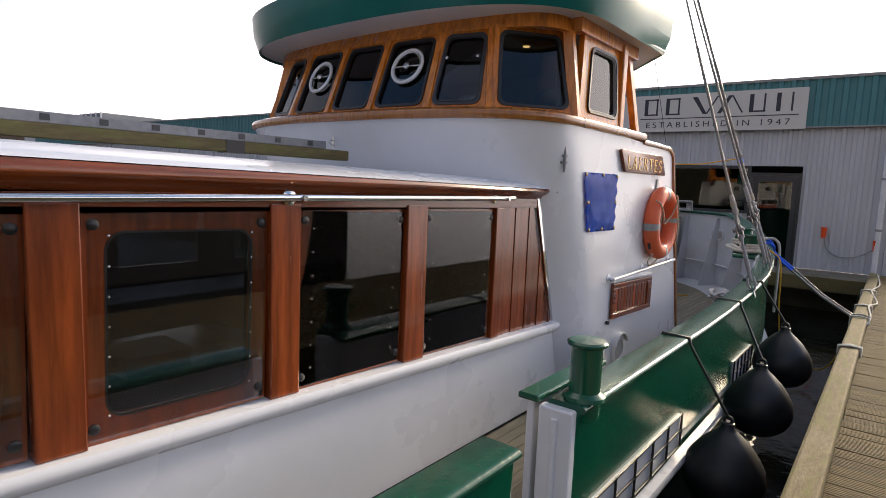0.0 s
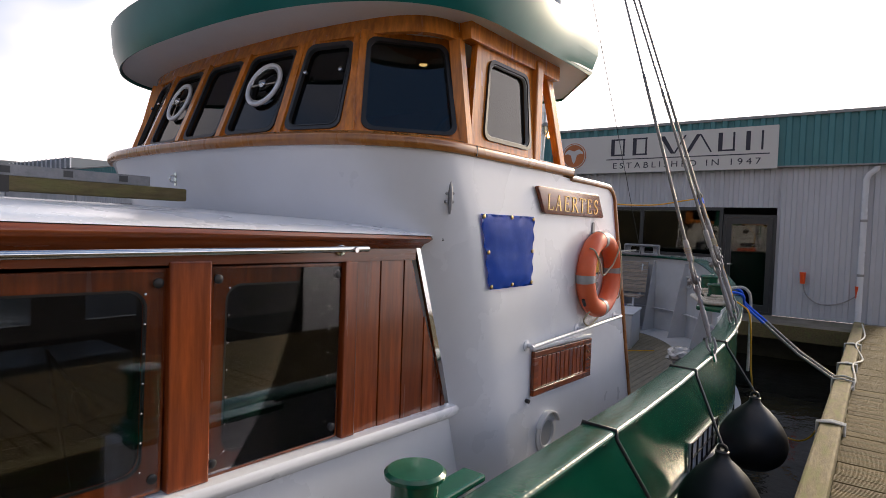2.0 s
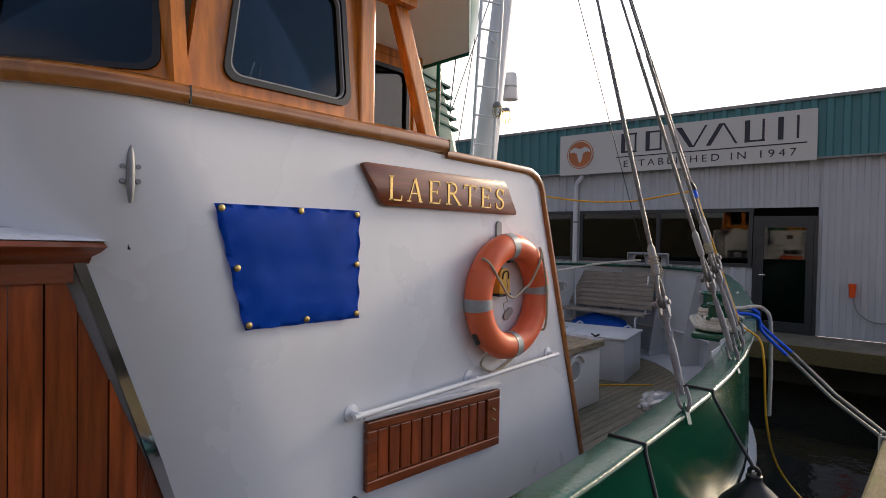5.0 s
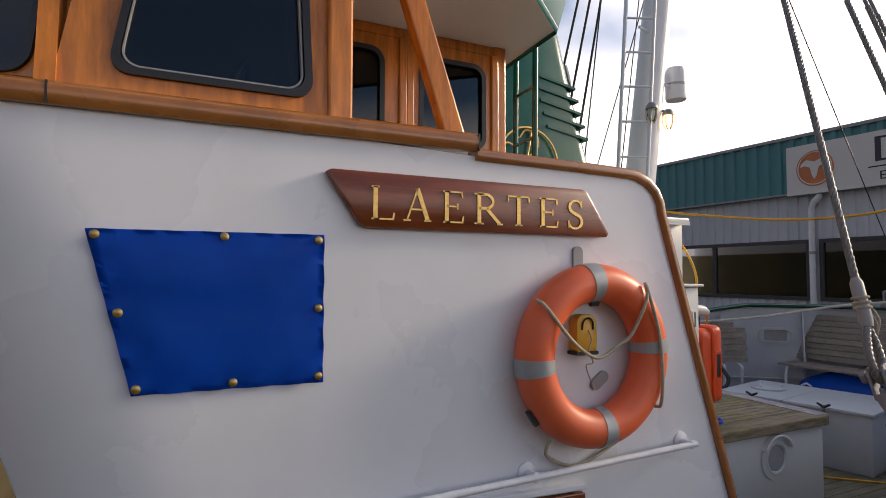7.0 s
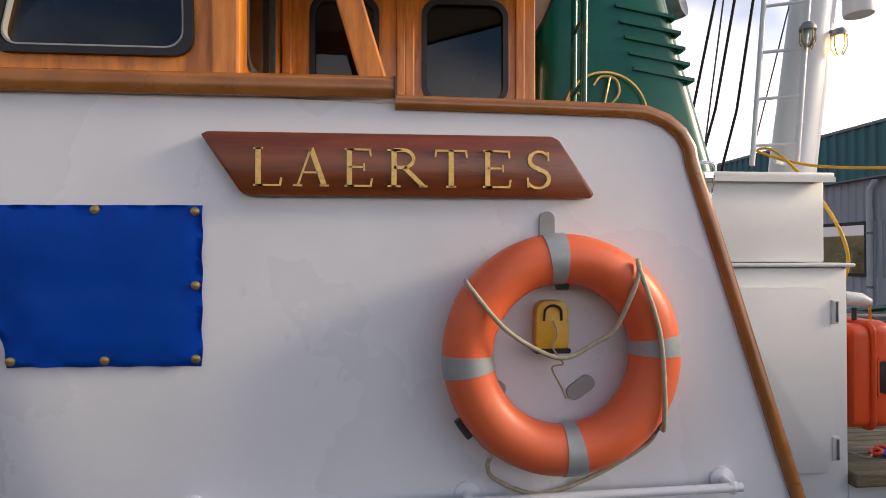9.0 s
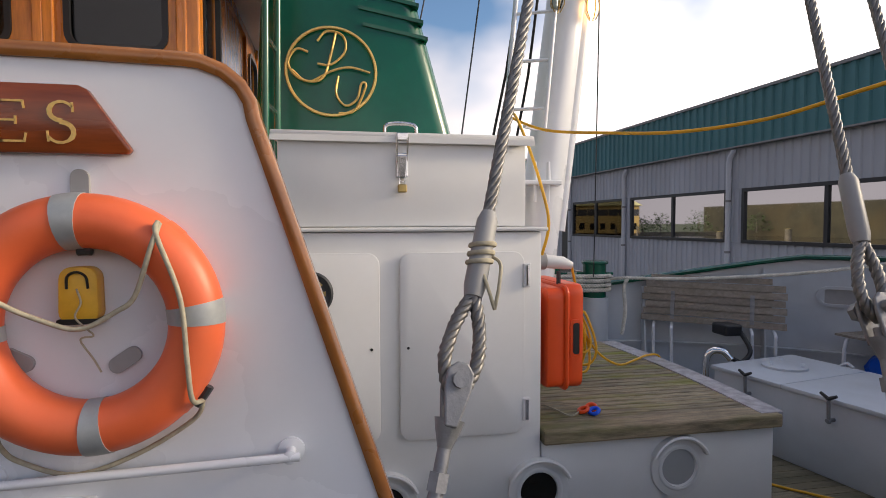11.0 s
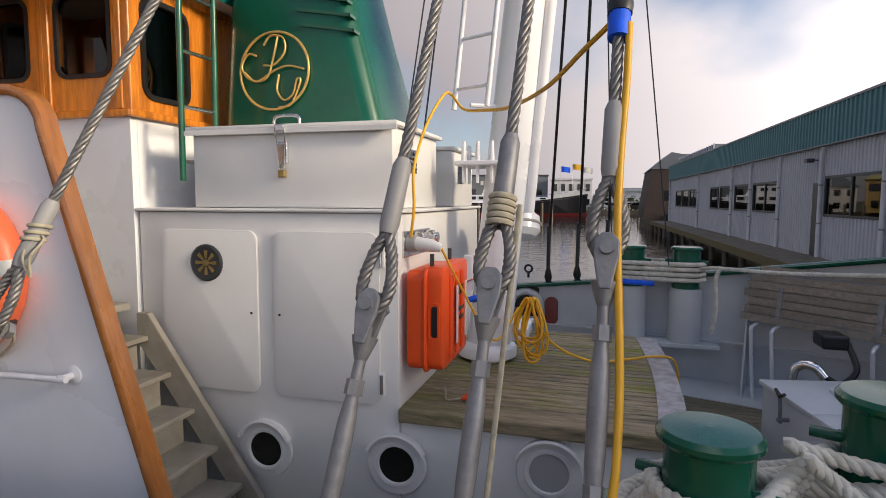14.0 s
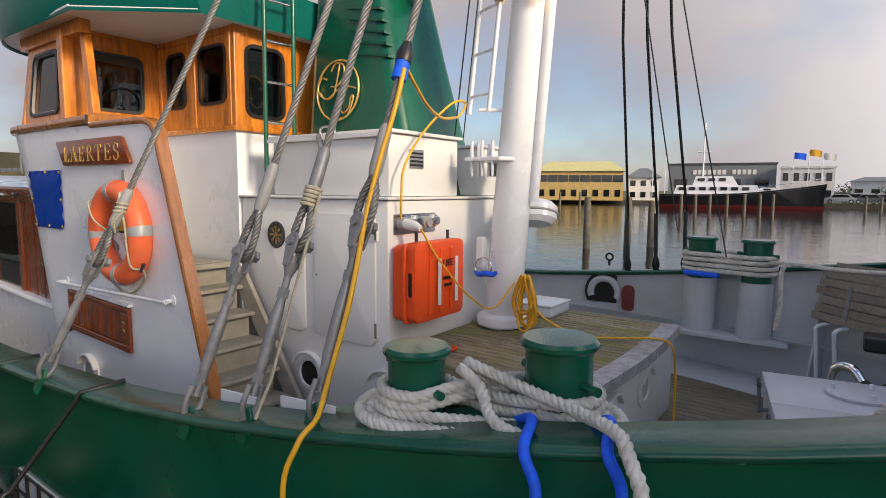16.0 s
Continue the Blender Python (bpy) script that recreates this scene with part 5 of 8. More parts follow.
def stroke(pts, w):
    """A carved stroke: a flat ribbon along points (y, z), w its width or a list of widths."""
    ws = w if isinstance(w, list) else [w] * len(pts)
    P_ = [Vector((*p, 0)) for p in pts]
    L_, R_ = [], []
    for i, p in enumerate(P_):
        d = (P_[min(i + 1, len(P_) - 1)] - P_[max(i - 1, 0)]).normalized()
        nn = Vector((-d.y, d.x, 0)) * ws[i] / 2
        L_.append((p.x + nn.x, p.y + nn.y)), R_.append((p.x - nn.x, p.y - nn.y))
    own_ = bmesh.new()
    for i in range(len(P_) - 1):
        plate(NM, [L_[i], L_[i + 1], R_[i + 1], R_[i]], 0.0, 0.0025, own_)
    return own_


def glyph(letter, y0, y1):
    """One serif capital between y0 and y1."""
    w, h = y1 - y0, LZ1 - LZ0
    X = lambda u: y0 + u * w
    Z = lambda v: LZ0 + v * h
    th, tn = 0.016, 0.006
    own_ = bmesh.new()
    def add(pts, wd):
        join(stroke([(X(u), Z(v)) for u, v in pts], wd), own_)
    def serif(u, v, half=0.16):
        add([(u - half, v), (u + half, v)], tn)
    arc_ = lambda cx, cy, rx, ry, a0, a1, n=10: [(cx + rx * math.cos(radians(a0 + (a1 - a0) * k / n)), cy + ry * math.sin(radians(a0 + (a1 - a0) * k / n))) for k in range(n + 1)]
    if letter in "LER":
        add([(0.2, 0.0), (0.2, 1.0)], th), serif(0.2, 0.02), serif(0.2, 0.98)
    if letter in "LE":
        add([(0.2, 0.02), (0.92, 0.02)], tn), add([(0.92, 0.0), (0.97, 0.22)], tn)
    if letter == "E":
        add([(0.2, 0.98), (0.9, 0.98)], tn), add([(0.9, 1.0), (0.93, 0.8)], tn), add([(0.2, 0.52), (0.7, 0.52)], tn), add([(0.7, 0.42), (0.7, 0.62)], tn)
    if letter == "R":
        add([(0.2, 0.98)] + arc_(0.42, 0.75, 0.26, 0.23, 90, -90) + [(0.2, 0.52)], 0.011), add([(0.45, 0.52), (0.92, 0.02)], th * 0.85), serif(0.92, 0.02, 0.1)
    if letter == "A":
        add([(0.12, 0.02), (0.5, 1.0)], tn), add([(0.5, 1.0), (0.88, 0.02)], th), add([(0.25, 0.36), (0.72, 0.36)], tn), serif(0.12, 0.02, 0.13), serif(0.88, 0.02, 0.13)
    if letter == "T":
        add([(0.5, 0.0), (0.5, 1.0)], th), add([(0.03, 0.98), (0.97, 0.98)], tn), add([(0.03, 1.0), (0.0, 0.8)], tn), add([(0.97, 1.0), (1.0, 0.8)], tn), serif(0.5, 0.02)
    if letter == "S":
        add(arc_(0.52, 0.76, 0.38, 0.23, 25, 270) + arc_(0.48, 0.25, 0.42, 0.25, 90, -155), [0.006] + [0.008] * 4 + [0.013] * 12 + [0.008] * 4 + [0.006]), add([(0.86, 0.98), (0.88, 0.74)], tn), add([(0.1, 0.02), (0.07, 0.28)], tn)
    part("letter", own_, GOLD, board, "carved gold letter")


for ch_, ya_, yb_ in (("L", 5.112, 5.203), ("A", 5.237, 5.344), ("E", 5.39, 5.481), ("R", 5.521, 5.649), ("T", 5.676, 5.776), ("E", 5.823, 5.919), ("S", 5.965, 6.048)):
    glyph(ch_, ya_, yb_)

cover = thing("window_cover", (SX, 4.65, 1.23), "blue vinyl window cover held by press studs", "cover")
cor = [(4.262, 1.725), (4.957, 1.728), (4.958, 1.232), (4.391, 1.235)]
def cover_at(u, v):
    (a, b), (c, d), (e, f), (g, h) = cor
    y = (a * (1 - u) + c * u) * (1 - v) + (g * (1 - u) + e * u) * v
    z = (b * (1 - u) + d * u) * (1 - v) + (h * (1 - u) + f * u) * v
    edge_ = min(u, 1 - u, v, 1 - v)
    bulge = 0.010 * min(1, edge_ * 6) + 0.004 * noise.noise((u * 5, v * 5, 1.0)) + 0.006 * math.exp(-edge_ * 18) * math.sin(u * 31 + v * 27)
    return Vector((SX + 0.012 + bulge, y, z))


N = 26
own = bmesh.new()
grid = [[own.verts.new(cover_at(i / N, j / N)) for i in range(N + 1)] for j in range(N + 1)]
for j in range(N):
    for i in range(N):
        own.faces.new((grid[j][i], grid[j][i + 1], grid[j + 1][i + 1], grid[j + 1][i]))
bmesh.ops.solidify(own, geom=list(own.faces), thickness=0.004)
part("sheet", own, BLUE, cover, "creased blue vinyl sheet", 60)
for u, v in ((0.03, 0.035), (0.54, 0.03), (0.97, 0.04), (0.04, 0.5), (0.97, 0.5), (0.03, 0.96), (0.5, 0.96), (0.97, 0.955)):
    p = cover_at(u, v)
    part("press_stud", lathe([(0.001, 0), (0.014, 0), (0.013, 0.006), (0.006, 0.009), (0.001, 0.009)], 14, plane_at((p.x + 0.003, p.y, p.z), (0, 1, 0), (0, 0, 1))), BRASS, cover, "", 40)

vp = thing("vent_hatch", (SX, 5.5, 0.4), "varnished slatted wooden vent door in a frame", "vent door")
VZ = lambda y: 0.735 - 0.034 * (y - 5.0)
def vq(y0, y1, a, b, t0, t1, bevel=0.0):
    return slab([(SX + t0, y0, VZ(y0) - a), (SX + t0, y1, VZ(y1) - a), (SX + t0, y1, VZ(y1) - b), (SX + t0, y0, VZ(y0) - b)], (t1 - t0, 0, 0), None, bevel)


part("backing", vq(5.02, 6.04, 0.01, 0.32, 0.004, 0.010), TEAK_H, vp)
for y0, y1, a, b in ((5.005, 6.05, 0.0, 0.045), (5.005, 6.05, 0.285, 0.335), (5.005, 5.07, 0.045, 0.285), (5.93, 6.05, 0.045, 0.285)):
    part("frame_rail", vq(y0, y1, a, b, 0.004, 0.034, 0.006), TEAK_H, vp, "varnished frame rail")
for k in range(11):
    y0 = 5.08 + k * 0.077
    part("slat", vq(y0, y0 + 0.068, 0.05, 0.28, 0.010, 0.024, 0.005), TEAK, vp)
for z in (0.10, 0.16):
    part("latch", tube([(SX + 0.036, 5.97, VZ(6) - z), (SX + 0.036, 6.0, VZ(6) - z - 0.02)], 0.006, 6), BRASS, vp)
part("drip_strip", vq(4.99, 6.06, -0.035, -0.012, 0.0, 0.035, 0.004), WHITE, vp, "white drip strip")

hr = thing("grab_rail", (SX, 5.8, 0.8), "white painted tubular grab rail on brackets", "grab rail")
rail0, rail1 = Vector((SX + 0.065, 4.93, 0.79)), Vector((SX + 0.065, 6.63, 0.83))
part("bar", tube([rail0 + Vector((0, -0.03, 0)), rail1 + Vector((0, 0.03, 0))], 0.014, 12), WHITE, hr, "", 60)
for p in (rail0, (rail0 + rail1) / 2, rail1):
    part("bracket", lathe([(0.001, 0), (0.042, 0), (0.042, 0.008), (0.016, 0.014), (0.015, 0.062), (0.022, 0.07), (0.001, 0.08)], 18, plane_at((SX, p.y, p.z), (0, 1, 0), (0, 0, 1))), WHITE, hr, "", 40)

# life ring with its tapes, cord and brackets
RING_C = Vector((SX + 0.07, 6.072, 1.265))
ring = thing("life_ring", tuple(RING_C), "orange life ring with grey reflective tape on brackets", "life ring")
RMt = plane_at(RING_C, (0, 1, 0), (0, 0, 1))
RR, RT = 0.298, 0.079
part("float", torus(RMt, RR, RT, 64, 20), ORANGE, ring, "orange moulded plastic float", 70)
for a in (95, 5, 185, 275):
    part("reflective_tape", torus(RMt, RR, RT + 0.0025, 4, 20, None, a - 5.5, a + 5.5), TAPE, ring, "grey reflective tape", 70)
for a in (150, 48, 230, 318):
    part("rope_cleat", torus(RMt, RR + 0.02, RT * 0.78, 4, 14, None, a - 4, a + 4), ORANGE, ring, "", 70)


def on_ring(a, r, t=0.0):
    return RMt @ Vector((r * math.cos(radians(a)), r * math.sin(radians(a)), t))


for pts in ([on_ring(143, 0.385, 0.03), on_ring(145, 0.36, 0.075), on_ring(155, 0.22, 0.085), on_ring(168, 0.085, 0.05), on_ring(270, 0.005, 0.04), on_ring(24, 0.10, 0.045), on_ring(30, 0.17, 0.06), on_ring(48, 0.30, 0.09), on_ring(53, 0.365, 0.07)],
            [on_ring(54, 0.365, 0.07), on_ring(50, 0.335, 0.088), on_ring(17, 0.285, 0.088), on_ring(-19, 0.305, 0.088), on_ring(-36, 0.365, 0.07), on_ring(-37, 0.39, 0.02)],
            [on_ring(233, 0.385, 0.02), on_ring(236, 0.42, -0.01), on_ring(243, 0.45, -0.04), on_ring(262, 0.46, -0.05), on_ring(285, 0.42, -0.05), on_ring(312, 0.41, -0.03), on_ring(-37, 0.39, 0.0)]):
    part("grab_line", tube(curve_pts(pts, 6), 0.0075, 7), CORD, ring, "thin beige grab line", 60)
lamp_m = plane_at((SX + 0.03, 6.045, 1.348), (0, 1, 0), (0, 0, 1))
lb = thing("rescue_light", (SX, 6.095, 1.25), "yellow plastic rescue light hung inside the life ring", "rescue light")
part("case", plate(lamp_m, [(u * (1.0 - 0.5 * (v + 0.08)), v) for u, v in rounded(0.11, 0.165, 0.035, 5)], -0.028, 0.028, None, 0.006), YELLOW_PLASTIC, lb, "yellow tapered case", 40)
part("handle", tube(curve_pts([lamp_m @ Vector(p) for p in ((-0.028, 0.02, 0.03), (-0.024, 0.055, 0.034), (0, 0.068, 0.035), (0.024, 0.055, 0.034), (0.028, 0.02, 0.03))], 5), 0.004, 6), BLACK, lb)
part("base_band", plate(lamp_m @ Matrix.Translation((0, -0.076, 0)), rounded(0.115, 0.016, 0.006, 2), -0.03, 0.031), BLACK, lb)
part("lanyard", tube(curve_pts([lamp_m @ Vector(p) for p in ((0.0, 0.02, 0.035), (0.012, -0.02, 0.04), (-0.004, -0.06, 0.04), (0.02, -0.095, 0.03), (0.035, -0.12, 0.02), (0.0, -0.13, 0.02), (0.03, -0.19, 0.01), (0.05, -0.23, 0.01))], 5), 0.003, 6), CORD, lb, "", 60)
br = thing("ring_bracket", (SX, 6.08, 1.2), "dark metal hooks that hold the life ring", "bracket")
part("back_plate", plate(wall_m(6.04, 1.66), rounded(0.05, 0.11, 0.024, 4), 0.0, 0.012), PLASTIC_GREY, br, "dark bracket plate")
for a, y, z in ((-28, 5.857, 1.157), (35, 6.15, 1.145)):
    part("hook_plate", plate(wall_m(y, z) @ Matrix.Rotation(radians(90 + a), 4, "Z"), rounded(0.05, 0.10, 0.024, 4), 0.0, 0.014), PLASTIC_GREY, br, "dark bracket plate")
for a in (90, 216, 324):
    pts = [on_ring(a, RR - RT - 0.01, -0.05), on_ring(a, RR - RT - 0.012, 0.05), on_ring(a, RR - RT + 0.02, 0.085)]
    part("hook_lip", torus(RMt, RR - (RT + 0.006 if a == 90 else -RT - 0.006), 0.014, 3, 8, None, a - 5, a + 5), FRAME_DARK, br, "dark retaining lip")

cl = thing("deck_cleat", (SX - 0.06, 4.02, 1.9), "upright bronze cleat on the white wall", "cleat")
CM = plane_at((SX - 0.075, 4.00, 1.81), (0.22, 0.97, 0), (0, 0, 1))
part("horn", tube([CM @ Vector((0, v, 0.05 - 0.25 * v * v)) for v in (-0.10, -0.07, -0.03, 0.03, 0.07, 0.10)], [0.006, 0.011, 0.014, 0.014, 0.011, 0.006], 10), GALV, cl, "", 60)
for u, v in ((-0.03, 0.025), (0.03, 0.025), (-0.03, -0.025), (0.03, -0.025)):
    part("foot", lathe([(0.001, 0), (0.016, 0), (0.014, 0.012), (0.008, 0.05), (0.001, 0.05)], 10, CM @ Matrix.Translation((u * 0.8, v, 0))), GALV, cl, "", 40)
port_light("port_light", SX, 5.29, 0.05, 0.115, wh, PORT_PALE)
part("drain_stub", tube([(SX, 4.955, 0.38), (SX + 0.03, 4.955, 0.375)], 0.016, 10), BLACK, wh)
pe = thing("pad_eye", (-3.83, 3.26, 1.9), "small steel pad eye on the white front wall", "pad eye")
pem = plane_at((-3.83, 3.262, 1.90), (1, 0, 0), (0, 0, 1))
part("plate", plate(pem, rounded(0.03, 0.09, 0.01, 3), 0.0, 0.006), STEEL, pe)
part("eye", torus(pem @ Matrix.Rotation(radians(90), 4, "Y") @ Matrix.Translation((-0.02, 0, 0)), 0.022, 0.006, 16, 8), STEEL, pe, "", 60)

# steering wheel and a packet behind the wing window
sw = thing("steering_wheel", (-2.55, 4.75, 2.3), "black ship's steering wheel inside the wheelhouse", "steering wheel")
swm = plane_at((-2.6, 4.72, 2.34), (-1, 0.2, 0), (0, 0.3, 1))
part("rim", torus(swm, 0.16, 0.014, 32, 8), BLACK, sw, "", 60)
for a in (90, 210, 330):
    part("spoke", tube([swm @ Vector((0, 0, 0)), swm @ Vector((0.16 * math.cos(radians(a)), 0.16 * math.sin(radians(a)), 0))], 0.009, 6), STEEL, sw)
part("column", tube([swm @ Vector((0, 0, 0)), swm @ Vector((0, -0.12, -0.2)), (-2.6, 4.45, 1.6)], 0.025, 8), BLACK, sw)

part("window_ledge", box(-2.75, -2.06, 4.82, 4.955, 2.10, 2.125, 0.004), TEAK_LIGHT, wh, "varnished ledge behind the wing window")
pk = thing("packet", (-2.45, 4.90, 2.125), "white and green packet on the window ledge", "packet")
part("carton", box(-2.56, -2.36, 4.87, 4.94, 2.126, 2.19, 0.003), SIGN_WHITE, pk)
part("green_end", box(-2.42, -2.34, 4.885, 4.945, 2.192, 2.26, 0.003), mat("bright_green_card", (0.02, 0.28, 0.08), 0.5), pk, "bright green card")

# white box items on the saloon table seen through the windows
tb = thing("saloon_table", (-2.9, 1.2, 0.05), "dark saloon table inside the deckhouse", "table")
part("top", box(-3.35, -2.5, 0.6, 1.9, 0.62, 0.66, 0.01), TEAK_H, tb)
part("pedestal", box(-3.0, -2.85, 1.1, 1.4, 0.05, 0.62), TEAK_H, tb)
bxs = thing("storage_box", (-2.75, 1.3, 0.66), "pale flat carton lying on the saloon table", "box")
part("carton", box(-2.9, -2.6, 1.05, 1.35, 0.662, 0.74, 0.006), WHITE_WARM, bxs)
part("carton_lid", box(-2.905, -2.595, 1.045, 1.355, 0.74, 0.76, 0.004), WHITE_WARM, bxs)
fl = thing("desk_lamp", (-2.6, 2.2, 0.66), "silver desk lamp behind the saloon window", "lamp")
part("shade", lathe([(0.02, 0.0), (0.035, -0.02), (0.07, -0.12), (0.066, -0.12), (0.03, -0.02)], 18, pose(-2.55, 2.2, 0.92, 25, 15, 0)), STEEL, fl, "", 50)
part("arm", tube([(-2.55, 2.2, 0.92), (-2.55, 2.1, 1.1), (-2.6, 2.2, 0.5), (-2.6, 2.2, 0.05)], 0.008, 6), STEEL, fl)

# ---- mast and rigging ----
MA, MBv = Vector((-3.93, 8.06, 0.50)), Vector((0.045, 0.102, 1.0))
def mast_at(z):
    return MA + MBv * (z - 0.5)


mast = thing("mast", tuple(MA), "white painted steel mast standing on the hatch", "mast")
part("tube", tube([mast_at(0.5), mast_at(3.2), mast_at(8.5)], [0.15, 0.125, 0.10], 28), WHITE, mast, "white painted tube", 60)
part("foot_flange", lathe([(0.13, 0), (0.20, 0.0), (0.20, 0.06), (0.19, 0.075), (0.14, 0.10)], 28, Matrix.Translation((MA.x, MA.y, 0.52))), WHITE, mast, "", 40)
part("boom_spar", tube([mast_at(1.5) + Vector((-0.03, 0.165, 0)), mast_at(8.0) + Vector((-0.03, 0.13, 0))], 0.04, 14), WHITE, mast, "slim white spar behind the mast", 60)
fz = mast_at(1.80)
part("fife_bar", slab([fz + Vector(v) for v in ((0.25, -0.30, 0), (0.28, -0.26, 0), (0.28, 0.02, 0), (0.0, 0.1, 0), (-0.2, 0.0, 0), (-0.2, -0.3, 0))], (0, 0, 0.03), None, 0.008), WHITE, mast, "white belaying rail")
for dx, dy in ((0.24, -0.24), (0.24, -0.15), (0.24, -0.06), (0.1, -0.27), (-0.05, -0.27)):
    part("belaying_pin", tube([fz + Vector((dx, dy, -0.11)), fz + Vector((dx, dy, 0.0)), fz + Vector((dx, dy, 0.04)), fz + Vector((dx, dy, 0.15))], [0.010, 0.012, 0.017, 0.012], 8), WHITE, mast, "", 60)
# ladder up the mast
lad = thing("mast_ladder", (-3.72, 7.9, 2.1), "white steel ladder fixed to the mast", "ladder")
LD = Vector((-0.02, 0.095, 1.0))
la0, lb0 = Vector((-3.72, 7.865, 2.16)), Vector((-3.62, 8.10, 2.16))
for p in (la0, lb0):
    part("stile", tube([p, p + LD * 5.5], 0.017, 8), WHITE, lad, "", 60)
for k in range(17):
    z = 0.13 + k * 0.31
    part("rung", tube([la0 + LD * z, lb0 + LD * z], 0.011, 8), WHITE, lad, "", 60)
for z in (0.02, 1.6, 3.4):
    part("stand_off", tube([(la0 + lb0) / 2 + LD * z, mast_at(2.16 + z)], 0.014, 8), WHITE, lad)
pl_ = thing("deck_box", (-4.6, 8.1, 0.5), "low white plastic box beside the mast foot", "box")
part("tray", box(-4.79, -4.40, 7.93, 8.27, HT_Z - 0.002, 0.585, 0.015), WHITE, pl_, "", 30)
part("lid", box(-4.80, -4.39, 7.92, 8.28, 0.585, 0.605, 0.008), WHITE, pl_, "white lid", 30)
stp_ = thing("tied_strap", (-3.74, 7.99, 0.96), "blue strap tied through a chrome ring on the mast", "strap")
part("cleat_plate", box(-3.80, -3.74, 7.93, 7.99, 0.98, 1.22, 0.006), WHITE, stp_, "white cleat plate")
part("ring", torus(plane_at((-3.735, 8.0, 0.99), (0, 1, 0), (0, 0, 1)), 0.075, 0.008, 24, 8), CHROME, stp_, "", 60)
part("strap", tube(curve_pts([(-3.73, 7.93, 0.95), (-3.72, 7.97, 0.93), (-3.715, 8.03, 0.945), (-3.73, 8.09, 0.94), (-3.74, 8.12, 0.96)], 5), [0.012 + 0.010 * math.sin(math.pi * k / 20) for k in range(21)], 10), BLUE_ROPE, stp_, "knotted blue webbing", 60)
# caged lamps, loudhailer drum and float drum on the mast
def cage_lamp(p, lit):
    lp = thing("cage_lamp", tuple(p), "caged bulkhead lamp on the mast" + (", lit warm" if lit else ""), "lamp")
    m = Matrix.Translation(p)
    part("cap", lathe([(0.001, 0.05), (0.03, 0.05), (0.05, 0.02), (0.05, 0.0), (0.001, 0.0)], 16, m), GALV, lp, "", 40)
    part("globe", lathe([(0.001, 0.0), (0.035, -0.005), (0.038, -0.06), (0.025, -0.10), (0.001, -0.11)], 16, m), LAMP if lit else PANE, lp, "warm lamp glass", 50)
    for k in range(5):
        a = 2 * math.pi * k / 5
        c, s = math.cos(a), math.sin(a)
        part("cage_bar", tube([m @ Vector((0.045 * c, 0.045 * s, 0)), m @ Vector((0.047 * c, 0.047 * s, -0.07)), m @ Vector((0.02 * c, 0.02 * s, -0.125))], 0.004, 5), BRASS, lp)
    part("arm", tube([m @ Vector((0, 0, 0.04)), mast_at(p[2] + 0.04)], 0.012, 6), GALV, lp)


cage_lamp((-3.70, 8.46, 3.02), True)
cage_lamp((-3.62, 8.18, 3.02), False)
dr_ = thing("float_drum", (-3.85, 8.70, 3.3), "white plastic drum fixed to the mast", "drum")
part("drum", lathe([(0.001, -0.17), (0.09, -0.17), (0.095, -0.15), (0.095, 0.08), (0.08, 0.12), (0.08, 0.13), (0.001, 0.13)], 24, Matrix.Translation((-3.84, 8.72, 3.40))), WHITE, dr_, "", 40)
part("band", lathe([(0.097, 0), (0.099, 0), (0.099, 0.02), (0.097, 0.02)], 24, Matrix.Translation((-3.84, 8.72, 3.36))), TAPE, dr_)
part("arm", tube([(-3.84, 8.66, 3.35), mast_at(3.35)], 0.015, 8), WHITE, dr_)
wd = thing("float_drum", (-4.2, 8.21, 1.3), "white round plastic canister beside the mast", "canister")
part("canister", lathe([(0.001, -0.09), (0.13, -0.09), (0.17, -0.05), (0.17, 0.05), (0.13, 0.09), (0.001, 0.09)], 28, plane_at((-4.2, 8.21, 1.40), (0, 1, 0.1), (1, 0, 0.3))), WHITE, wd, "", 40)
part("strap", torus(plane_at((-4.2, 8.21, 1.40), (0, 1, 0.1), (1, 0, 0.3)), 0.172, 0.01, 28, 6), PLASTIC_GREY, wd, "", 60)
slt = thing("searchlight", (-3.9, 7.28, 3.1), "grey searchlight on the funnel top", "searchlight")
slm = look((-3.88, 7.38, 3.24), (-3.0, 8.2, 3.45))
part("housing", lathe([(0.001, 0.12), (0.05, 0.11), (0.08, 0.05), (0.09, -0.08), (0.085, -0.10), (0.001, -0.09)], 20, slm), GALV, slt, "", 50)
part("bracket", tube([(-3.88, 7.28, 3.26), (-3.90, 7.2, 3.10), (-3.92, 7.12, 3.05)], 0.02, 8), GALV, slt)

# green ladder behind the wheelhouse
gl = thing("wheelhouse_ladder", (-3.0, 6.48, 1.7), "dark green tubular ladder behind the wheelhouse", "ladder")
for x_, y_ in ((-2.90, 6.46), (-3.16, 6.49)):
    part("stile", tube([(x_, y_, 1.69), (x_, y_ + 0.01, 2.6), (x_, y_ + 0.02, 3.5)], 0.018, 10), GREEN, gl, "", 60)
for k in range(6):
    z = 1.80 + k * 0.315
    part("rung", tube([(-2.90, 6.465, z), (-3.16, 6.49, z)], 0.012, 8), STEEL, gl, "", 60)

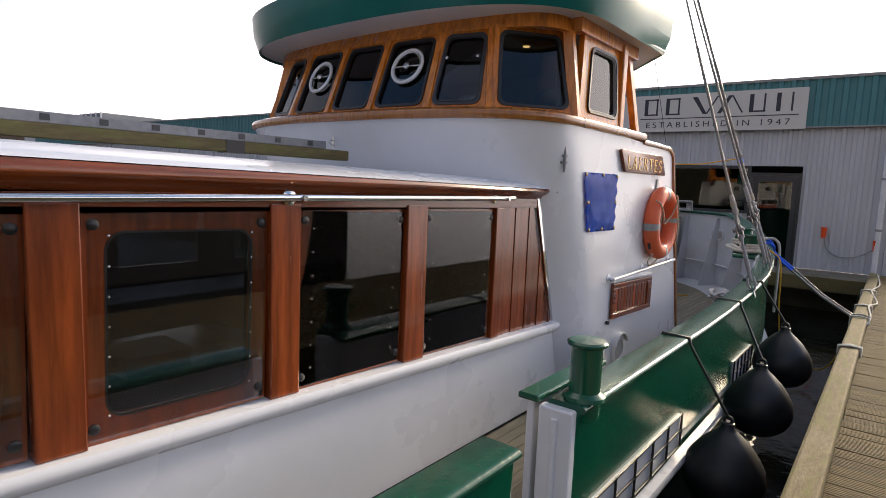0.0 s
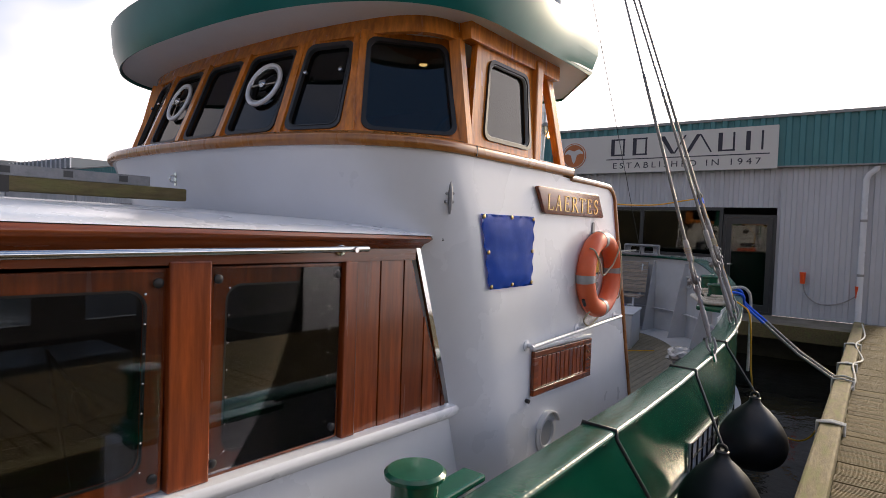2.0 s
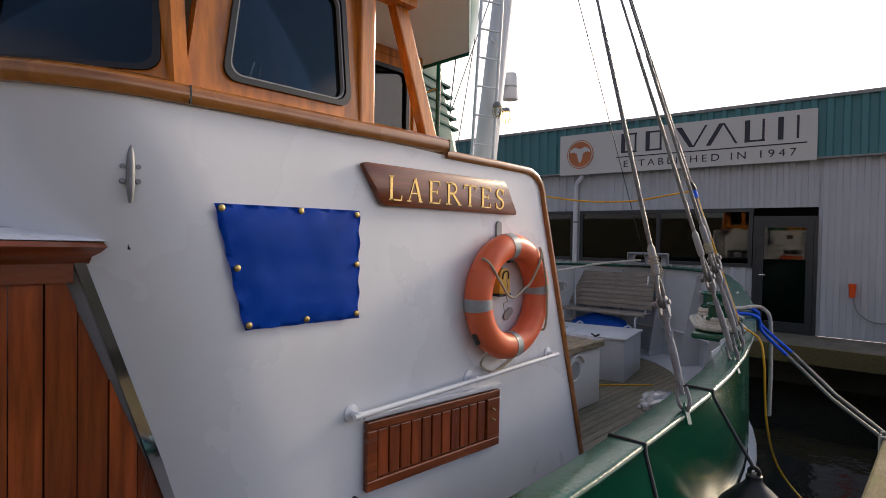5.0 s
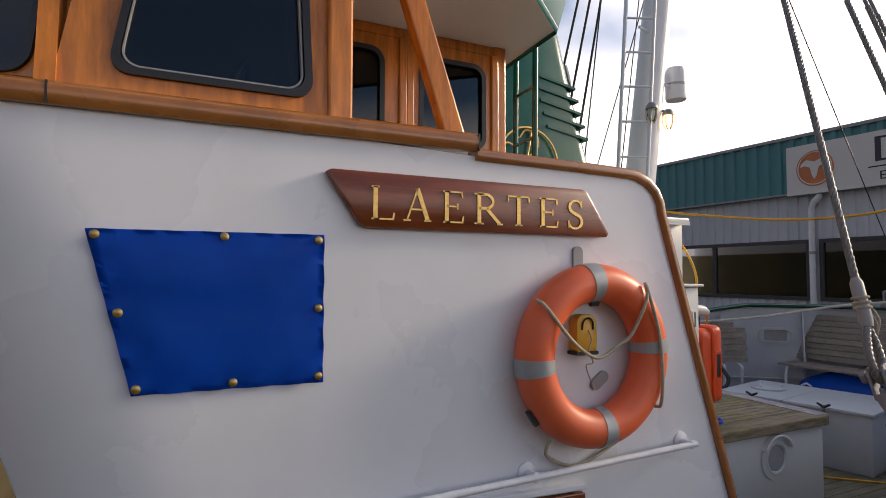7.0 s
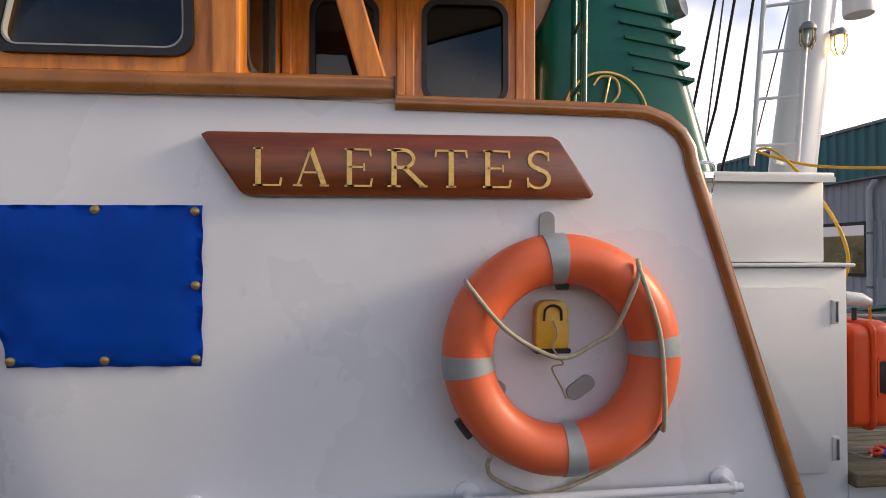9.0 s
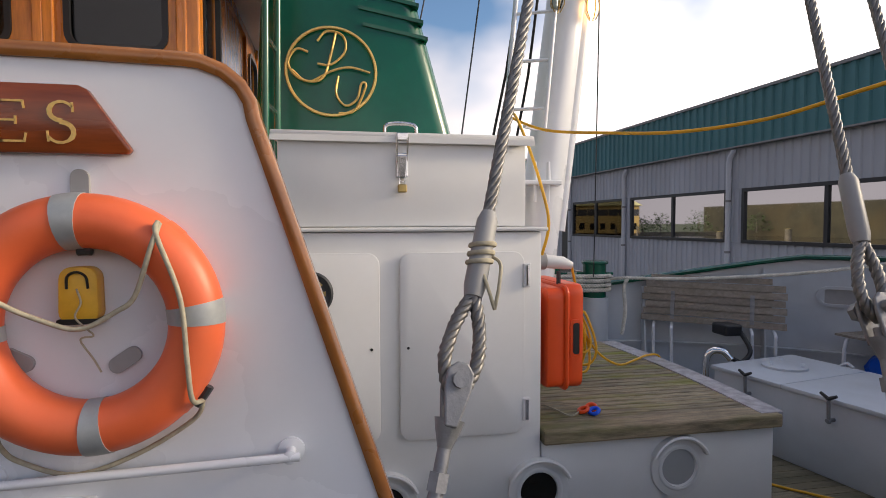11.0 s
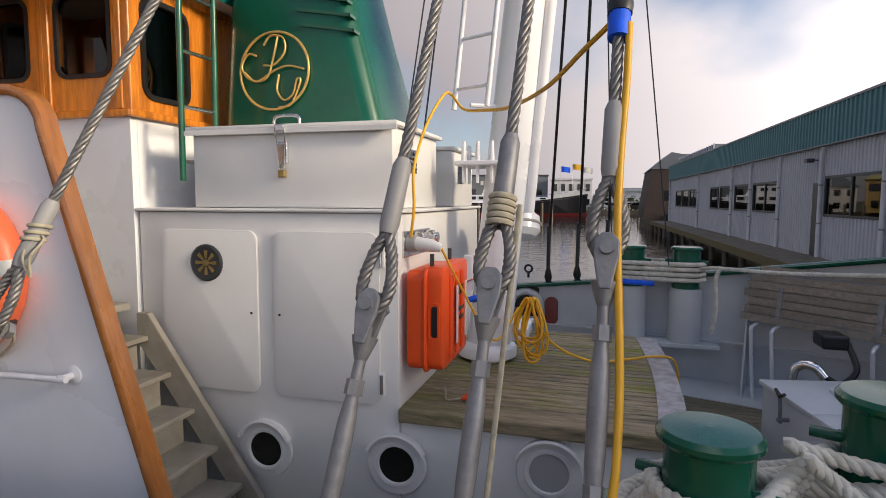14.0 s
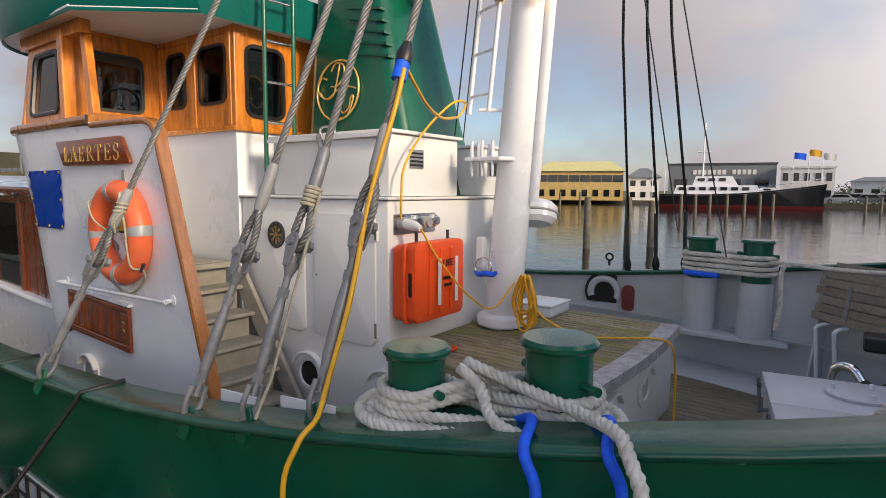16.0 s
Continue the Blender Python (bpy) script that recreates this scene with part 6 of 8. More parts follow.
# shrouds: foot shackle, bottle screw, thimble, wire
def strands(path, R, pitch, n=3, seg=6, r=None, bm=None):
    """Twisted strands about a path: rope or wire."""
    pts = [Vector(p) for p in path]
    made = []
    step = pitch / 8
    fine_, dist = [], 0.0
    for a, b in zip(pts, pts[1:]):
        L = (b - a).length
        m = max(1, int(L / step))
        for k in range(m):
            fine_.append((a.lerp(b, k / m), dist + L * k / m))
        dist += L
    fine_.append((pts[-1], dist))
    side = None
    frames = []
    for i, (p, s) in enumerate(fine_):
        d = (fine_[min(i + 1, len(fine_) - 1)][0] - fine_[max(i - 1, 0)][0]).normalized()
        if side is None:
            side = d.orthogonal().normalized()
        side = (side - d * side.dot(d)).normalized()
        frames.append((p, s, side.copy(), d.cross(side)))
    r = r or R * 0.55
    for j in range(n):
        line_ = []
        for p, s, u, v in frames:
            a = 2 * math.pi * (s / pitch + j / n)
            line_.append(p + (u * math.cos(a) + v * math.sin(a)) * (R - r * 0.9))
        made.append(tube(line_, r, seg))
    return made


def straight(a, b, n=2):
    a, b = Vector(a), Vector(b)
    return [a.lerp(b, k / n) for k in range(n + 1)]


def shroud(x14, y14, dx, dy, z_foot, z_pin, z_end, ztop, seized):
    P = lambda z: Vector((x14 + dx * (z - 1.4), y14 + dy * (z - 1.4), z))
    sh = thing("shroud", tuple(P(z_foot)), "galvanised wire shroud with grey bottle screw at the rail", "shroud", "shrouds of the mast")
    d = (P(2) - P(1)).normalized()
    s = Vector((0, 1, 0))
    s = (s - d * s.dot(d)).normalized()
    n = d.cross(s)
    L = z_pin - z_foot
    # foot plate and lower fork
    part("chain_plate", slab([P(z_foot) + s * a + d * b - n * 0.008 for a, b in ((-0.03, -0.05), (0.03, -0.05), (0.035, 0.05), (0.0, 0.09), (-0.035, 0.05))], n * 0.016, None, 0.004), GREEN, sh, "green painted chain plate")
    part("foot_shackle", tube(curve_pts([P(z_foot + 0.16) + n * 0.03, P(z_foot + 0.08) + n * 0.035, P(z_foot + 0.03) + n * 0.0, P(z_foot + 0.08) - n * 0.035, P(z_foot + 0.16) - n * 0.03], 5), 0.012, 8), GALV, sh, "", 60)
    zs0, zs1 = z_foot + 0.15, z_pin - 0.13
    part("screw_rod", tube([P(z_foot + 0.12), P(zs0 + 0.1)], 0.014, 10), GALV, sh, "", 60)
    part("bottle_screw", tube([P(z) for z in (zs0 + 0.02, zs0 + 0.06, zs0 + 0.1, (zs0 + zs1) / 2, zs1 - 0.14, zs1 - 0.08)], [0.015, 0.020, 0.0235, 0.0245, 0.023, 0.016], 14), GALV, sh, "grey galvanised bottle screw", 50)
    for z in (zs0 + 0.02, zs1 - 0.08):
        part("lock_nut", tube([P(z), P(z + 0.035)], 0.0235, 6), GALV, sh)
    part("screw_rod", tube([P(zs1 - 0.08), P(z_pin - 0.05)], 0.015, 10), GALV, sh, "threaded rod", 60)
    for k in (-1, 1):
        part("fork", slab([P(z_pin) + s * a + d * b + n * (k * 0.028 - 0.006) for a, b in ((-0.014, -0.10), (0.014, -0.10), (0.03, -0.02), (0.03, 0.02), (0.012, 0.04), (-0.012, 0.04), (-0.03, 0.02), (-0.03, -0.02))], n * 0.012, None, 0.004), GALV, sh, "forged fork")
    part("fork_root", tube([P(z_pin - 0.13), P(z_pin - 0.09), P(z_pin - 0.075)], [0.016, 0.03, 0.034], 10), GALV, sh, "", 60)
    part("fork_pin", tube([P(z_pin) - n * 0.05, P(z_pin) + n * 0.05], 0.018, 10), GALV, sh, "bolt through the fork")
    part("pin_nut", tube([P(z_pin) + n * 0.045, P(z_pin) + n * 0.065], 0.027, 6), GALV, sh)
    # thimble eye and spliced end
    loop_ = [P(z_pin + 0.19), P(z_pin + 0.11) + s * 0.030, P(z_pin + 0.03) + s * 0.036, P(z_pin - 0.025), P(z_pin + 0.03) - s * 0.036, P(z_pin + 0.11) - s * 0.030, P(z_pin + 0.19)]
    part("thimble_eye", strands(curve_pts(loop_, 5), 0.017, 0.09, 4, 6, 0.0085), WIRE, sh, "wire eye round a thimble", 60)
    part("splice_sleeve", tube([P(z_pin + 0.18), P(z_pin + 0.205), P(z_pin + 0.36), P(z_pin + 0.38)], [0.022, 0.027, 0.026, 0.018], 12), PLASTIC_GREY if not seized else GALV, sh, "grey sleeve over the splice", 50)
    part("wire", strands([P(z_pin + 0.37), P(z_end)], 0.0165, 0.15, 5, 6, 0.0066), WIRE, sh, "laid steel wire", 60)
    # black core darkens the grooves, shade put into colour between strands
    part("groove_core", tube([P(z_pin + 0.36), P(z_end)], 0.0095, 8), BLACK, sh, "black core that paints shade between the strands", 60)
    part("wire_upper", tube([P(z_end), P(ztop)], 0.012, 8), WIRE, sh, "", 60)
    if seized:
        for k in range(5):
            part("seizing", torus(plane_at(P(z_pin + 0.15 + k * 0.016), s, n), 0.03, 0.008, 16, 6), CORD, sh, "beige seizing line", 60)
        part("halyard", tube([P(z_pin + 0.2) + s * 0.045, P(z_foot + 0.2) + s * 0.05 + n * 0.02, P(z_foot + 0.05) + s * 0.05], 0.007, 6), CORD, sh, "thin line beside the screw", 60)
    return P


P0 = shroud(-1.436, 7.096, -0.365, 0.293, 0.54, 1.20, 3.4, 9.0, False)
P1 = shroud(-1.477, 8.246, -0.362, 0.101, 0.62, 1.315, 3.4, 9.0, False)
P2 = shroud(-1.493, 8.541, -0.349, 0.063, 0.68, 1.375, 3.4, 9.0, True)
P3 = shroud(-1.547, 8.809, -0.345, 0.032, 0.74, 1.46, 3.4, 9.0, False)
kn = thing("signal_cord", tuple(P0(1.45)), "white cord knotted round the shroud", "cord")
for k in range(3):
    part("turn", torus(plane_at(P0(1.46 + k * 0.02), (0, 1, 0), (1, 0, 0.2)), 0.03, 0.006, 14, 6), CORD, kn, "", 60)
for s_ in (-1, 1):
    part("loop_end", tube(curve_pts([P0(1.48), P0(1.47) + Vector((0.01, 0.025 * s_ + 0.02, -0.01)), P0(1.38) + Vector((0.015, 0.045 + 0.015 * s_, 0.03)), P0(1.38) + Vector((0.01, 0.05, -0.03))], 5), 0.0045, 6), CORD, kn, "", 60)
# far shrouds standing on the other rail
for y in (7.77, 8.25, 8.56, 8.86):
    fs = thing("shroud", (-6.42, y, 0.75), "dark wire shroud at the far rail", "shroud", "shrouds of the mast")
    if y < 8:
        part("eye", torus(plane_at((-6.45, y + 0.26, 0.82), (0, 1, 0), (0, 0, 1)), 0.04, 0.012, 16, 8), BLACK, fs, "", 60)
        part("stem", tube([(-6.45, y + 0.26, 0.72), (-6.45, y + 0.26, 0.79)], 0.014, 8), BLACK, fs)
        continue
    z0 = sheer(y) + 0.0
    part("foot", tube([(-6.44, y, z0), (-6.43, y, z0 + 0.05), (-6.42, y, z0 + 0.12), (-6.41, y, z0 + 0.16)], [0.03, 0.045, 0.03, 0.016], 10), BLACK, fs, "", 60)
    part("screw", tube([(-6.41, y, z0 + 0.16), (-6.32, y + 0.01, z0 + 0.62)], 0.022, 8), FRAME_DARK, fs, "", 60)
    part("wire", tube([(-6.32, y + 0.02, z0 + 0.62), (-5.5, y + 0.17 - 0.27 * (y - 8.25), 3.0), (-3.9, 8.85, 8.6)], 0.014, 8), BLACK, fs, "", 60)
for a, b in (((-5.6, 9.4, 1.0), (-3.8, 8.6, 6.5)), ((-5.9, 8.9, 1.2), (-3.8, 8.7, 5.2)), ((-3.6, 12.2, 1.2), (-3.75, 8.6, 7.0)), ((-3.9, 7.6, 2.0), (-3.85, 8.4, 8.0)), ((-4.6, 7.2, 1.95), (-3.9, 8.4, 8.0))):
    rg = thing("rigging_line", a, "thin dark rigging line to the mast", "line", "rigging lines")
    part("line", tube([a, b], 0.006, 6), FRAME_DARK, rg)

# ---- bitts, mooring ropes ----
def bitt(x, y, z0, z1, r, label):
    b = thing("mooring_bitt", (x, y, z0), label, "bitt", "mooring bitts")
    part("post", tube([(x, y, z0), (x, y, z1 - 0.03)], r, 32), GREEN, b, "dark green post", 60)
    part("head", lathe([(0.001, -0.035), (r + 0.012, -0.035), (r + 0.02, -0.025), (r + 0.02, -0.012), (r + 0.008, 0.0), (0.001, 0.004)], 36, Matrix.Translation((x, y, z1))), GREEN, b, "overhanging round head", 30)
    for a in ((0.06, 0.14), (-0.06, -0.14)):
        d = Vector((a[0], a[1], 0)).normalized()
        part("norman_pin", tube([Vector((x, y, z1 - 0.14)), Vector((x, y, z1 - 0.14)) + d * (r + 0.07)], 0.016, 10), GREEN, b, "", 60)
    return b


BA, BB = Vector((-1.585, 9.065, 0)), Vector((-1.775, 9.535, 0))
ped = part("bitt_pedestal", slab([(BA.x + 0.16, BA.y - 0.32, 0.70), (BB.x + 0.22, BB.y + 0.28, 0.72), (BB.x - 0.18, BB.y + 0.24, 0.72), (BA.x - 0.18, BA.y - 0.26, 0.70)], (0, 0, 0.06), None, 0.02), GREEN, hull, "green bitt seat on the rail", 40)
bitt(BA.x, BA.y, 0.74, 1.03, 0.105, "dark green steel mooring bitt wrapped in rope")
bitt(BB.x, BB.y, 0.76, 1.095, 0.115, "dark green steel mooring bitt wrapped in rope")
def stadium(off, za, zb, n=14):
    """A turn that goes round both bitts."""
    d = (BB - BA).normalized()
    s = Vector((-d.y, d.x, 0))
    out = []
    for k in range(n + 1):
        a = -math.pi / 2 + math.pi * k / n
        out.append(BB + (d * math.cos(a) + s * math.sin(a)) * (0.118 + off) + Vector((0, 0, zb)))
    for k in range(n + 1):
        a = math.pi / 2 + math.pi * k / n
        out.append(BA + (d * math.cos(a) + s * math.sin(a)) * (0.108 + off) + Vector((0, 0, za)))
    return out + [out[0]]


def eight(off, za, zb, lift=0.02, n=14):
    """A figure of eight round the bitts."""
    d = (BB - BA).normalized()
    s = Vector((-d.y, d.x, 0))
    out = []
    for k in range(n + 1):
        a = -math.pi * 0.62 + math.pi * 1.24 * k / n
        out.append(BB + (d * math.cos(a) + s * math.sin(a)) * (0.118 + off) + Vector((0, 0, zb)))
    out.append((BA + BB) / 2 + Vector((0, 0, (za + zb) / 2 + lift)))
    for k in range(n + 1):
        a = math.pi - (-math.pi * 0.62 + math.pi * 1.24 * k / n)
        out.append(BA + (d * math.cos(a) + s * math.sin(a)) * (0.108 + off) + Vector((0, 0, za)))
    out.append((BA + BB) / 2 + Vector((0, 0, (za + zb) / 2 - lift)))
    return curve_pts(out + [out[0]], 2)


mr = thing("mooring_rope", (-1.65, 9.3, 0.78), "off-white laid mooring rope turned round the bitts", "rope")
for path in (stadium(0.022, 0.785, 0.80), stadium(0.064, 0.79, 0.80), stadium(0.03, 0.815, 0.83), eight(0.02, 0.845, 0.86, 0.03), eight(0.02, 0.88, 0.905, 0.03), stadium(0.10, 0.80, 0.81)):
    part("turn", strands(path, 0.023, 0.085, 3, 6, 0.0125), ROPE, mr, "three-strand rope turn", 60)
tail = curve_pts([(BA.x - 0.05, BA.y + 0.18, 0.99), (-1.64, 9.42, 0.95), (-1.58, 9.68, 0.93), (-1.47, 9.84, 0.945), (-1.40, 9.90, 0.92), (-1.35, 9.96, 0.80), (-1.34, 9.98, 0.4), (-1.34, 9.98, -0.2)], 6)
part("tail", strands(tail, 0.021, 0.085, 3, 6, 0.0115), ROPE, mr, "rope tail hanging outboard", 60)
part("crossing", strands(curve_pts([(BA.x + 0.02, BA.y + 0.2, 0.99), (-1.58, 9.34, 0.93), (-1.50, 9.45, 0.86), (-1.52, 9.62, 0.83)], 6), 0.021, 0.085, 3, 6, 0.0115), ROPE, mr, "", 60)
for k, (y0, y1) in enumerate(((9.58, 8.90), (9.80, 9.06))):
    xr = CX + HALF * math.sqrt(1 - ((y0 - STERN0) / STERN_L) ** 2)
    st = thing("mooring_line", (DX, y1, 0.1), "mooring line in a blue sleeve from bitts to dock", "mooring line", "mooring lines to the dock")
    pts = [Vector((-1.62, y0 - 0.12, 0.83)), Vector((xr - 0.1, y0 - 0.02, sheer(y0) + 0.03)), Vector((xr + 0.045, y0 + 0.03, sheer(y0) + 0.0)), Vector((xr + 0.075, y0 + 0.08, sheer(y0) - 0.14)), Vector((-1.12, y0 + 0.02, 0.52))]
    b = Vector((DX + 0.02, y1, 0.06))
    part("blue_sleeve", tube(curve_pts(pts, 6), 0.017, 10), BLUE_ROPE, st, "blue protective sleeve", 60)
    part("line", strands([pts[-1], pts[-1].lerp(b, 0.5) - Vector((0, 0, 0.04)), b], 0.018, 0.08, 3, 6, 0.010), WIRE, st, "grey weathered line", 60)
    hit_ = [Vector((DX + x_, y1 + 0.02, z_)) for x_, z_ in ((-0.035, -0.17), (-0.035, 0.09), (0.06, 0.105), (0.155, 0.09), (0.155, -0.10))]
    part("hitch", tube(hit_, 0.014, 8), ROPE, st, "turn round the dock beam", 60)
# far side bitts
for x_, y_ in ((-6.07, 9.10), (-5.99, 9.60)):
    b = bitt(x_, y_, 0.74, 1.14, 0.125, "dark green steel mooring bitt on the far rail")
    part("column", tube([(x_, y_, 0.22), (x_, y_, 0.74)], 0.15, 24), GREY_PAINT, b, "light grey column below the rail", 60)
part("bitt_shelf", box(-6.42, -5.84, 8.85, 9.90, 0.18, 0.22, 0.006), GREY_PAINT, hull)
fr = thing("mooring_rope", (-6.03, 9.35, 0.8), "off-white mooring rope on the far bitts", "rope")
for z in (0.83, 0.88, 0.93, 0.98):
    pts = [Vector((-6.07 + (0.16) * math.cos(a), 9.10 + 0.16 * math.sin(a), z)) for a in [math.pi + math.pi * k / 8 for k in range(9)]] + [Vector((-5.99 + 0.16 * math.cos(a), 9.60 + 0.16 * math.sin(a), z)) for a in [math.pi * k / 8 for k in range(9)]]
    part("turn", strands(pts + [pts[0]], 0.023, 0.09, 3, 5, 0.0125), ROPE, fr, "", 60)
part("lead", strands(curve_pts([(-5.85, 9.72, 0.95), (-5.72, 9.85, 0.97), (-5.4, 10.35, 0.98), (-4.9, 11.2, 1.06), (-4.3, 11.95, 1.22), (-3.7, 12.2, 1.30)], 5), 0.018, 0.08, 3, 5, 0.010), ROPE, fr, "", 60)
part("hanging_end", strands(curve_pts([(-5.72, 9.85, 0.98), (-5.74, 9.82, 0.85), (-5.73, 9.83, 0.6), (-5.74, 9.80, 0.36)], 5), 0.021, 0.085, 3, 5, 0.0115), ROPE, fr, "", 60)
part("blue_sleeve", tube([(-5.92, 8.98, 0.79), (-5.84, 9.30, 0.79)], 0.026, 10), BLUE_ROPE, fr)
# horseshoe buoy on the far bulwark
hs = thing("horseshoe_buoy", (-6.36, 8.15, 0.2), "grey horseshoe fairlead with red case at the bulwark", "horseshoe")
hm = plane_at((-6.34, 8.02, 0.42), (0, 1, 0), (0, 0, 1))
part("arch", torus(hm, 0.16, 0.04, 24, 10, None, -20, 200), GREY_PAINT, hs, "pale grey arch", 60)
part("backing", plate(hm, [(0.24 * math.cos(radians(a)), 0.24 * math.sin(radians(a))) for a in range(-30, 211, 12)], -0.05, -0.02), BLACK, hs)
part("red_case", plate(hm @ Matrix.Translation((0.28, -0.04, 0)), rounded(0.14, 0.30, 0.06, 4), -0.05, 0.02, None, 0.01), mat("dull_red_plastic", (0.16, 0.03, 0.025), 0.5), hs, "dull red case", 40)
# ---- casing fittings ----
raft = thing("life_container", (-3.1, 7.9, 0.7), "orange-red moulded emergency case hung on the casing", "emergency case")
def shell(x0, x1, y0, y1, z0, z1, r):
    m = plane_at(((x0 + x1) / 2, y0, (z0 + z1) / 2), (-1, 0, 0), (0, 0, 1))
    return plate(m, rounded(x1 - x0, z1 - z0, r, 5), 0.0, y1 - y0, None, 0.012)


part("half_shell", shell(-3.42, -2.86, 7.835, 7.93, 0.70, 1.22, 0.05), ORANGE_RED, raft, "moulded orange half shell", 40)
part("half_shell", shell(-3.42, -2.86, 7.945, 8.03, 0.70, 1.24, 0.05), ORANGE_RED, raft, "moulded orange half shell", 40)
part("seam_flange", shell(-3.44, -2.845, 7.925, 7.95, 0.685, 1.235, 0.05), ORANGE_RED, raft)
for z in (0.96,):
    # flat black plate paints the shade of the grip's recess
    part("grip_shade_plate", plate(plane_at((-2.86, 7.99, z), (0, 1, 0), (0, 0, 1)), rounded(0.035, 0.16, 0.012, 3), -0.002, 0.004), BLACK, raft, "black plate painted for the shaded grip recess")
    part("grip_rim", ring_plate(plane_at((-2.86, 7.985, z), (0, 1, 0), (0, 0, 1)), rounded(0.06, 0.20, 0.02, 3), rounded(0.04, 0.17, 0.012, 3), 0.0, 0.008), ORANGE_RED, raft)
for x_ in (-3.02, -3.14, -3.26):
    part("moulded_rib", box(x_ - 0.02, x_ + 0.02, 8.025, 8.045, 0.74, 1.19, 0.008), ORANGE_RED, raft)
for x_ in (-3.10, -3.30):
    part("white_strip", box(x_ - 0.018, x_ + 0.018, 8.047, 8.051, 0.80, 1.12), SIGN_WHITE, raft, "white reflective strip")
text("lettering", "LIFE", 0.05, plane_at((-3.20, 8.047, 1.06), (-1, 0, 0), (0, 0, 1)), BLACK, raft, 0.002)
for k, wv in enumerate((0.11, 0.09)):
    part("print_bar", box(-3.20 - wv / 2, -3.20 + wv / 2, 8.046, 8.049, 0.97 - k * 0.05, 0.99 - k * 0.05), BLACK, raft)
for x_ in (-2.98, -3.34):
    part("carry_post", tube([(x_, 7.94, 1.23), (x_, 7.94, 1.30)], 0.012, 8), FRAME_DARK, raft)
sk = thing("shore_power_inlets", (-2.98, 7.81, 1.36), "row of metal shore power inlets with plugs", "power inlet")
part("back_plate", box(-3.36, -2.90, 7.80, 7.812, 1.28, 1.42, 0.004), STEEL, sk)
for k, x_ in enumerate((-2.97, -3.09, -3.21, -3.30)):
    part("inlet", lathe([(0.001, 0.07), (0.03, 0.07), (0.034, 0.05), (0.045, 0.045), (0.045, 0.0), (0.001, 0.0)], 18, plane_at((x_, 7.812, 1.355 + 0.01 * (k % 2)), (-1, 0, 0), (0, 0, 1))), STEEL if k % 2 else PLASTIC_GREY, sk, "", 40)
part("plug", tube([(-2.97, 7.85, 1.355), (-2.95, 7.95, 1.345), (-2.95, 8.0, 1.33)], [0.036, 0.034, 0.02], 14), WHITE_WARM, sk, "pale cable plug", 60)
# companion steps
stp = thing("deck_steps", (-2.4, 6.9, DECK_Z), "worn pale steel steps up to the wing", "steps")
for k in range(5):
    z = DECK_Z + 0.2 * (k + 1)
    y = 6.90 - 0.15 * k
    part("tread", box(-2.76, -2.06, y - 0.24, y, z - 0.03, z, 0.006), STEP_PAINT, stp, "worn tread")
    part("riser", box(-2.75, -2.08, y - 0.24, y - 0.225, z - 0.03, z + 0.185), STEP_PAINT, stp)
part("stringer", slab([(-2.80, 7.10, DECK_Z), (-2.80, 6.93, DECK_Z), (-2.80, 6.22, 0.76), (-2.80, 6.22, 0.93), (-2.80, 6.30, 0.93)], (0.04, 0, 0), None, 0.006), STEP_PAINT, stp, "sloping grey stringer")
part("landing", box(-2.79, -2.04, 5.1, 6.15, 0.94, 0.98), STEP_PAINT, stp, "pale landing plate")

# cable: coil on the mast and runs
cb = thing("yellow_cable", (-3.85, 8.35, 0.55), "yellow shore power cable coiled at the mast foot", "cable")
for k in range(9):
    a = k * 0.7
    cx, cy = -3.72 + 0.02 * math.sin(a * 2), 8.38 + 0.02 * math.cos(a * 3)
    rx, rz = 0.05 + 0.03 * math.sin(k * 1.9) ** 2, 0.17 + 0.035 * math.cos(k * 2.3)
    lp = [Vector((cx + (0.035 * math.sin(b + k) + (k - 4) * 0.012) * (0.6 + 0.4 * math.cos(b)), cy + rx * math.sin(b) * (0.62 + 0.38 * math.cos(b)) * 1.5 + (k - 4) * 0.007, 0.96 - rz * (1 + math.cos(b)))) for b in [2 * math.pi * j / 24 for j in range(25)]]
    part("coil_turn", tube(lp, 0.0085, 7), YELLOW, cb, "", 60)
def cable(pts, r=0.0085):
    part("run", tube(curve_pts(pts, 6), r, 8), YELLOW, cb, "yellow cable run", 60)


J3 = P3(2.05)
cable([(-2.95, 8.0, 1.33), (-3.05, 8.08, 1.12), (-3.3, 8.15, 0.85), (-3.55, 8.2, 0.72), (-3.70, 8.3, 0.90)], 0.007)
cable([(-3.72, 8.36, 0.95), (-3.70, 8.50, 0.70), (-3.85, 8.75, 0.545), (-4.05, 9.0, 0.52), (-4.17, 9.17, 0.52), (-4.21, 9.30, 0.49), (-4.22, 9.34, 0.30), (-4.15, 9.36, -0.1), (-3.9, 9.42, -0.19), (-3.4, 9.6, -0.19), (-2.7, 10.3, -0.19)])
cable([(-2.95, 7.83, 1.37), (-2.92, 7.86, 1.55), (-2.98, 7.84, 1.75), (-3.2, 7.84, 2.0), (-3.50, 7.86, 2.22), (-3.66, 7.87, 2.24), (-3.38, 8.01, 2.11), (-3.01, 8.21, 2.04), (-2.63, 8.40, 1.99), (-2.26, 8.59, 1.995), (-1.98, 8.73, 2.05), J3 + Vector((-0.02, 0.0, 0.04))])
down = [P3(z) + Vector((0.012, 0.018 + 0.022 * (2.06 - z), 0)) + Vector((0.004 * math.sin(z * 9), 0.008 * math.sin(z * 7), 0)) for z in (2.06, 1.9, 1.7, 1.5, 1.3, 1.15, 1.0, 0.88)]
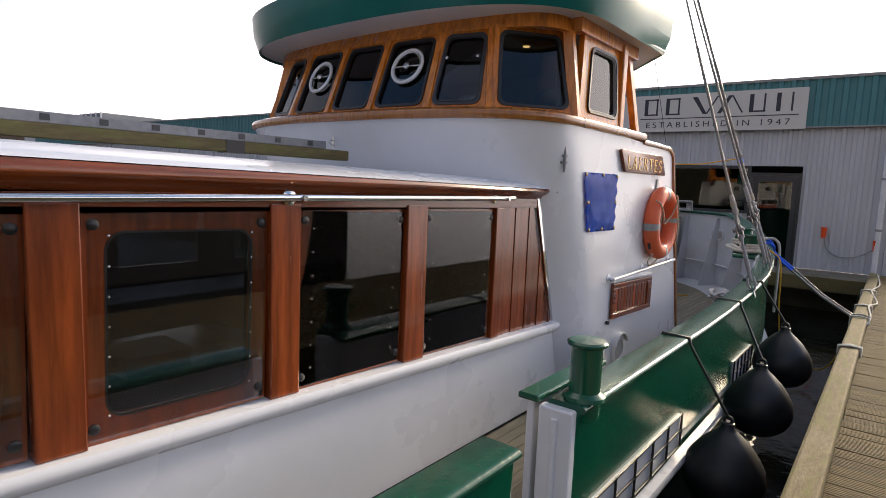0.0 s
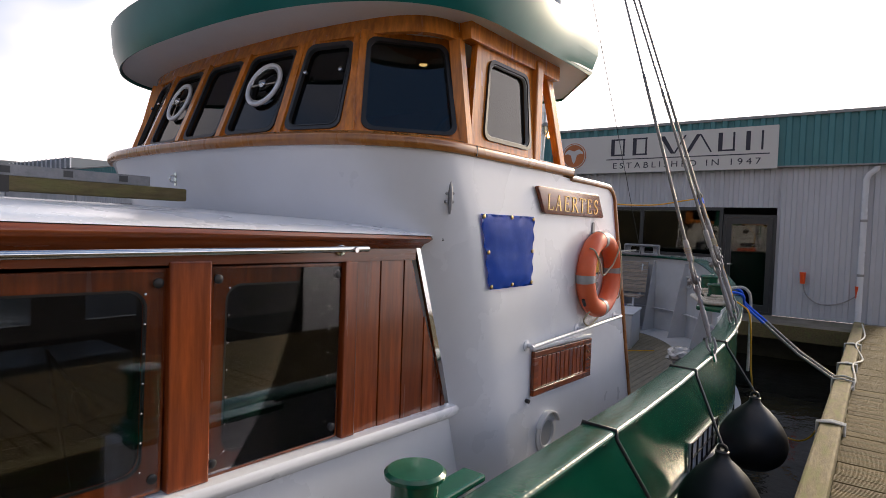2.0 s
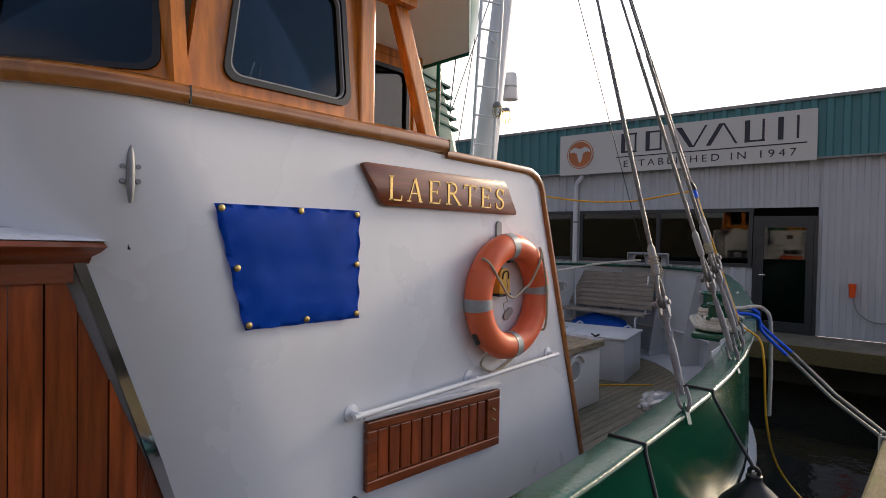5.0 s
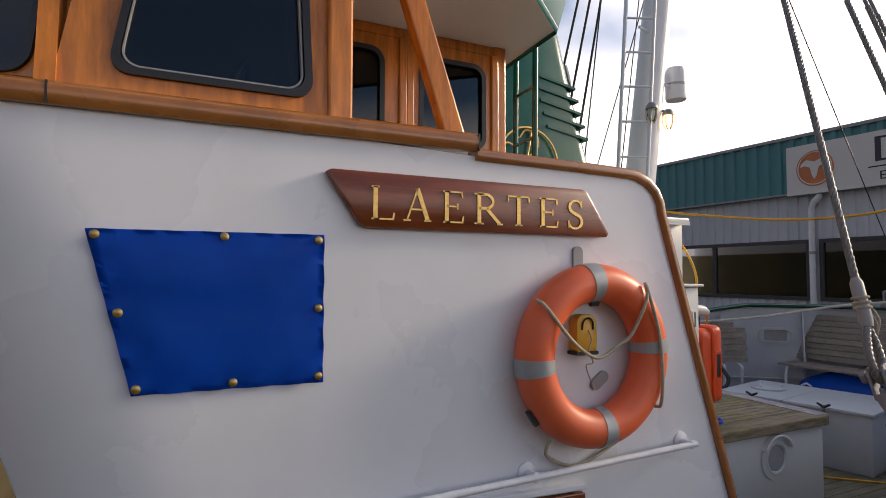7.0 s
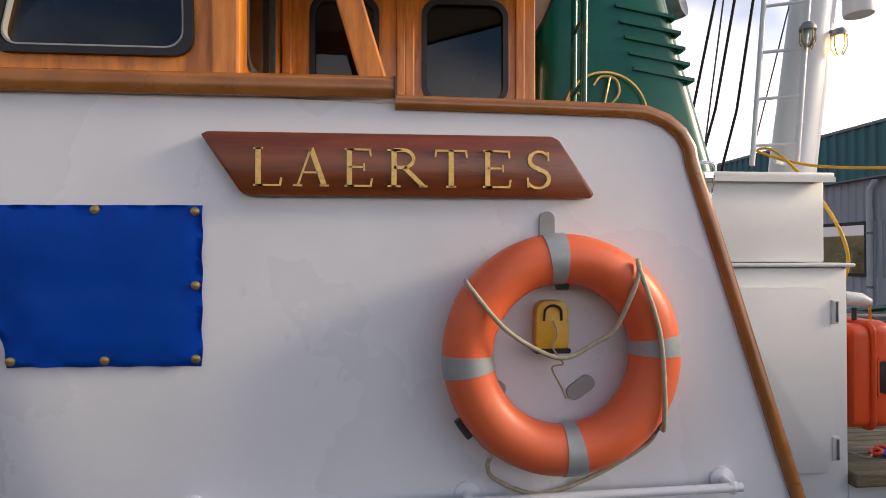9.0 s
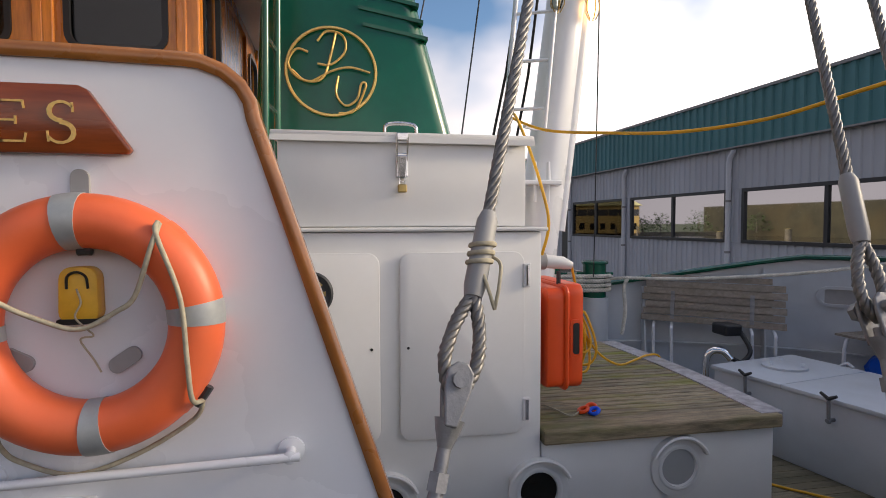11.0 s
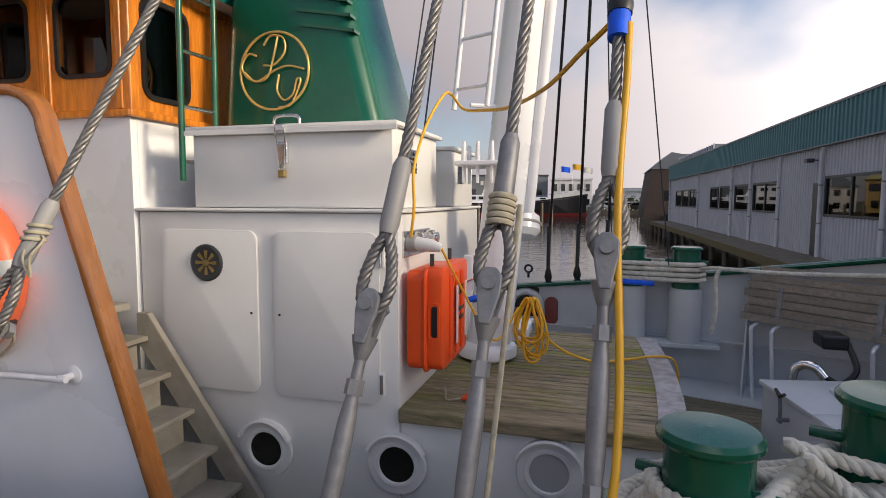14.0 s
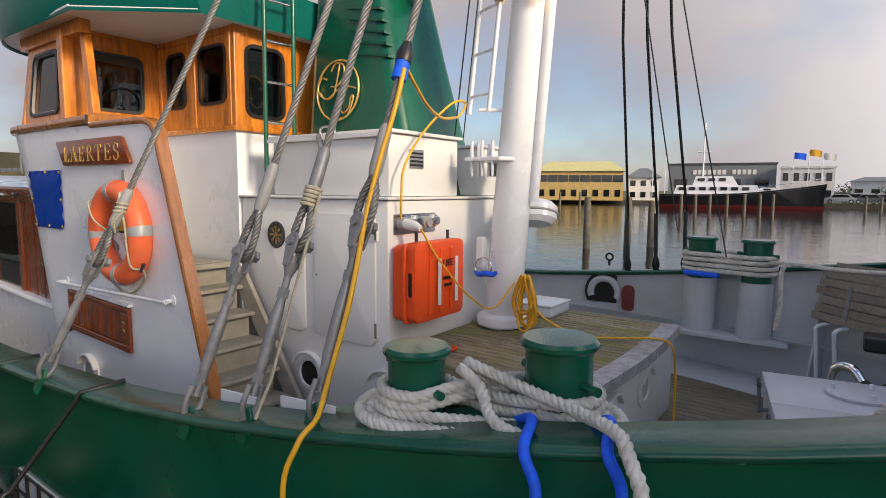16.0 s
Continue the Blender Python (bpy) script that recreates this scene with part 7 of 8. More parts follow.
down += [Vector((-1.27, 8.88, 0.81)), Vector((-1.19, 8.87, 0.74)), Vector((-1.15, 8.84, 0.54)), Vector((-1.14, 8.95, 0.0)), Vector((-1.1, 9.3, -0.5)), Vector((-0.8, 9.2, -0.75)), Vector((-0.5, 8.9, -0.6)), Vector((DX + 0.02, 8.7, 0.06))]
cable(down, 0.010)
jt = thing("cable_joint", tuple(J3), "blue and black tape joint on the shroud", "tape")
part("blue_tape", tube([P3(2.02), P3(2.09)], 0.03, 14), BLUE_ROPE, jt, "", 60)
part("black_tape", tube([P3(2.09), P3(2.12), P3(2.17)], [0.033, 0.036, 0.018], 14), BLACK, jt, "", 60)
sd = thing("shackle_key", (-3.05, 8.12, HT_Z), "small red and blue corded key lying on the hatch", "key cord")
for k, (mt, dx, dy) in enumerate(((ORANGE_RED, 0, 0), (BLUE_ROPE, 0.03, 0.05), (ORANGE_RED, -0.03, 0.06))):
    part("cord_loop", torus(pose(-3.05 + dx, 8.12 + dy, HT_Z + 0.018, 20, 10 * k, 0), 0.026, 0.011, 16, 7), mt, sd, "", 60)
part("string", tube(curve_pts([(-3.05, 8.10, HT_Z + 0.01), (-3.0, 8.02, HT_Z + 0.008), (-3.12, 7.98, HT_Z + 0.008), (-3.2, 7.95, HT_Z + 0.008)], 5), 0.005, 6), CORD, sd)

# ---- after deck furniture ----
ch = thing("deck_chest", (-3.9, 10.7, DECK_Z), "pale grey painted steel deck chest with clamped lid", "chest")
CHM = pose(-3.77, 10.48, 0, 0, 0, 11)
part("body", box(-0.68, 0.68, -0.47, 0.47, DECK_Z, 0.33, 0.015, None, CHM), GREY_PAINT, ch, "", 30)
part("lid", box(-0.70, -0.062, -0.49, 0.49, 0.33, 0.365, 0.01, None, CHM), GREY_PAINT, ch, "pale lid", 30)
part("lid", box(-0.058, 0.70, -0.49, 0.49, 0.33, 0.365, 0.01, None, CHM), GREY_PAINT, ch, "pale lid", 30)
part("round_cover", lathe([(0.001, 0), (0.17, 0), (0.17, 0.018), (0.15, 0.025), (0.001, 0.025)], 32, CHM @ Matrix.Translation((-0.40, 0.0, 0.365))), GREY_PAINT, ch, "round cover plate", 40)
for a in (20, 140, 260):
    part("cover_knob", lathe([(0.001, 0), (0.012, 0), (0.012, 0.03), (0.001, 0.032)], 10, CHM @ Matrix.Translation((-0.40 + 0.13 * math.cos(radians(a)), 0.13 * math.sin(radians(a)), 0.39))), WHITE, ch)
for x_ in (-0.33, 0.32):
    c = part("wing_clamp", tube([CHM @ Vector((x_, -0.52, 0.20)), CHM @ Vector((x_, -0.53, 0.38))], 0.012, 8), GALV, ch, "wing-nut clamp")
    part("clamp_foot", tube([CHM @ Vector((x_, -0.46, 0.22)), CHM @ Vector((x_, -0.54, 0.22))], 0.014, 8), GALV, c)
    for s_ in (-1, 1):
        part("wing", tube([CHM @ Vector((x_, -0.53, 0.37)), CHM @ Vector((x_ + 0.055 * s_, -0.53, 0.40))], [0.014, 0.010], 8), BLACK, c)
for x_ in (-0.2, 0.5):
    part("lid_hinge", tube([CHM @ Vector((x_ - 0.05, 0.47, 0.37)), CHM @ Vector((x_, 0.47, 0.40)), CHM @ Vector((x_ + 0.05, 0.47, 0.37))], 0.012, 8), GREY_PAINT, ch)
pipe = thing("gooseneck_vent", (-4.9, 10.3, 0.0), "bent chrome gooseneck vent pipe", "vent pipe")
part("pipe", tube(curve_pts([(-4.95, 10.25, DECK_Z), (-4.95, 10.25, 0.22), (-4.93, 10.29, 0.33), (-4.88, 10.37, 0.34), (-4.84, 10.43, 0.27)], 6), 0.035, 14), CHROME, pipe, "", 60)
part("hose", tube(curve_pts([(-4.84, 10.43, 0.28), (-4.80, 10.52, 0.25), (-4.82, 10.62, 0.35), (-4.95, 10.60, 0.52)], 6), 0.022, 10), BLACK, pipe, "black ribbed hose", 60)
part("pump", box(-5.12, -4.90, 10.42, 10.60, 0.47, 0.58, 0.02), BLACK, pipe, "black pump body")


def slatted(name, label, o, ex, ey, w, h, n, plates, cat):
    """A panel of slats: o is its lower corner, ex along the slats, ey across them."""
    m = plane_at(o, ex, ey)
    t = thing(name, tuple(o), label, cat, "slatted deck seats")
    for k in range(n):
        y0 = h * k / n
        part("slat", plate(m, [(0.02 * (k % 3) - 0.02, y0 + 0.004), (w - 0.015 * (k % 2), y0 + 0.004), (w - 0.015 * (k % 2), y0 + h / n - 0.004), (0.02 * (k % 3) - 0.02, y0 + h / n - 0.004)], -0.011, 0.011), SLAT, t)
    for u in plates:
        part("strap_plate", plate(m, [(u - 0.02, h * 0.08), (u + 0.02, h * 0.08), (u + 0.02, h * 0.75), (u - 0.02, h * 0.75)], 0.011, 0.017), GALV, t, "drilled metal strap")
    return t, m


e1 = Vector((0.93, 1.0, 0)).normalized()
t1, m1 = slatted("slatted_table", "folded slatted teak table against the bulwark", (-5.80, 10.08, 0.50), e1, (-0.10, 0.1, 1), 1.35, 0.44, 6, (0.30, 1.05), "table")
t2, m2 = slatted("slatted_table", "folded slatted teak table leaf behind another", (-5.84, 10.16, 0.60), e1, (-0.12, 0.12, 1), 1.2, 0.40, 6, (), "table")
for u in (0.12, 0.30, 1.05, 1.25):
    a = m1 @ Vector((u, -0.04, -0.01))
    part("tube_leg", tube(curve_pts([a + Vector((-0.04, 0.02, 0.02)), a + Vector((0.08, -0.06, 0)), a + Vector((0.08, -0.06, -0.10)), Vector((a.x + 0.05, a.y - 0.02, DECK_Z))], 5), 0.016, 10), WHITE, t1, "white tubular leg", 60)
# stern benches
def bench(x0, y0, ang, w):
    e = Vector((math.cos(ang), math.sin(ang), 0))
    f = Vector((-e.y, e.x, 0))
    if f.y < 0:
        f = -f
    o = Vector((x0, y0, 0))
    b = thing("slatted_bench", tuple(o), "weathered slatted teak bench along the stern bulwark", "bench", "slatted deck seats")
    for k in range(5):
        p = o + f * (0.08 * k) + Vector((0, 0, 0.46))
        part("seat_slat", slab([p, p + e * w, p + e * w + f * 0.07, p + f * 0.07], (0, 0, 0.022)), SLAT, b)
    for k in range(8):
        p = o + f * (0.42 + 0.018 * k) + Vector((0, 0, 0.52 + 0.072 * k))
        part("back_slat", slab([p, p + e * w, p + e * w + Vector((0, 0, 0.064)) + f * 0.016, p + Vector((0, 0, 0.064)) + f * 0.016], f * 0.02), SLAT, b)
    for u in (0.1, w - 0.1):
        p = o + e * u
        part("leg", tube(curve_pts([p + f * 0.04 + Vector((0, 0, DECK_Z)), p + f * 0.03 + Vector((0, 0, 0.43)), p + f * 0.42 + Vector((0, 0, 0.45)), p + f * 0.56 + Vector((0, 0, 1.05))], 5), 0.018, 8), WHITE, b, "white tubular frame", 60)


bench(-4.82, 11.55, radians(3), 1.40)
bag = thing("blue_bag", (-4.18, 11.84, DECK_Z), "dark blue fabric bag stowed under the bench", "bag")
own = bmesh.new()
bmesh.ops.create_icosphere(own, subdivisions=4, radius=1)
for v in own.verts:
    f = 1 + 0.12 * noise.noise(v.co * 2.3) + 0.04 * noise.noise(v.co * 7)
    v.co = Vector((-4.18 + v.co.x * 0.58 * f, 11.84 + v.co.y * 0.16 * f, 0.10 + max(v.co.z, -0.95) * 0.31 * f))
part("fabric", own, BLUE, bag, "", 80)
part("bag_strap", torus(pose(-4.18, 11.84, 0.1, 90, 0, 90), 0.19, 0.012, 24, 6), BLACK, bag)
# stern capstan gear on the rail
cap_ = thing("stern_fairlead", (-3.6, 12.25, 1.2), "galvanised roller fairlead on the stern rail", "fairlead")
part("base", box(-3.95, -3.3, 12.18, 12.40, 1.21, 1.25, 0.01), GALV, cap_)
for x_ in (-3.88, -3.62, -3.36):
    part("roller", tube([(x_, 12.29, 1.25), (x_, 12.29, 1.27), (x_, 12.29, 1.35), (x_, 12.29, 1.37)], [0.06, 0.045, 0.045, 0.06], 16), GALV, cap_, "", 60)
part("top_bar", tube([(-3.95, 12.29, 1.40), (-3.3, 12.29, 1.40)], 0.022, 8), GALV, cap_)
for x_ in (-3.95, -3.3):
    part("upright", tube([(x_, 12.29, 1.22), (x_, 12.29, 1.41)], 0.02, 8), GALV, cap_)
coilw = thing("rope_coil", (-2.2, 10.8, 1.0), "white rope coil draped over the quarter rail", "rope coil")
for k in range(7):
    lp = [Vector((-2.05 + 0.03 * k + 0.05 * math.sin(b + k), 10.55 + (0.13 + 0.02 * (k % 3)) * math.cos(b), 0.86 + (0.14 + 0.02 * ((k + 1) % 3)) * math.sin(b))) for b in [2 * math.pi * j / 18 for j in range(19)]]
    part("coil_turn", strands(lp, 0.016, 0.07, 3, 5, 0.009), ROPE, coilw, "", 60)

# ---- along the near rail ----
bl = thing("rail_bollard", (-1.26, 2.85, 0.5), "dark green mushroom bollard on the bulwark end", "bollard")
BX, BY = -1.195, 2.755
part("post", tube([(BX, BY, 0.40), (BX, BY, 0.78)], 0.082, 28), GREEN, bl, "", 60)
part("head", lathe([(0.001, 0.0), (0.085, 0.0), (0.105, 0.012), (0.107, 0.026), (0.095, 0.036), (0.001, 0.04)], 32, Matrix.Translation((BX, BY, 0.775))), GREEN, bl, "", 30)
part("foot", lathe([(0.08, 0.0), (0.115, 0.0), (0.11, 0.02), (0.08, 0.04)], 28, Matrix.Translation((BX, BY, 0.50))), GREEN, bl, "", 40)
part("pin", tube([(BX, BY, 0.62), (BX - 0.02, BY + 0.14, 0.64)], 0.013, 8), GREEN, bl, "", 60)
for i, (x_, y_, z_, ys) in enumerate(((-0.84, 4.62, -0.52, 4.46), (-0.84, 5.90, -0.36, 6.22), (-0.84, 7.25, -0.25, 7.35))):
    fd = thing("fender", (x_, y_, z_ - 0.3), "black teardrop rubber fender hung between hull and dock", "fender", "fenders along the hull")
    prof = [(0.001, -0.30)] + [(0.275 * math.sin(radians(a)) ** 0.9, -0.275 * math.cos(radians(a)) - 0.03) for a in range(12, 100, 8)] + [(0.262, 0.07), (0.225, 0.15), (0.17, 0.24), (0.11, 0.31), (0.065, 0.355), (0.045, 0.385), (0.045, 0.42), (0.03, 0.43), (0.001, 0.43)]
    prof = [(max(0.001, r_ * 1.07), z * 0.93) for r_, z in prof]
    part("body", lathe(prof, 36, Matrix.Translation((x_, y_, z_))), RUBBER, fd, "", 50)
    part("eye", torus(plane_at((x_, y_, z_ + 0.41), (1, 0, 0), (0, 0, 1)), 0.028, 0.014, 16, 8), RUBBER, fd, "", 60)
    xo = CX + HALF * math.sqrt(1 - (max(0.0, ys - STERN0) / STERN_L) ** 2)
    zt = sheer(ys)
    part("lanyard", tube([(x_, y_, z_ + 0.43), (xo + 0.045, ys - 0.02, zt - 0.04), (xo + 0.038, ys, zt), (xo - 0.17, ys, zt + 0.006), (xo - 0.18, ys, zt - 0.05)], 0.012, 8), BLACK, fd, "black lanyard over the rail", 60)
sc = thing("clear_bag", (-1.55, 8.0, 0.5), "crumpled clear plastic bag behind the rail", "plastic bag")
own = bmesh.new()
bmesh.ops.create_icosphere(own, subdivisions=3, radius=1)
for v in own.verts:
    f = 1 + 0.35 * noise.noise(v.co * 2.6) + 0.12 * noise.noise(v.co * 8)
    v.co = Vector((-1.62 + v.co.x * 0.16 * f, 7.75 + v.co.y * 0.24 * f, 0.32 + v.co.z * 0.09 * f))
part("film", own, mat("cloudy_plastic_film", (0.30, 0.31, 0.32), 0.15, vary=0.5, scale=9, bump=0.6, bump_scale=14), sc)
for y0, y1, tip in ((8.14, 8.40, 0), (8.50, 8.80, 0), (8.92, 9.06, 0.06)):
    xr = CX + HALF * math.sqrt(1 - ((y0 - STERN0) / STERN_L) ** 2) - 0.18
    part("rail_plate", slab([(xr, y0, sheer(y0) - 0.12), (xr - 0.01, y1, sheer(y1) - 0.12), (xr - 0.01, y1, sheer(y1) + 0.03 + tip), (xr, y0, sheer(y0) + 0.045)], (-0.01, 0, 0)), WHITE, hull, "white plate along the inner rail")
# beam and ladder lying on the deckhouse roof
bmr = thing("roof_beam", (-3.5, 2, 1.7), "mossy green timber beam lying on the deckhouse roof", "beam")
e = Vector((0.01, 1.0, -0.004)).normalized()
o = Vector((-3.64, 0.45, 1.805))
mb = plane_at(o, e, Vector((0, 0, 1)))
part("timber", plate(mb, [(-5.0, -0.05), (2.75, -0.05), (2.75, 0.03), (-5.0, 0.03)], -0.05, 0.05, None, 0.01), DOCKBEAM, bmr)
part("end_strap", plate(mb, [(1.66, -0.055), (1.80, -0.055), (1.80, 0.031), (1.66, 0.031)], -0.055, 0.055), BLACK, bmr)
ald = thing("aluminium_ladder", tuple(o), "aluminium ladder lying on the roof beam", "ladder")
part("rail", plate(mb, [(-5.0, 0.032), (2.52, 0.032), (2.52, 0.09), (-5.0, 0.09)], -0.29, -0.263), GALV, ald, "ribbed aluminium rail")
part("rail", plate(mb, [(-5.0, 0.032), (2.52, 0.032), (2.52, 0.09), (-5.0, 0.09)], 0.01, 0.037), GALV, ald)
for k in range(26):
    u = -4.9 + k * 0.29
    part("rung", plate(mb, [(u, 0.045), (u + 0.03, 0.045), (u + 0.03, 0.075), (u, 0.075)], -0.27, 0.03), GALV, ald)
    part("rung_end", plate(mb, [(u - 0.008, 0.045), (u + 0.038, 0.045), (u + 0.038, 0.08), (u - 0.008, 0.08)], 0.037, 0.041), FRAME_DARK, ald)

# ---- red shore power cable on the building ----
pc = thing("wall_cable", tuple(MB @ Vector((1.6, -0.1, 0.5))), "red plugs with a slack grey cable on the wall", "cable")
part("cable", tube(curve_pts([MB @ Vector(p) for p in ((1.75, -0.08, 0.72), (1.68, -0.10, 0.45), (1.45, -0.10, 0.28), (1.1, -0.10, 0.32), (0.80, -0.10, 0.52))], 6), 0.014, 6), PLASTIC_GREY, pc, "", 60)
for s_, z in ((1.76, 0.80), (0.80, 0.58)):
    part("red_plug", tube([MB @ Vector((s_, -0.09, z - 0.12)), MB @ Vector((s_, -0.09, z + 0.12))], [0.045, 0.06], 12), ORANGE_RED, pc, "red plug", 60)
wlt = thing("wall_lamp", tuple(MB @ Vector((19.9, -0.2, 2.75))), "small dark floodlight on the harbour building", "lamp")
part("head", box(19.8, 20.05, -0.36, -0.16, 2.70, 2.82, 0.01, None, MB), FRAME_DARK, wlt)
part("arm", box(19.9, 19.94, -0.18, 0.0, 2.76, 2.79, 0, None, MB), FRAME_DARK, wlt)

# ---- across the water ----
ground = part("ground", slab([(-104, -900, -0.3), (-104, 17.8, -0.3), (-77.5, 17.8, -0.3), (-77.5, 900, -0.3), (-1500, 900, -0.3), (-1500, -900, -0.3)], (0, 0, -2.0)), mat("far_bank_grass", (0.06, 0.075, 0.03), 0.9, vary=0.4, scale=0.3, stain=(0.10, 0.09, 0.06), stain_amount=0.6, stain_scale=0.08), None, "grassy far bank behind a timber quay", category="ground", kind="structure")
part("quay_sheeting", box(-104.0, -103.7, -300, 17.8, -1.4, -0.25), PIER, ground)
BRICK_Y = mat("yellow_brick", (0.42, 0.30, 0.11), 0.8, vary=0.15, scale=2)
PALE = mat("white_render", (0.66, 0.66, 0.66), 0.7, vary=0.06, scale=0.5)
SLATE = mat("slate_cladding", (0.15, 0.17, 0.19), 0.6, vary=0.1, scale=0.4)
BRICK_DARK = mat("dark_brown_brick", (0.055, 0.038, 0.032), 0.8, vary=0.2, scale=1.5)
ROOF_Y = mat("pale_yellow_roof_sheet", (0.52, 0.48, 0.22), 0.6, vary=0.1, scale=1)


def far(yaw, dist, z=0.0):
    """A place across the water seen from the dock's after end."""
    return Vector((-math.sin(radians(yaw)) * dist, 10.3 + math.cos(radians(yaw)) * dist, z))


def far_house(label, y0, y1, dist, h, material, roof_mat, rows, cols, win_h, roof_h=0.0, depth=9.0, band=False):
    a, b = far(y0, dist), far(y1, dist)
    e_ = (b - a).normalized()
    f_ = Vector((-e_.y, e_.x, 0))
    if f_.x > 0:
        f_ = -f_
    L = (b - a).length
    m = Matrix(((e_.x, f_.x, 0, a.x), (e_.y, f_.y, 0, a.y), (0, 0, 1, -0.3), (0, 0, 0, 1)))
    t = thing("far_building", tuple((a + b) / 2), label, "building", "buildings across the harbour")
    part("wall", box(0, L, 0, depth, 0, h, 0, None, m), material, t)
    if roof_h:
        r = [[Vector((-0.5, -0.5, h)), Vector((L + 0.5, -0.5, h)), Vector((L + 0.5, depth + 0.5, h)), Vector((-0.5, depth + 0.5, h))], [Vector((2.0, depth * 0.4, h + roof_h)), Vector((L - 2.0, depth * 0.4, h + roof_h)), Vector((L - 2.0, depth * 0.6, h + roof_h)), Vector((2.0, depth * 0.6, h + roof_h))]]
        part("roof", loft([[m @ v for v in q_] for q_ in r]), roof_mat, t)
    else:
        part("roof_edge", box(-0.15, L + 0.15, -0.15, depth, h, h + 0.3, 0, None, m), roof_mat, t)
    for r_ in range(rows):
        z = h * (r_ + 0.5) / rows - win_h / 2
        for c in range(cols):
            u = L * (c + 0.5) / cols
            w = L / cols * (0.92 if band and r_ == rows - 1 else 0.5)
            part("window", box(u - w / 2, u + w / 2, -0.06, 0.02, z, z + win_h, 0, None, m), PORT_DARK, t)
    return t, m, L


far_house("yellow brick office building with a pale hipped roof", 116.8, 108.6, 106, 5.2, BRICK_Y, ROOF_Y, 2, 8, 1.2, 1.9, 10, True)
tz, mz, Lz = far_house("long slate grey hall with pale lettering", 104.6, 95.9, 112, 6.4, SLATE, FRAME_DARK, 1, 4, 1.4)
for k in range(13):
    if k != 7:
        part("print_bar", box(Lz * 0.24 + k * 0.78, Lz * 0.24 + k * 0.78 + 0.55, -0.1, -0.04, 4.7, 5.5, 0, None, mz), SIGN_WHITE, tz)
far_house("white rendered two-storey building with dark windows", 95.6, 91.7, 110, 5.6, PALE, PALE, 2, 5, 1.3)
far_house("white gabled house behind the quay", 108.2, 105.4, 112, 4.2, PALE, SLATE, 2, 3, 1.0, 1.8, 7)
far_house("low pale warehouse far behind the cars", 90.6, 84.0, 150, 4.0, CORRUGATED, SLATE, 1, 6, 0.8, 1.0, 12)
# dark brick building at the end of the long one
db = thing("brick_building", (-90, 20, -0.5), "dark brick building with a slanting front beyond the hall", "building")
part("wall", slab([(-85, 14.4, -1.6), (-85, 15.5, 5.9), (-85, 27, 5.9), (-85, 27, -1.6)], (-14, 0, 0)), BRICK_DARK, db, "dark brown brick wall")
part("roof", slab([(-84.9, 15.3, 5.9), (-84.9, 18.0, 8.2), (-84.9, 19.4, 7.9), (-84.9, 27, 7.9), (-84.9, 27, 5.9)], (-14.2, 0, 0)), SLATE, db, "slate grey sloping roof")
for y_ in (17.2, 18.8, 20.4):
    part("window", box(-85.05, -84.98, y_, y_ + 0.9, 1.5, 2.9), PORT_DARK, db)
part("roof_terrace", box(43.3, 58.0, 1.9, 6, BH + 0.55, BH + 1.2, 0, None, MB), SLATE, bld, "glazed roof terrace")
for k in range(19):
    part("terrace_post", box(43.3 + 0.8 * k, 43.38 + 0.8 * k, 1.82, 1.9, BH + 0.5, BH + 1.24, 0, None, MB), CORRUGATED, bld)
part("rear_wing", box(LB + 0.06, 58.0, 1.9, 6, BZ, BH + 0.54, 0, None, MB), CORRUGATED, bld)
part("door_2", box(19.62, 20.15, -0.05, 0.0, BZ, 2.1, 0.01, None, MB), FRAME_DARK, bld, "dark steel door")

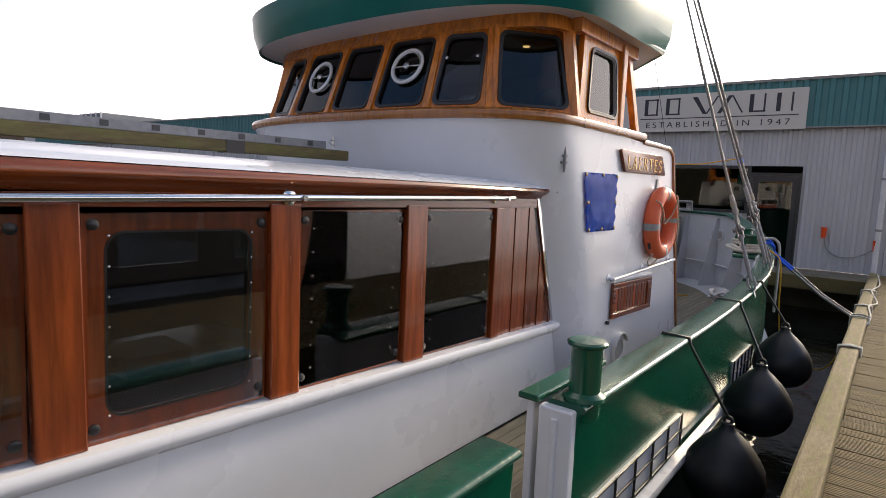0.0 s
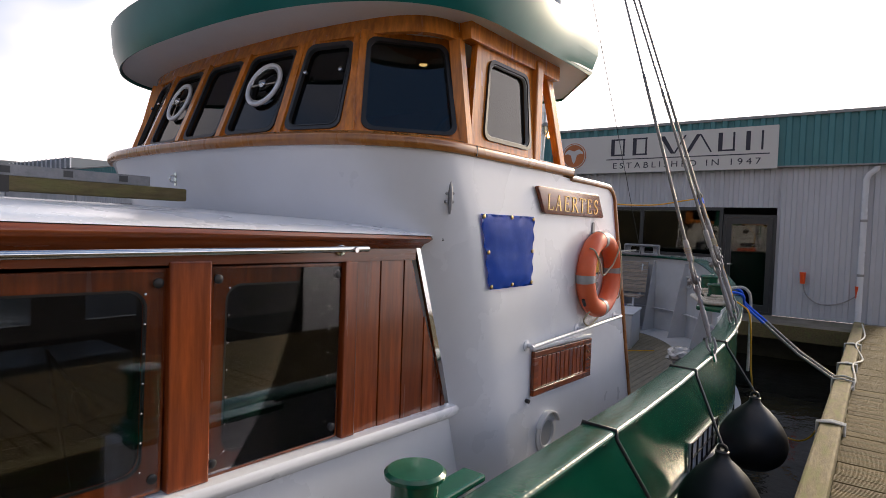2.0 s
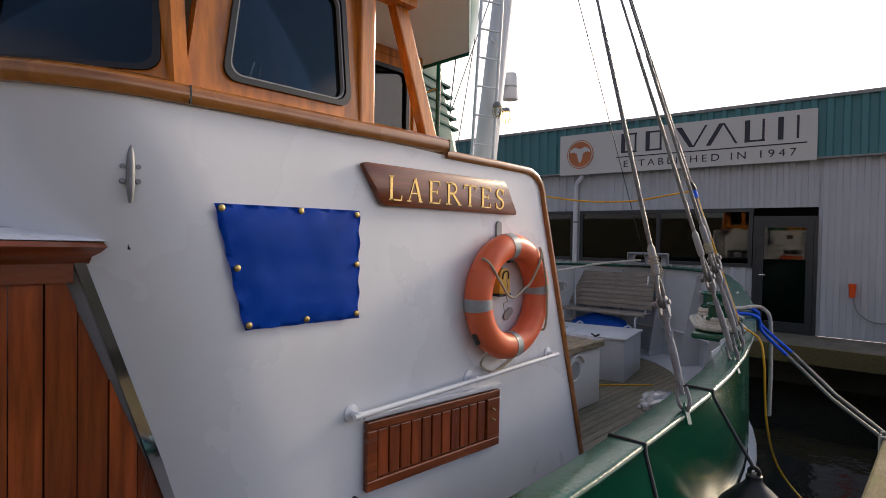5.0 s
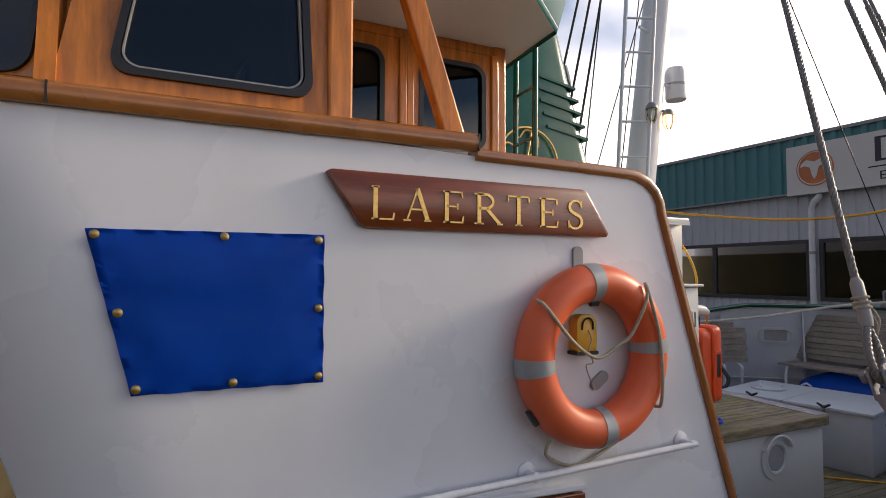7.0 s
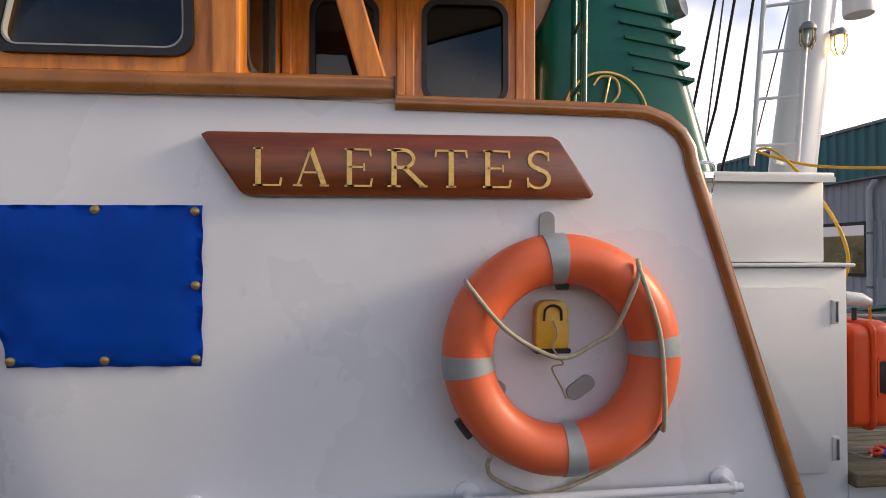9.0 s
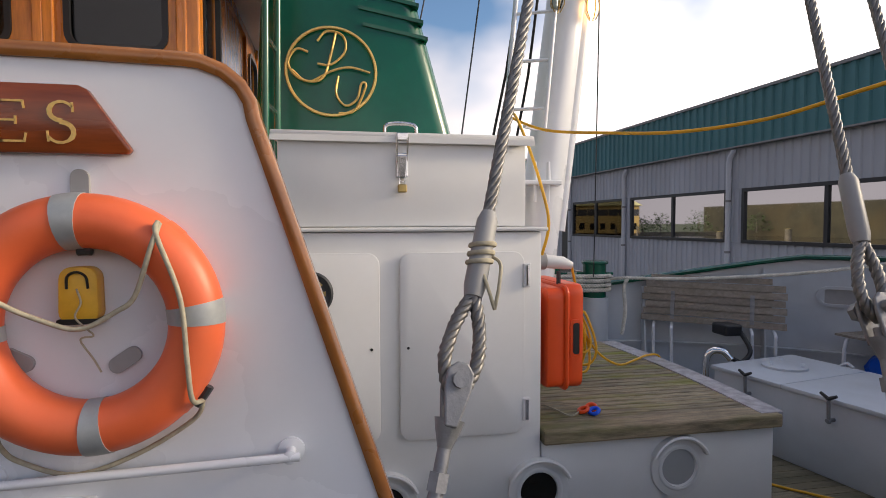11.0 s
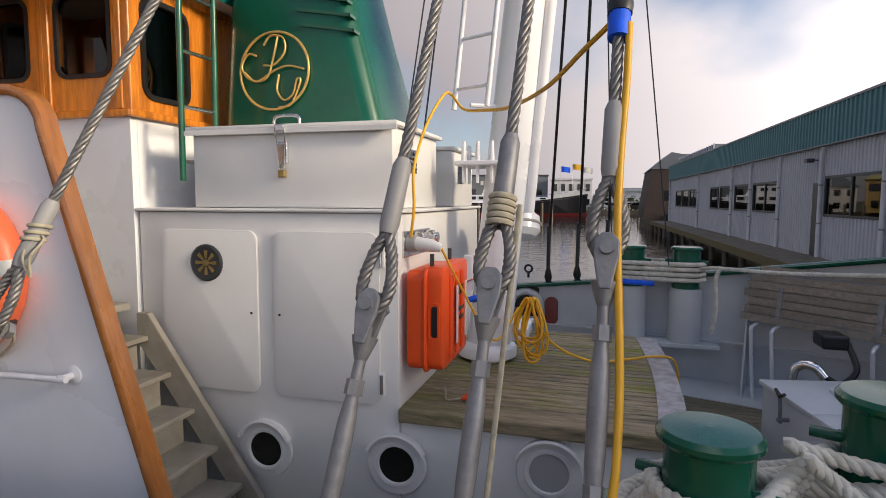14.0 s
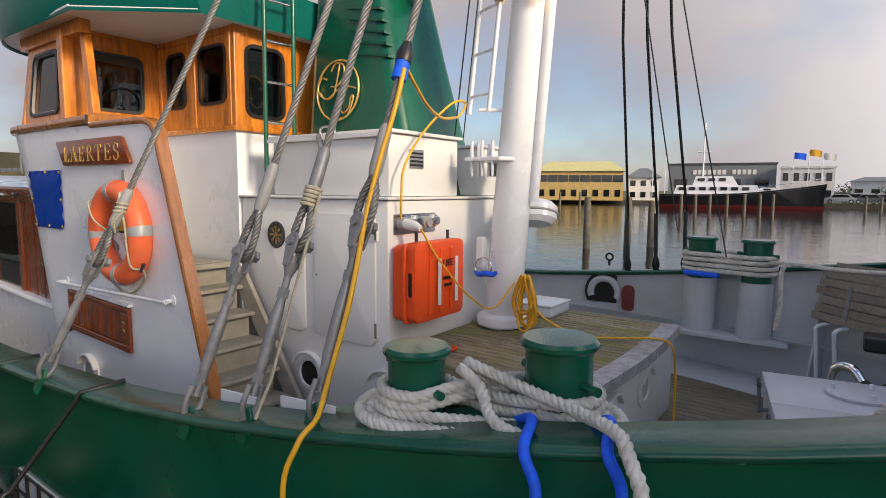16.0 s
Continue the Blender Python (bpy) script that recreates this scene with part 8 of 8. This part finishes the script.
# moored black yacht
def yacht(yaw0, yaw1, dist):
    a, b = far(yaw0, dist, WATER_Z), far(yaw1, dist, WATER_Z)
    e_ = (b - a).normalized()
    f_ = Vector((-e_.y, e_.x, 0))
    m = Matrix(((e_.x, f_.x, 0, a.x), (e_.y, f_.y, 0, a.y), (0, 0, 1, WATER_Z), (0, 0, 0, 1)))
    L = (b - a).length
    y_ = thing("motor_yacht", tuple((a + b) / 2), "black hulled classic motor yacht with white cabins", "yacht")
    def hull_ring(u, z0, z1):
        w = 2.4 * (1 - max(0, (u - 0.55) / 0.45) ** 2) * (0.85 + 0.15 * min(1, u / 0.1))
        w = max(w, 0.05)
        x_ = u * L
        return [Vector((x_, -w, z1)), Vector((x_ - 0.3 * (u > 0.9), -w * 0.8, z0)), Vector((x_ - 0.3 * (u > 0.9), w * 0.8, z0)), Vector((x_, w, z1))]
    us = [0, 0.1, 0.3, 0.5, 0.7, 0.85, 0.95, 1.0]
    top = lambda u: 2.0 + 1.5 * max(0, u - 0.35) ** 1.5 / 0.52
    part("hull", loft([[m @ v for v in hull_ring(u, 0.45, top(u))] for u in us]), BLACK, y_, "glossy black hull")
    part("boot_top", loft([[m @ (v + Vector((0, 0, 0))) for v in hull_ring(u, -0.2, 0.45)] for u in us]), mat("dark_red_antifouling", (0.25, 0.03, 0.025), 0.6), y_, "red waterline band")
    part("white_strake", loft([[m @ (Vector((v.x, v.y * 1.02, (top(u) - 0.35 if i in (1, 2) else top(u) - 0.22)))) for i, v in enumerate(hull_ring(u, 0, 1))] for u in us]), WHITE, y_)
    for x0, x1, z0, z1, w in ((0.10, 0.62, 2.0, 3.3, 1.7), (0.22, 0.47, 3.3, 4.6, 1.4), (0.62, 0.72, 2.3, 3.0, 1.2)):
        r = [[m @ Vector((x0 * L - 0.2, s_ * w, z0)) for s_ in (-1, 1)] + [m @ Vector((x1 * L + 0.5, s_ * w, z0)) for s_ in (1, -1)], [m @ Vector((x0 * L + 0.2, s_ * w * 0.9, z1)) for s_ in (-1, 1)] + [m @ Vector((x1 * L - 0.3, s_ * w * 0.9, z1)) for s_ in (1, -1)]]
        c = part("cabin", loft(r), WHITE, y_, "white cabin")
        n = int((x1 - x0) * L / 1.4)
        for k in range(n):
            u = x0 * L + 0.5 + k * 1.4
            part("window", box(u, u + 0.9, -w * 0.985 - 0.02, w * 0.985 + 0.02, z0 + (z1 - z0) * 0.45, z0 + (z1 - z0) * 0.8, 0, None, m), PORT_DARK, c)
    part("mast", tube([m @ Vector((0.27 * L, 0, 4.5)), m @ Vector((0.27 * L, 0, 12.4))], 0.11, 8), WHITE, y_)
    part("crosstree", tube([m @ Vector((0.27 * L - 0.9, 0, 8.2)), m @ Vector((0.27 * L + 0.9, 0, 8.2))], 0.08, 6), WHITE, y_)
    part("bow_rail", tube([m @ Vector((0.6 * L, -1.9, top(0.6) + 0.7)), m @ Vector((0.8 * L, -1.4, top(0.8) + 0.7)), m @ Vector((0.99 * L, 0, top(1) + 0.8))], 0.04, 6), STEEL, y_)


yacht(105.2, 92.2, 94)
# mooring piles standing in the water
for yaw, d, zt in ((111.8, 25.5, 1.25), (108.0, 27.0, 1.25), (105.9, 27.0, 1.1), (114.5, 80, 1.2), (112.6, 82, 1.2), (101.0, 60, 1.2), (99.6, 62, 1.2), (98.2, 63, 1.2), (97.0, 64, 1.2), (96.0, 66, 1.2), (103.4, 58, 1.2), (89.5, 80, 1.0), (88.5, 82, 1.0), (102.2, 59, 1.2)):
    p = far(yaw, d)
    pl = thing("mooring_pile", (p.x, p.y, -1.5), "weathered timber mooring pile standing in the water", "pile", "mooring piles in the harbour")
    part("timber", tube([(p.x, p.y, -1.6), (p.x, p.y, zt)], [0.16, 0.14], 12), PIER, pl, "", 60)
    part("cap", lathe([(0.001, 0.05), (0.10, 0.03), (0.15, 0.0), (0.001, 0.0)], 12, Matrix.Translation((p.x, p.y, zt))), DOCKBEAM, pl)
# poles and flags
for k, (yaw, h, flag) in enumerate(((106.0, 9.5, None), (94.7, 7.8, BLUE_ROPE), (93.6, 8.2, YELLOW), (92.6, 7.6, SIGN_WHITE), (104.9, 8.0, None), (86.2, 7.0, None))):
    p = far(yaw, 106)
    fp = thing("flag_pole" if flag else "lamp_post", (p.x, p.y, -0.3), "slim white pole on the far quay", "pole", "poles on the far quay")
    part("pole", tube([(p.x, p.y, -0.3), (p.x, p.y, h)], [0.07, 0.04], 8), WHITE, fp)
    if flag:
        own = bmesh.new()
        rr = [[own.verts.new(p + Vector((0.1 * math.sin(u * 5), u * 1.6 + 0.05, h - 0.15 - v * 1.0 - 0.25 * u))) for u in [j / 6 for j in range(7)]] for v in (0, 1)]
        for j in range(6):
            own.faces.new((rr[0][j], rr[0][j + 1], rr[1][j + 1], rr[1][j]))
        part("flag", own, flag, fp)
# parked cars and shrubs on the far quay
def car(p, col, label):
    c = thing("parked_car", tuple(p), label, "car", "parked cars on the far quay")
    m = Matrix.Translation(p)
    prof = [(-2.1, 0.35), (-2.15, 0.8), (-1.6, 0.95), (-0.9, 1.45), (0.9, 1.48), (1.5, 1.0), (2.1, 0.85), (2.15, 0.35)]
    part("body", slab([m @ Vector((-0.85, u, z)) for u, z in prof], (1.7, 0, 0), None, 0.06), col, c)
    part("side_window", slab([m @ Vector((0.86, u, z)) for u, z in ((-1.3, 0.98), (-0.85, 1.36), (0.8, 1.38), (1.25, 1.0))], (0.02, 0, 0)), PORT_DARK, c)
    for u in (-1.35, 1.35):
        w = part("wheel", lathe([(0.001, -0.1), (0.33, -0.1), (0.33, 0.1), (0.001, 0.1)], 16, m @ pose(0.8, u, 0.33, 0, 90, 0)), RUBBER, c)
        part("rim", lathe([(0.001, 0.1), (0.2, 0.1), (0.2, 0.12), (0.001, 0.12)], 12, m @ pose(0.8, u, 0.33, 0, 90, 0)), STEEL, w)


SILVER = mat("silver_car_paint", (0.4, 0.42, 0.44), 0.3, metal=0.5)
for k in range(7):
    car(far(91.2 - k * 0.95, 108 + 2 * (k % 2), -0.3), (SILVER, BLACK, SLATE)[k % 3], ("silver parked car on the far quay", "black parked car on the far quay", "dark grey parked car on the far quay")[k % 3])
LEAF = mat("dull_evergreen_leaves", (0.045, 0.07, 0.025), 0.8, vary=0.4, scale=1.5, island=0.4)
rnd = random.Random(4)
for yaw, d, w, h in ((117.5, 112, 5, 3.2), (107.6, 118, 3, 3.4), (91.0, 125, 4, 3.6), (88.0, 130, 6, 3.0), (86.6, 128, 4, 3.4), (119.5, 118, 6, 4.0), (123, 118, 7, 4.5), (128, 118, 7, 4.2)):
    p = far(yaw, d, -0.3)
    sh = thing("shrub", tuple(p), "dull green shrub on the far bank", "shrub", "shrubs on the far bank")
    part("trunk", tube([p, p + Vector((0.1, 0.1, h * 0.6))], [0.15, 0.06], 7), PIER, sh)
    own = bmesh.new()
    for k in range(420):
        a, r, z = rnd.uniform(0, 6.28), rnd.random() ** 0.5, rnd.uniform(0.1, 1)
        q0 = p + Vector((math.cos(a) * r * w / 2 * (1.1 - z * 0.6), math.sin(a) * r * w / 2 * (1.1 - z * 0.6), z * h * (0.8 + 0.2 * math.sin(a * 3))))
        s_ = rnd.uniform(0.12, 0.3)
        d1, d2 = Vector((rnd.uniform(-1, 1), rnd.uniform(-1, 1), rnd.uniform(-1, 1))) * s_, Vector((rnd.uniform(-1, 1), rnd.uniform(-1, 1), rnd.uniform(-1, 1))) * s_
        own.faces.new([own.verts.new(q0 - d1), own.verts.new(q0 + d2), own.verts.new(q0 + d1)])
    part("crown", own, LEAF, sh, kind="stuff")
# added unseen wall behind the dock, cuts sky light and darkens window reflections
part("unseen_wall_east", box(9.0, 9.3, -40, 12, -1.0, 2.2), PIER, None, "added unseen wall that dims the boat's side and its window reflections", category="wall", kind="structure")

# added bank to the south, there for the building's windows to reflect
part("reflection_bank_south", box(-110, 60, -66, -64, -1.0, 5.2), mat("reflection_bank_brown", (0.028, 0.026, 0.014), 0.9, vary=0.4, scale=0.4, stain=(0.06, 0.045, 0.02), stain_amount=0.7, stain_scale=0.15), None, "added brown bank that darkens the building's window reflections", category="bank", kind="structure")

# ---- dock planks, last ----
def plank_mesh():
    own = bmesh.new()
    n, w, hgt = 6, 0.137, 0.034
    prof = [(-w / 2, -hgt)]
    for k in range(n):
        y0 = -w / 2 + w * k / n
        prof += [(y0 + 0.002, -0.004), (y0 + 0.007, 0.0), (y0 + w / n - 0.007, 0.0), (y0 + w / n - 0.002, -0.004)]
    prof.append((w / 2, -hgt))
    loft([[Vector((x_, u, z)) for u, z in prof] for x_ in (DX + 0.142, 2.4)], own)
    bmesh.ops.recalc_face_normals(own, faces=own.faces)
    me = bpy.data.meshes.new("dock_plank")
    own.to_mesh(me)
    own.free()
    me.materials.append(DOCKWOOD)
    return me


pm = plank_mesh()
y = -3.0
rnd = random.Random(9)
while y < 15.0:
    ob = new("dock_plank", pm)
    ob.location = (rnd.uniform(-0.006, 0.006), y, rnd.uniform(-0.003, 0.002))
    ob.rotation_euler = (0, 0, rnd.uniform(-0.002, 0.002))
    ob.parent = dock
    ob.matrix_parent_inverse = ROOT[dock.name].inverted()
    y += 0.1455
for y in (7.0, 9.9, 11.6):
    hb = thing("beam_hitch", (DX + 0.06, y, 0.08), "weathered rope hitch round the dock beam", "rope", "hitches on the dock beam")
    for k in range(3):
        part("turn", tube([Vector((DX + x_, y + 0.028 * k + 0.02 * i_, z_)) for i_, (x_, z_) in enumerate(((-0.035, -0.17), (-0.035, 0.09), (0.06, 0.103), (0.155, 0.09), (0.155, -0.10)))], 0.012, 7), ROPE, hb, "", 60)
lr = thing("dock_edge_line", (DX + 0.1, 10, 0.1), "old pale line lying along the dock edge", "line")
part("line", tube(curve_pts([(DX + 0.05, 7.05, 0.10), (DX - 0.03, 8.0, -0.05), (DX + 0.16, 9.0, 0.05), (DX + 0.12, 9.9, 0.10), (DX + 0.2, 10.8, 0.03), (DX + 0.1, 11.6, 0.10), (DX + 0.18, 13.0, 0.04), (DX + 0.12, 14.2, 0.1)], 8), 0.012, 7), ROPE, lr, "", 60)
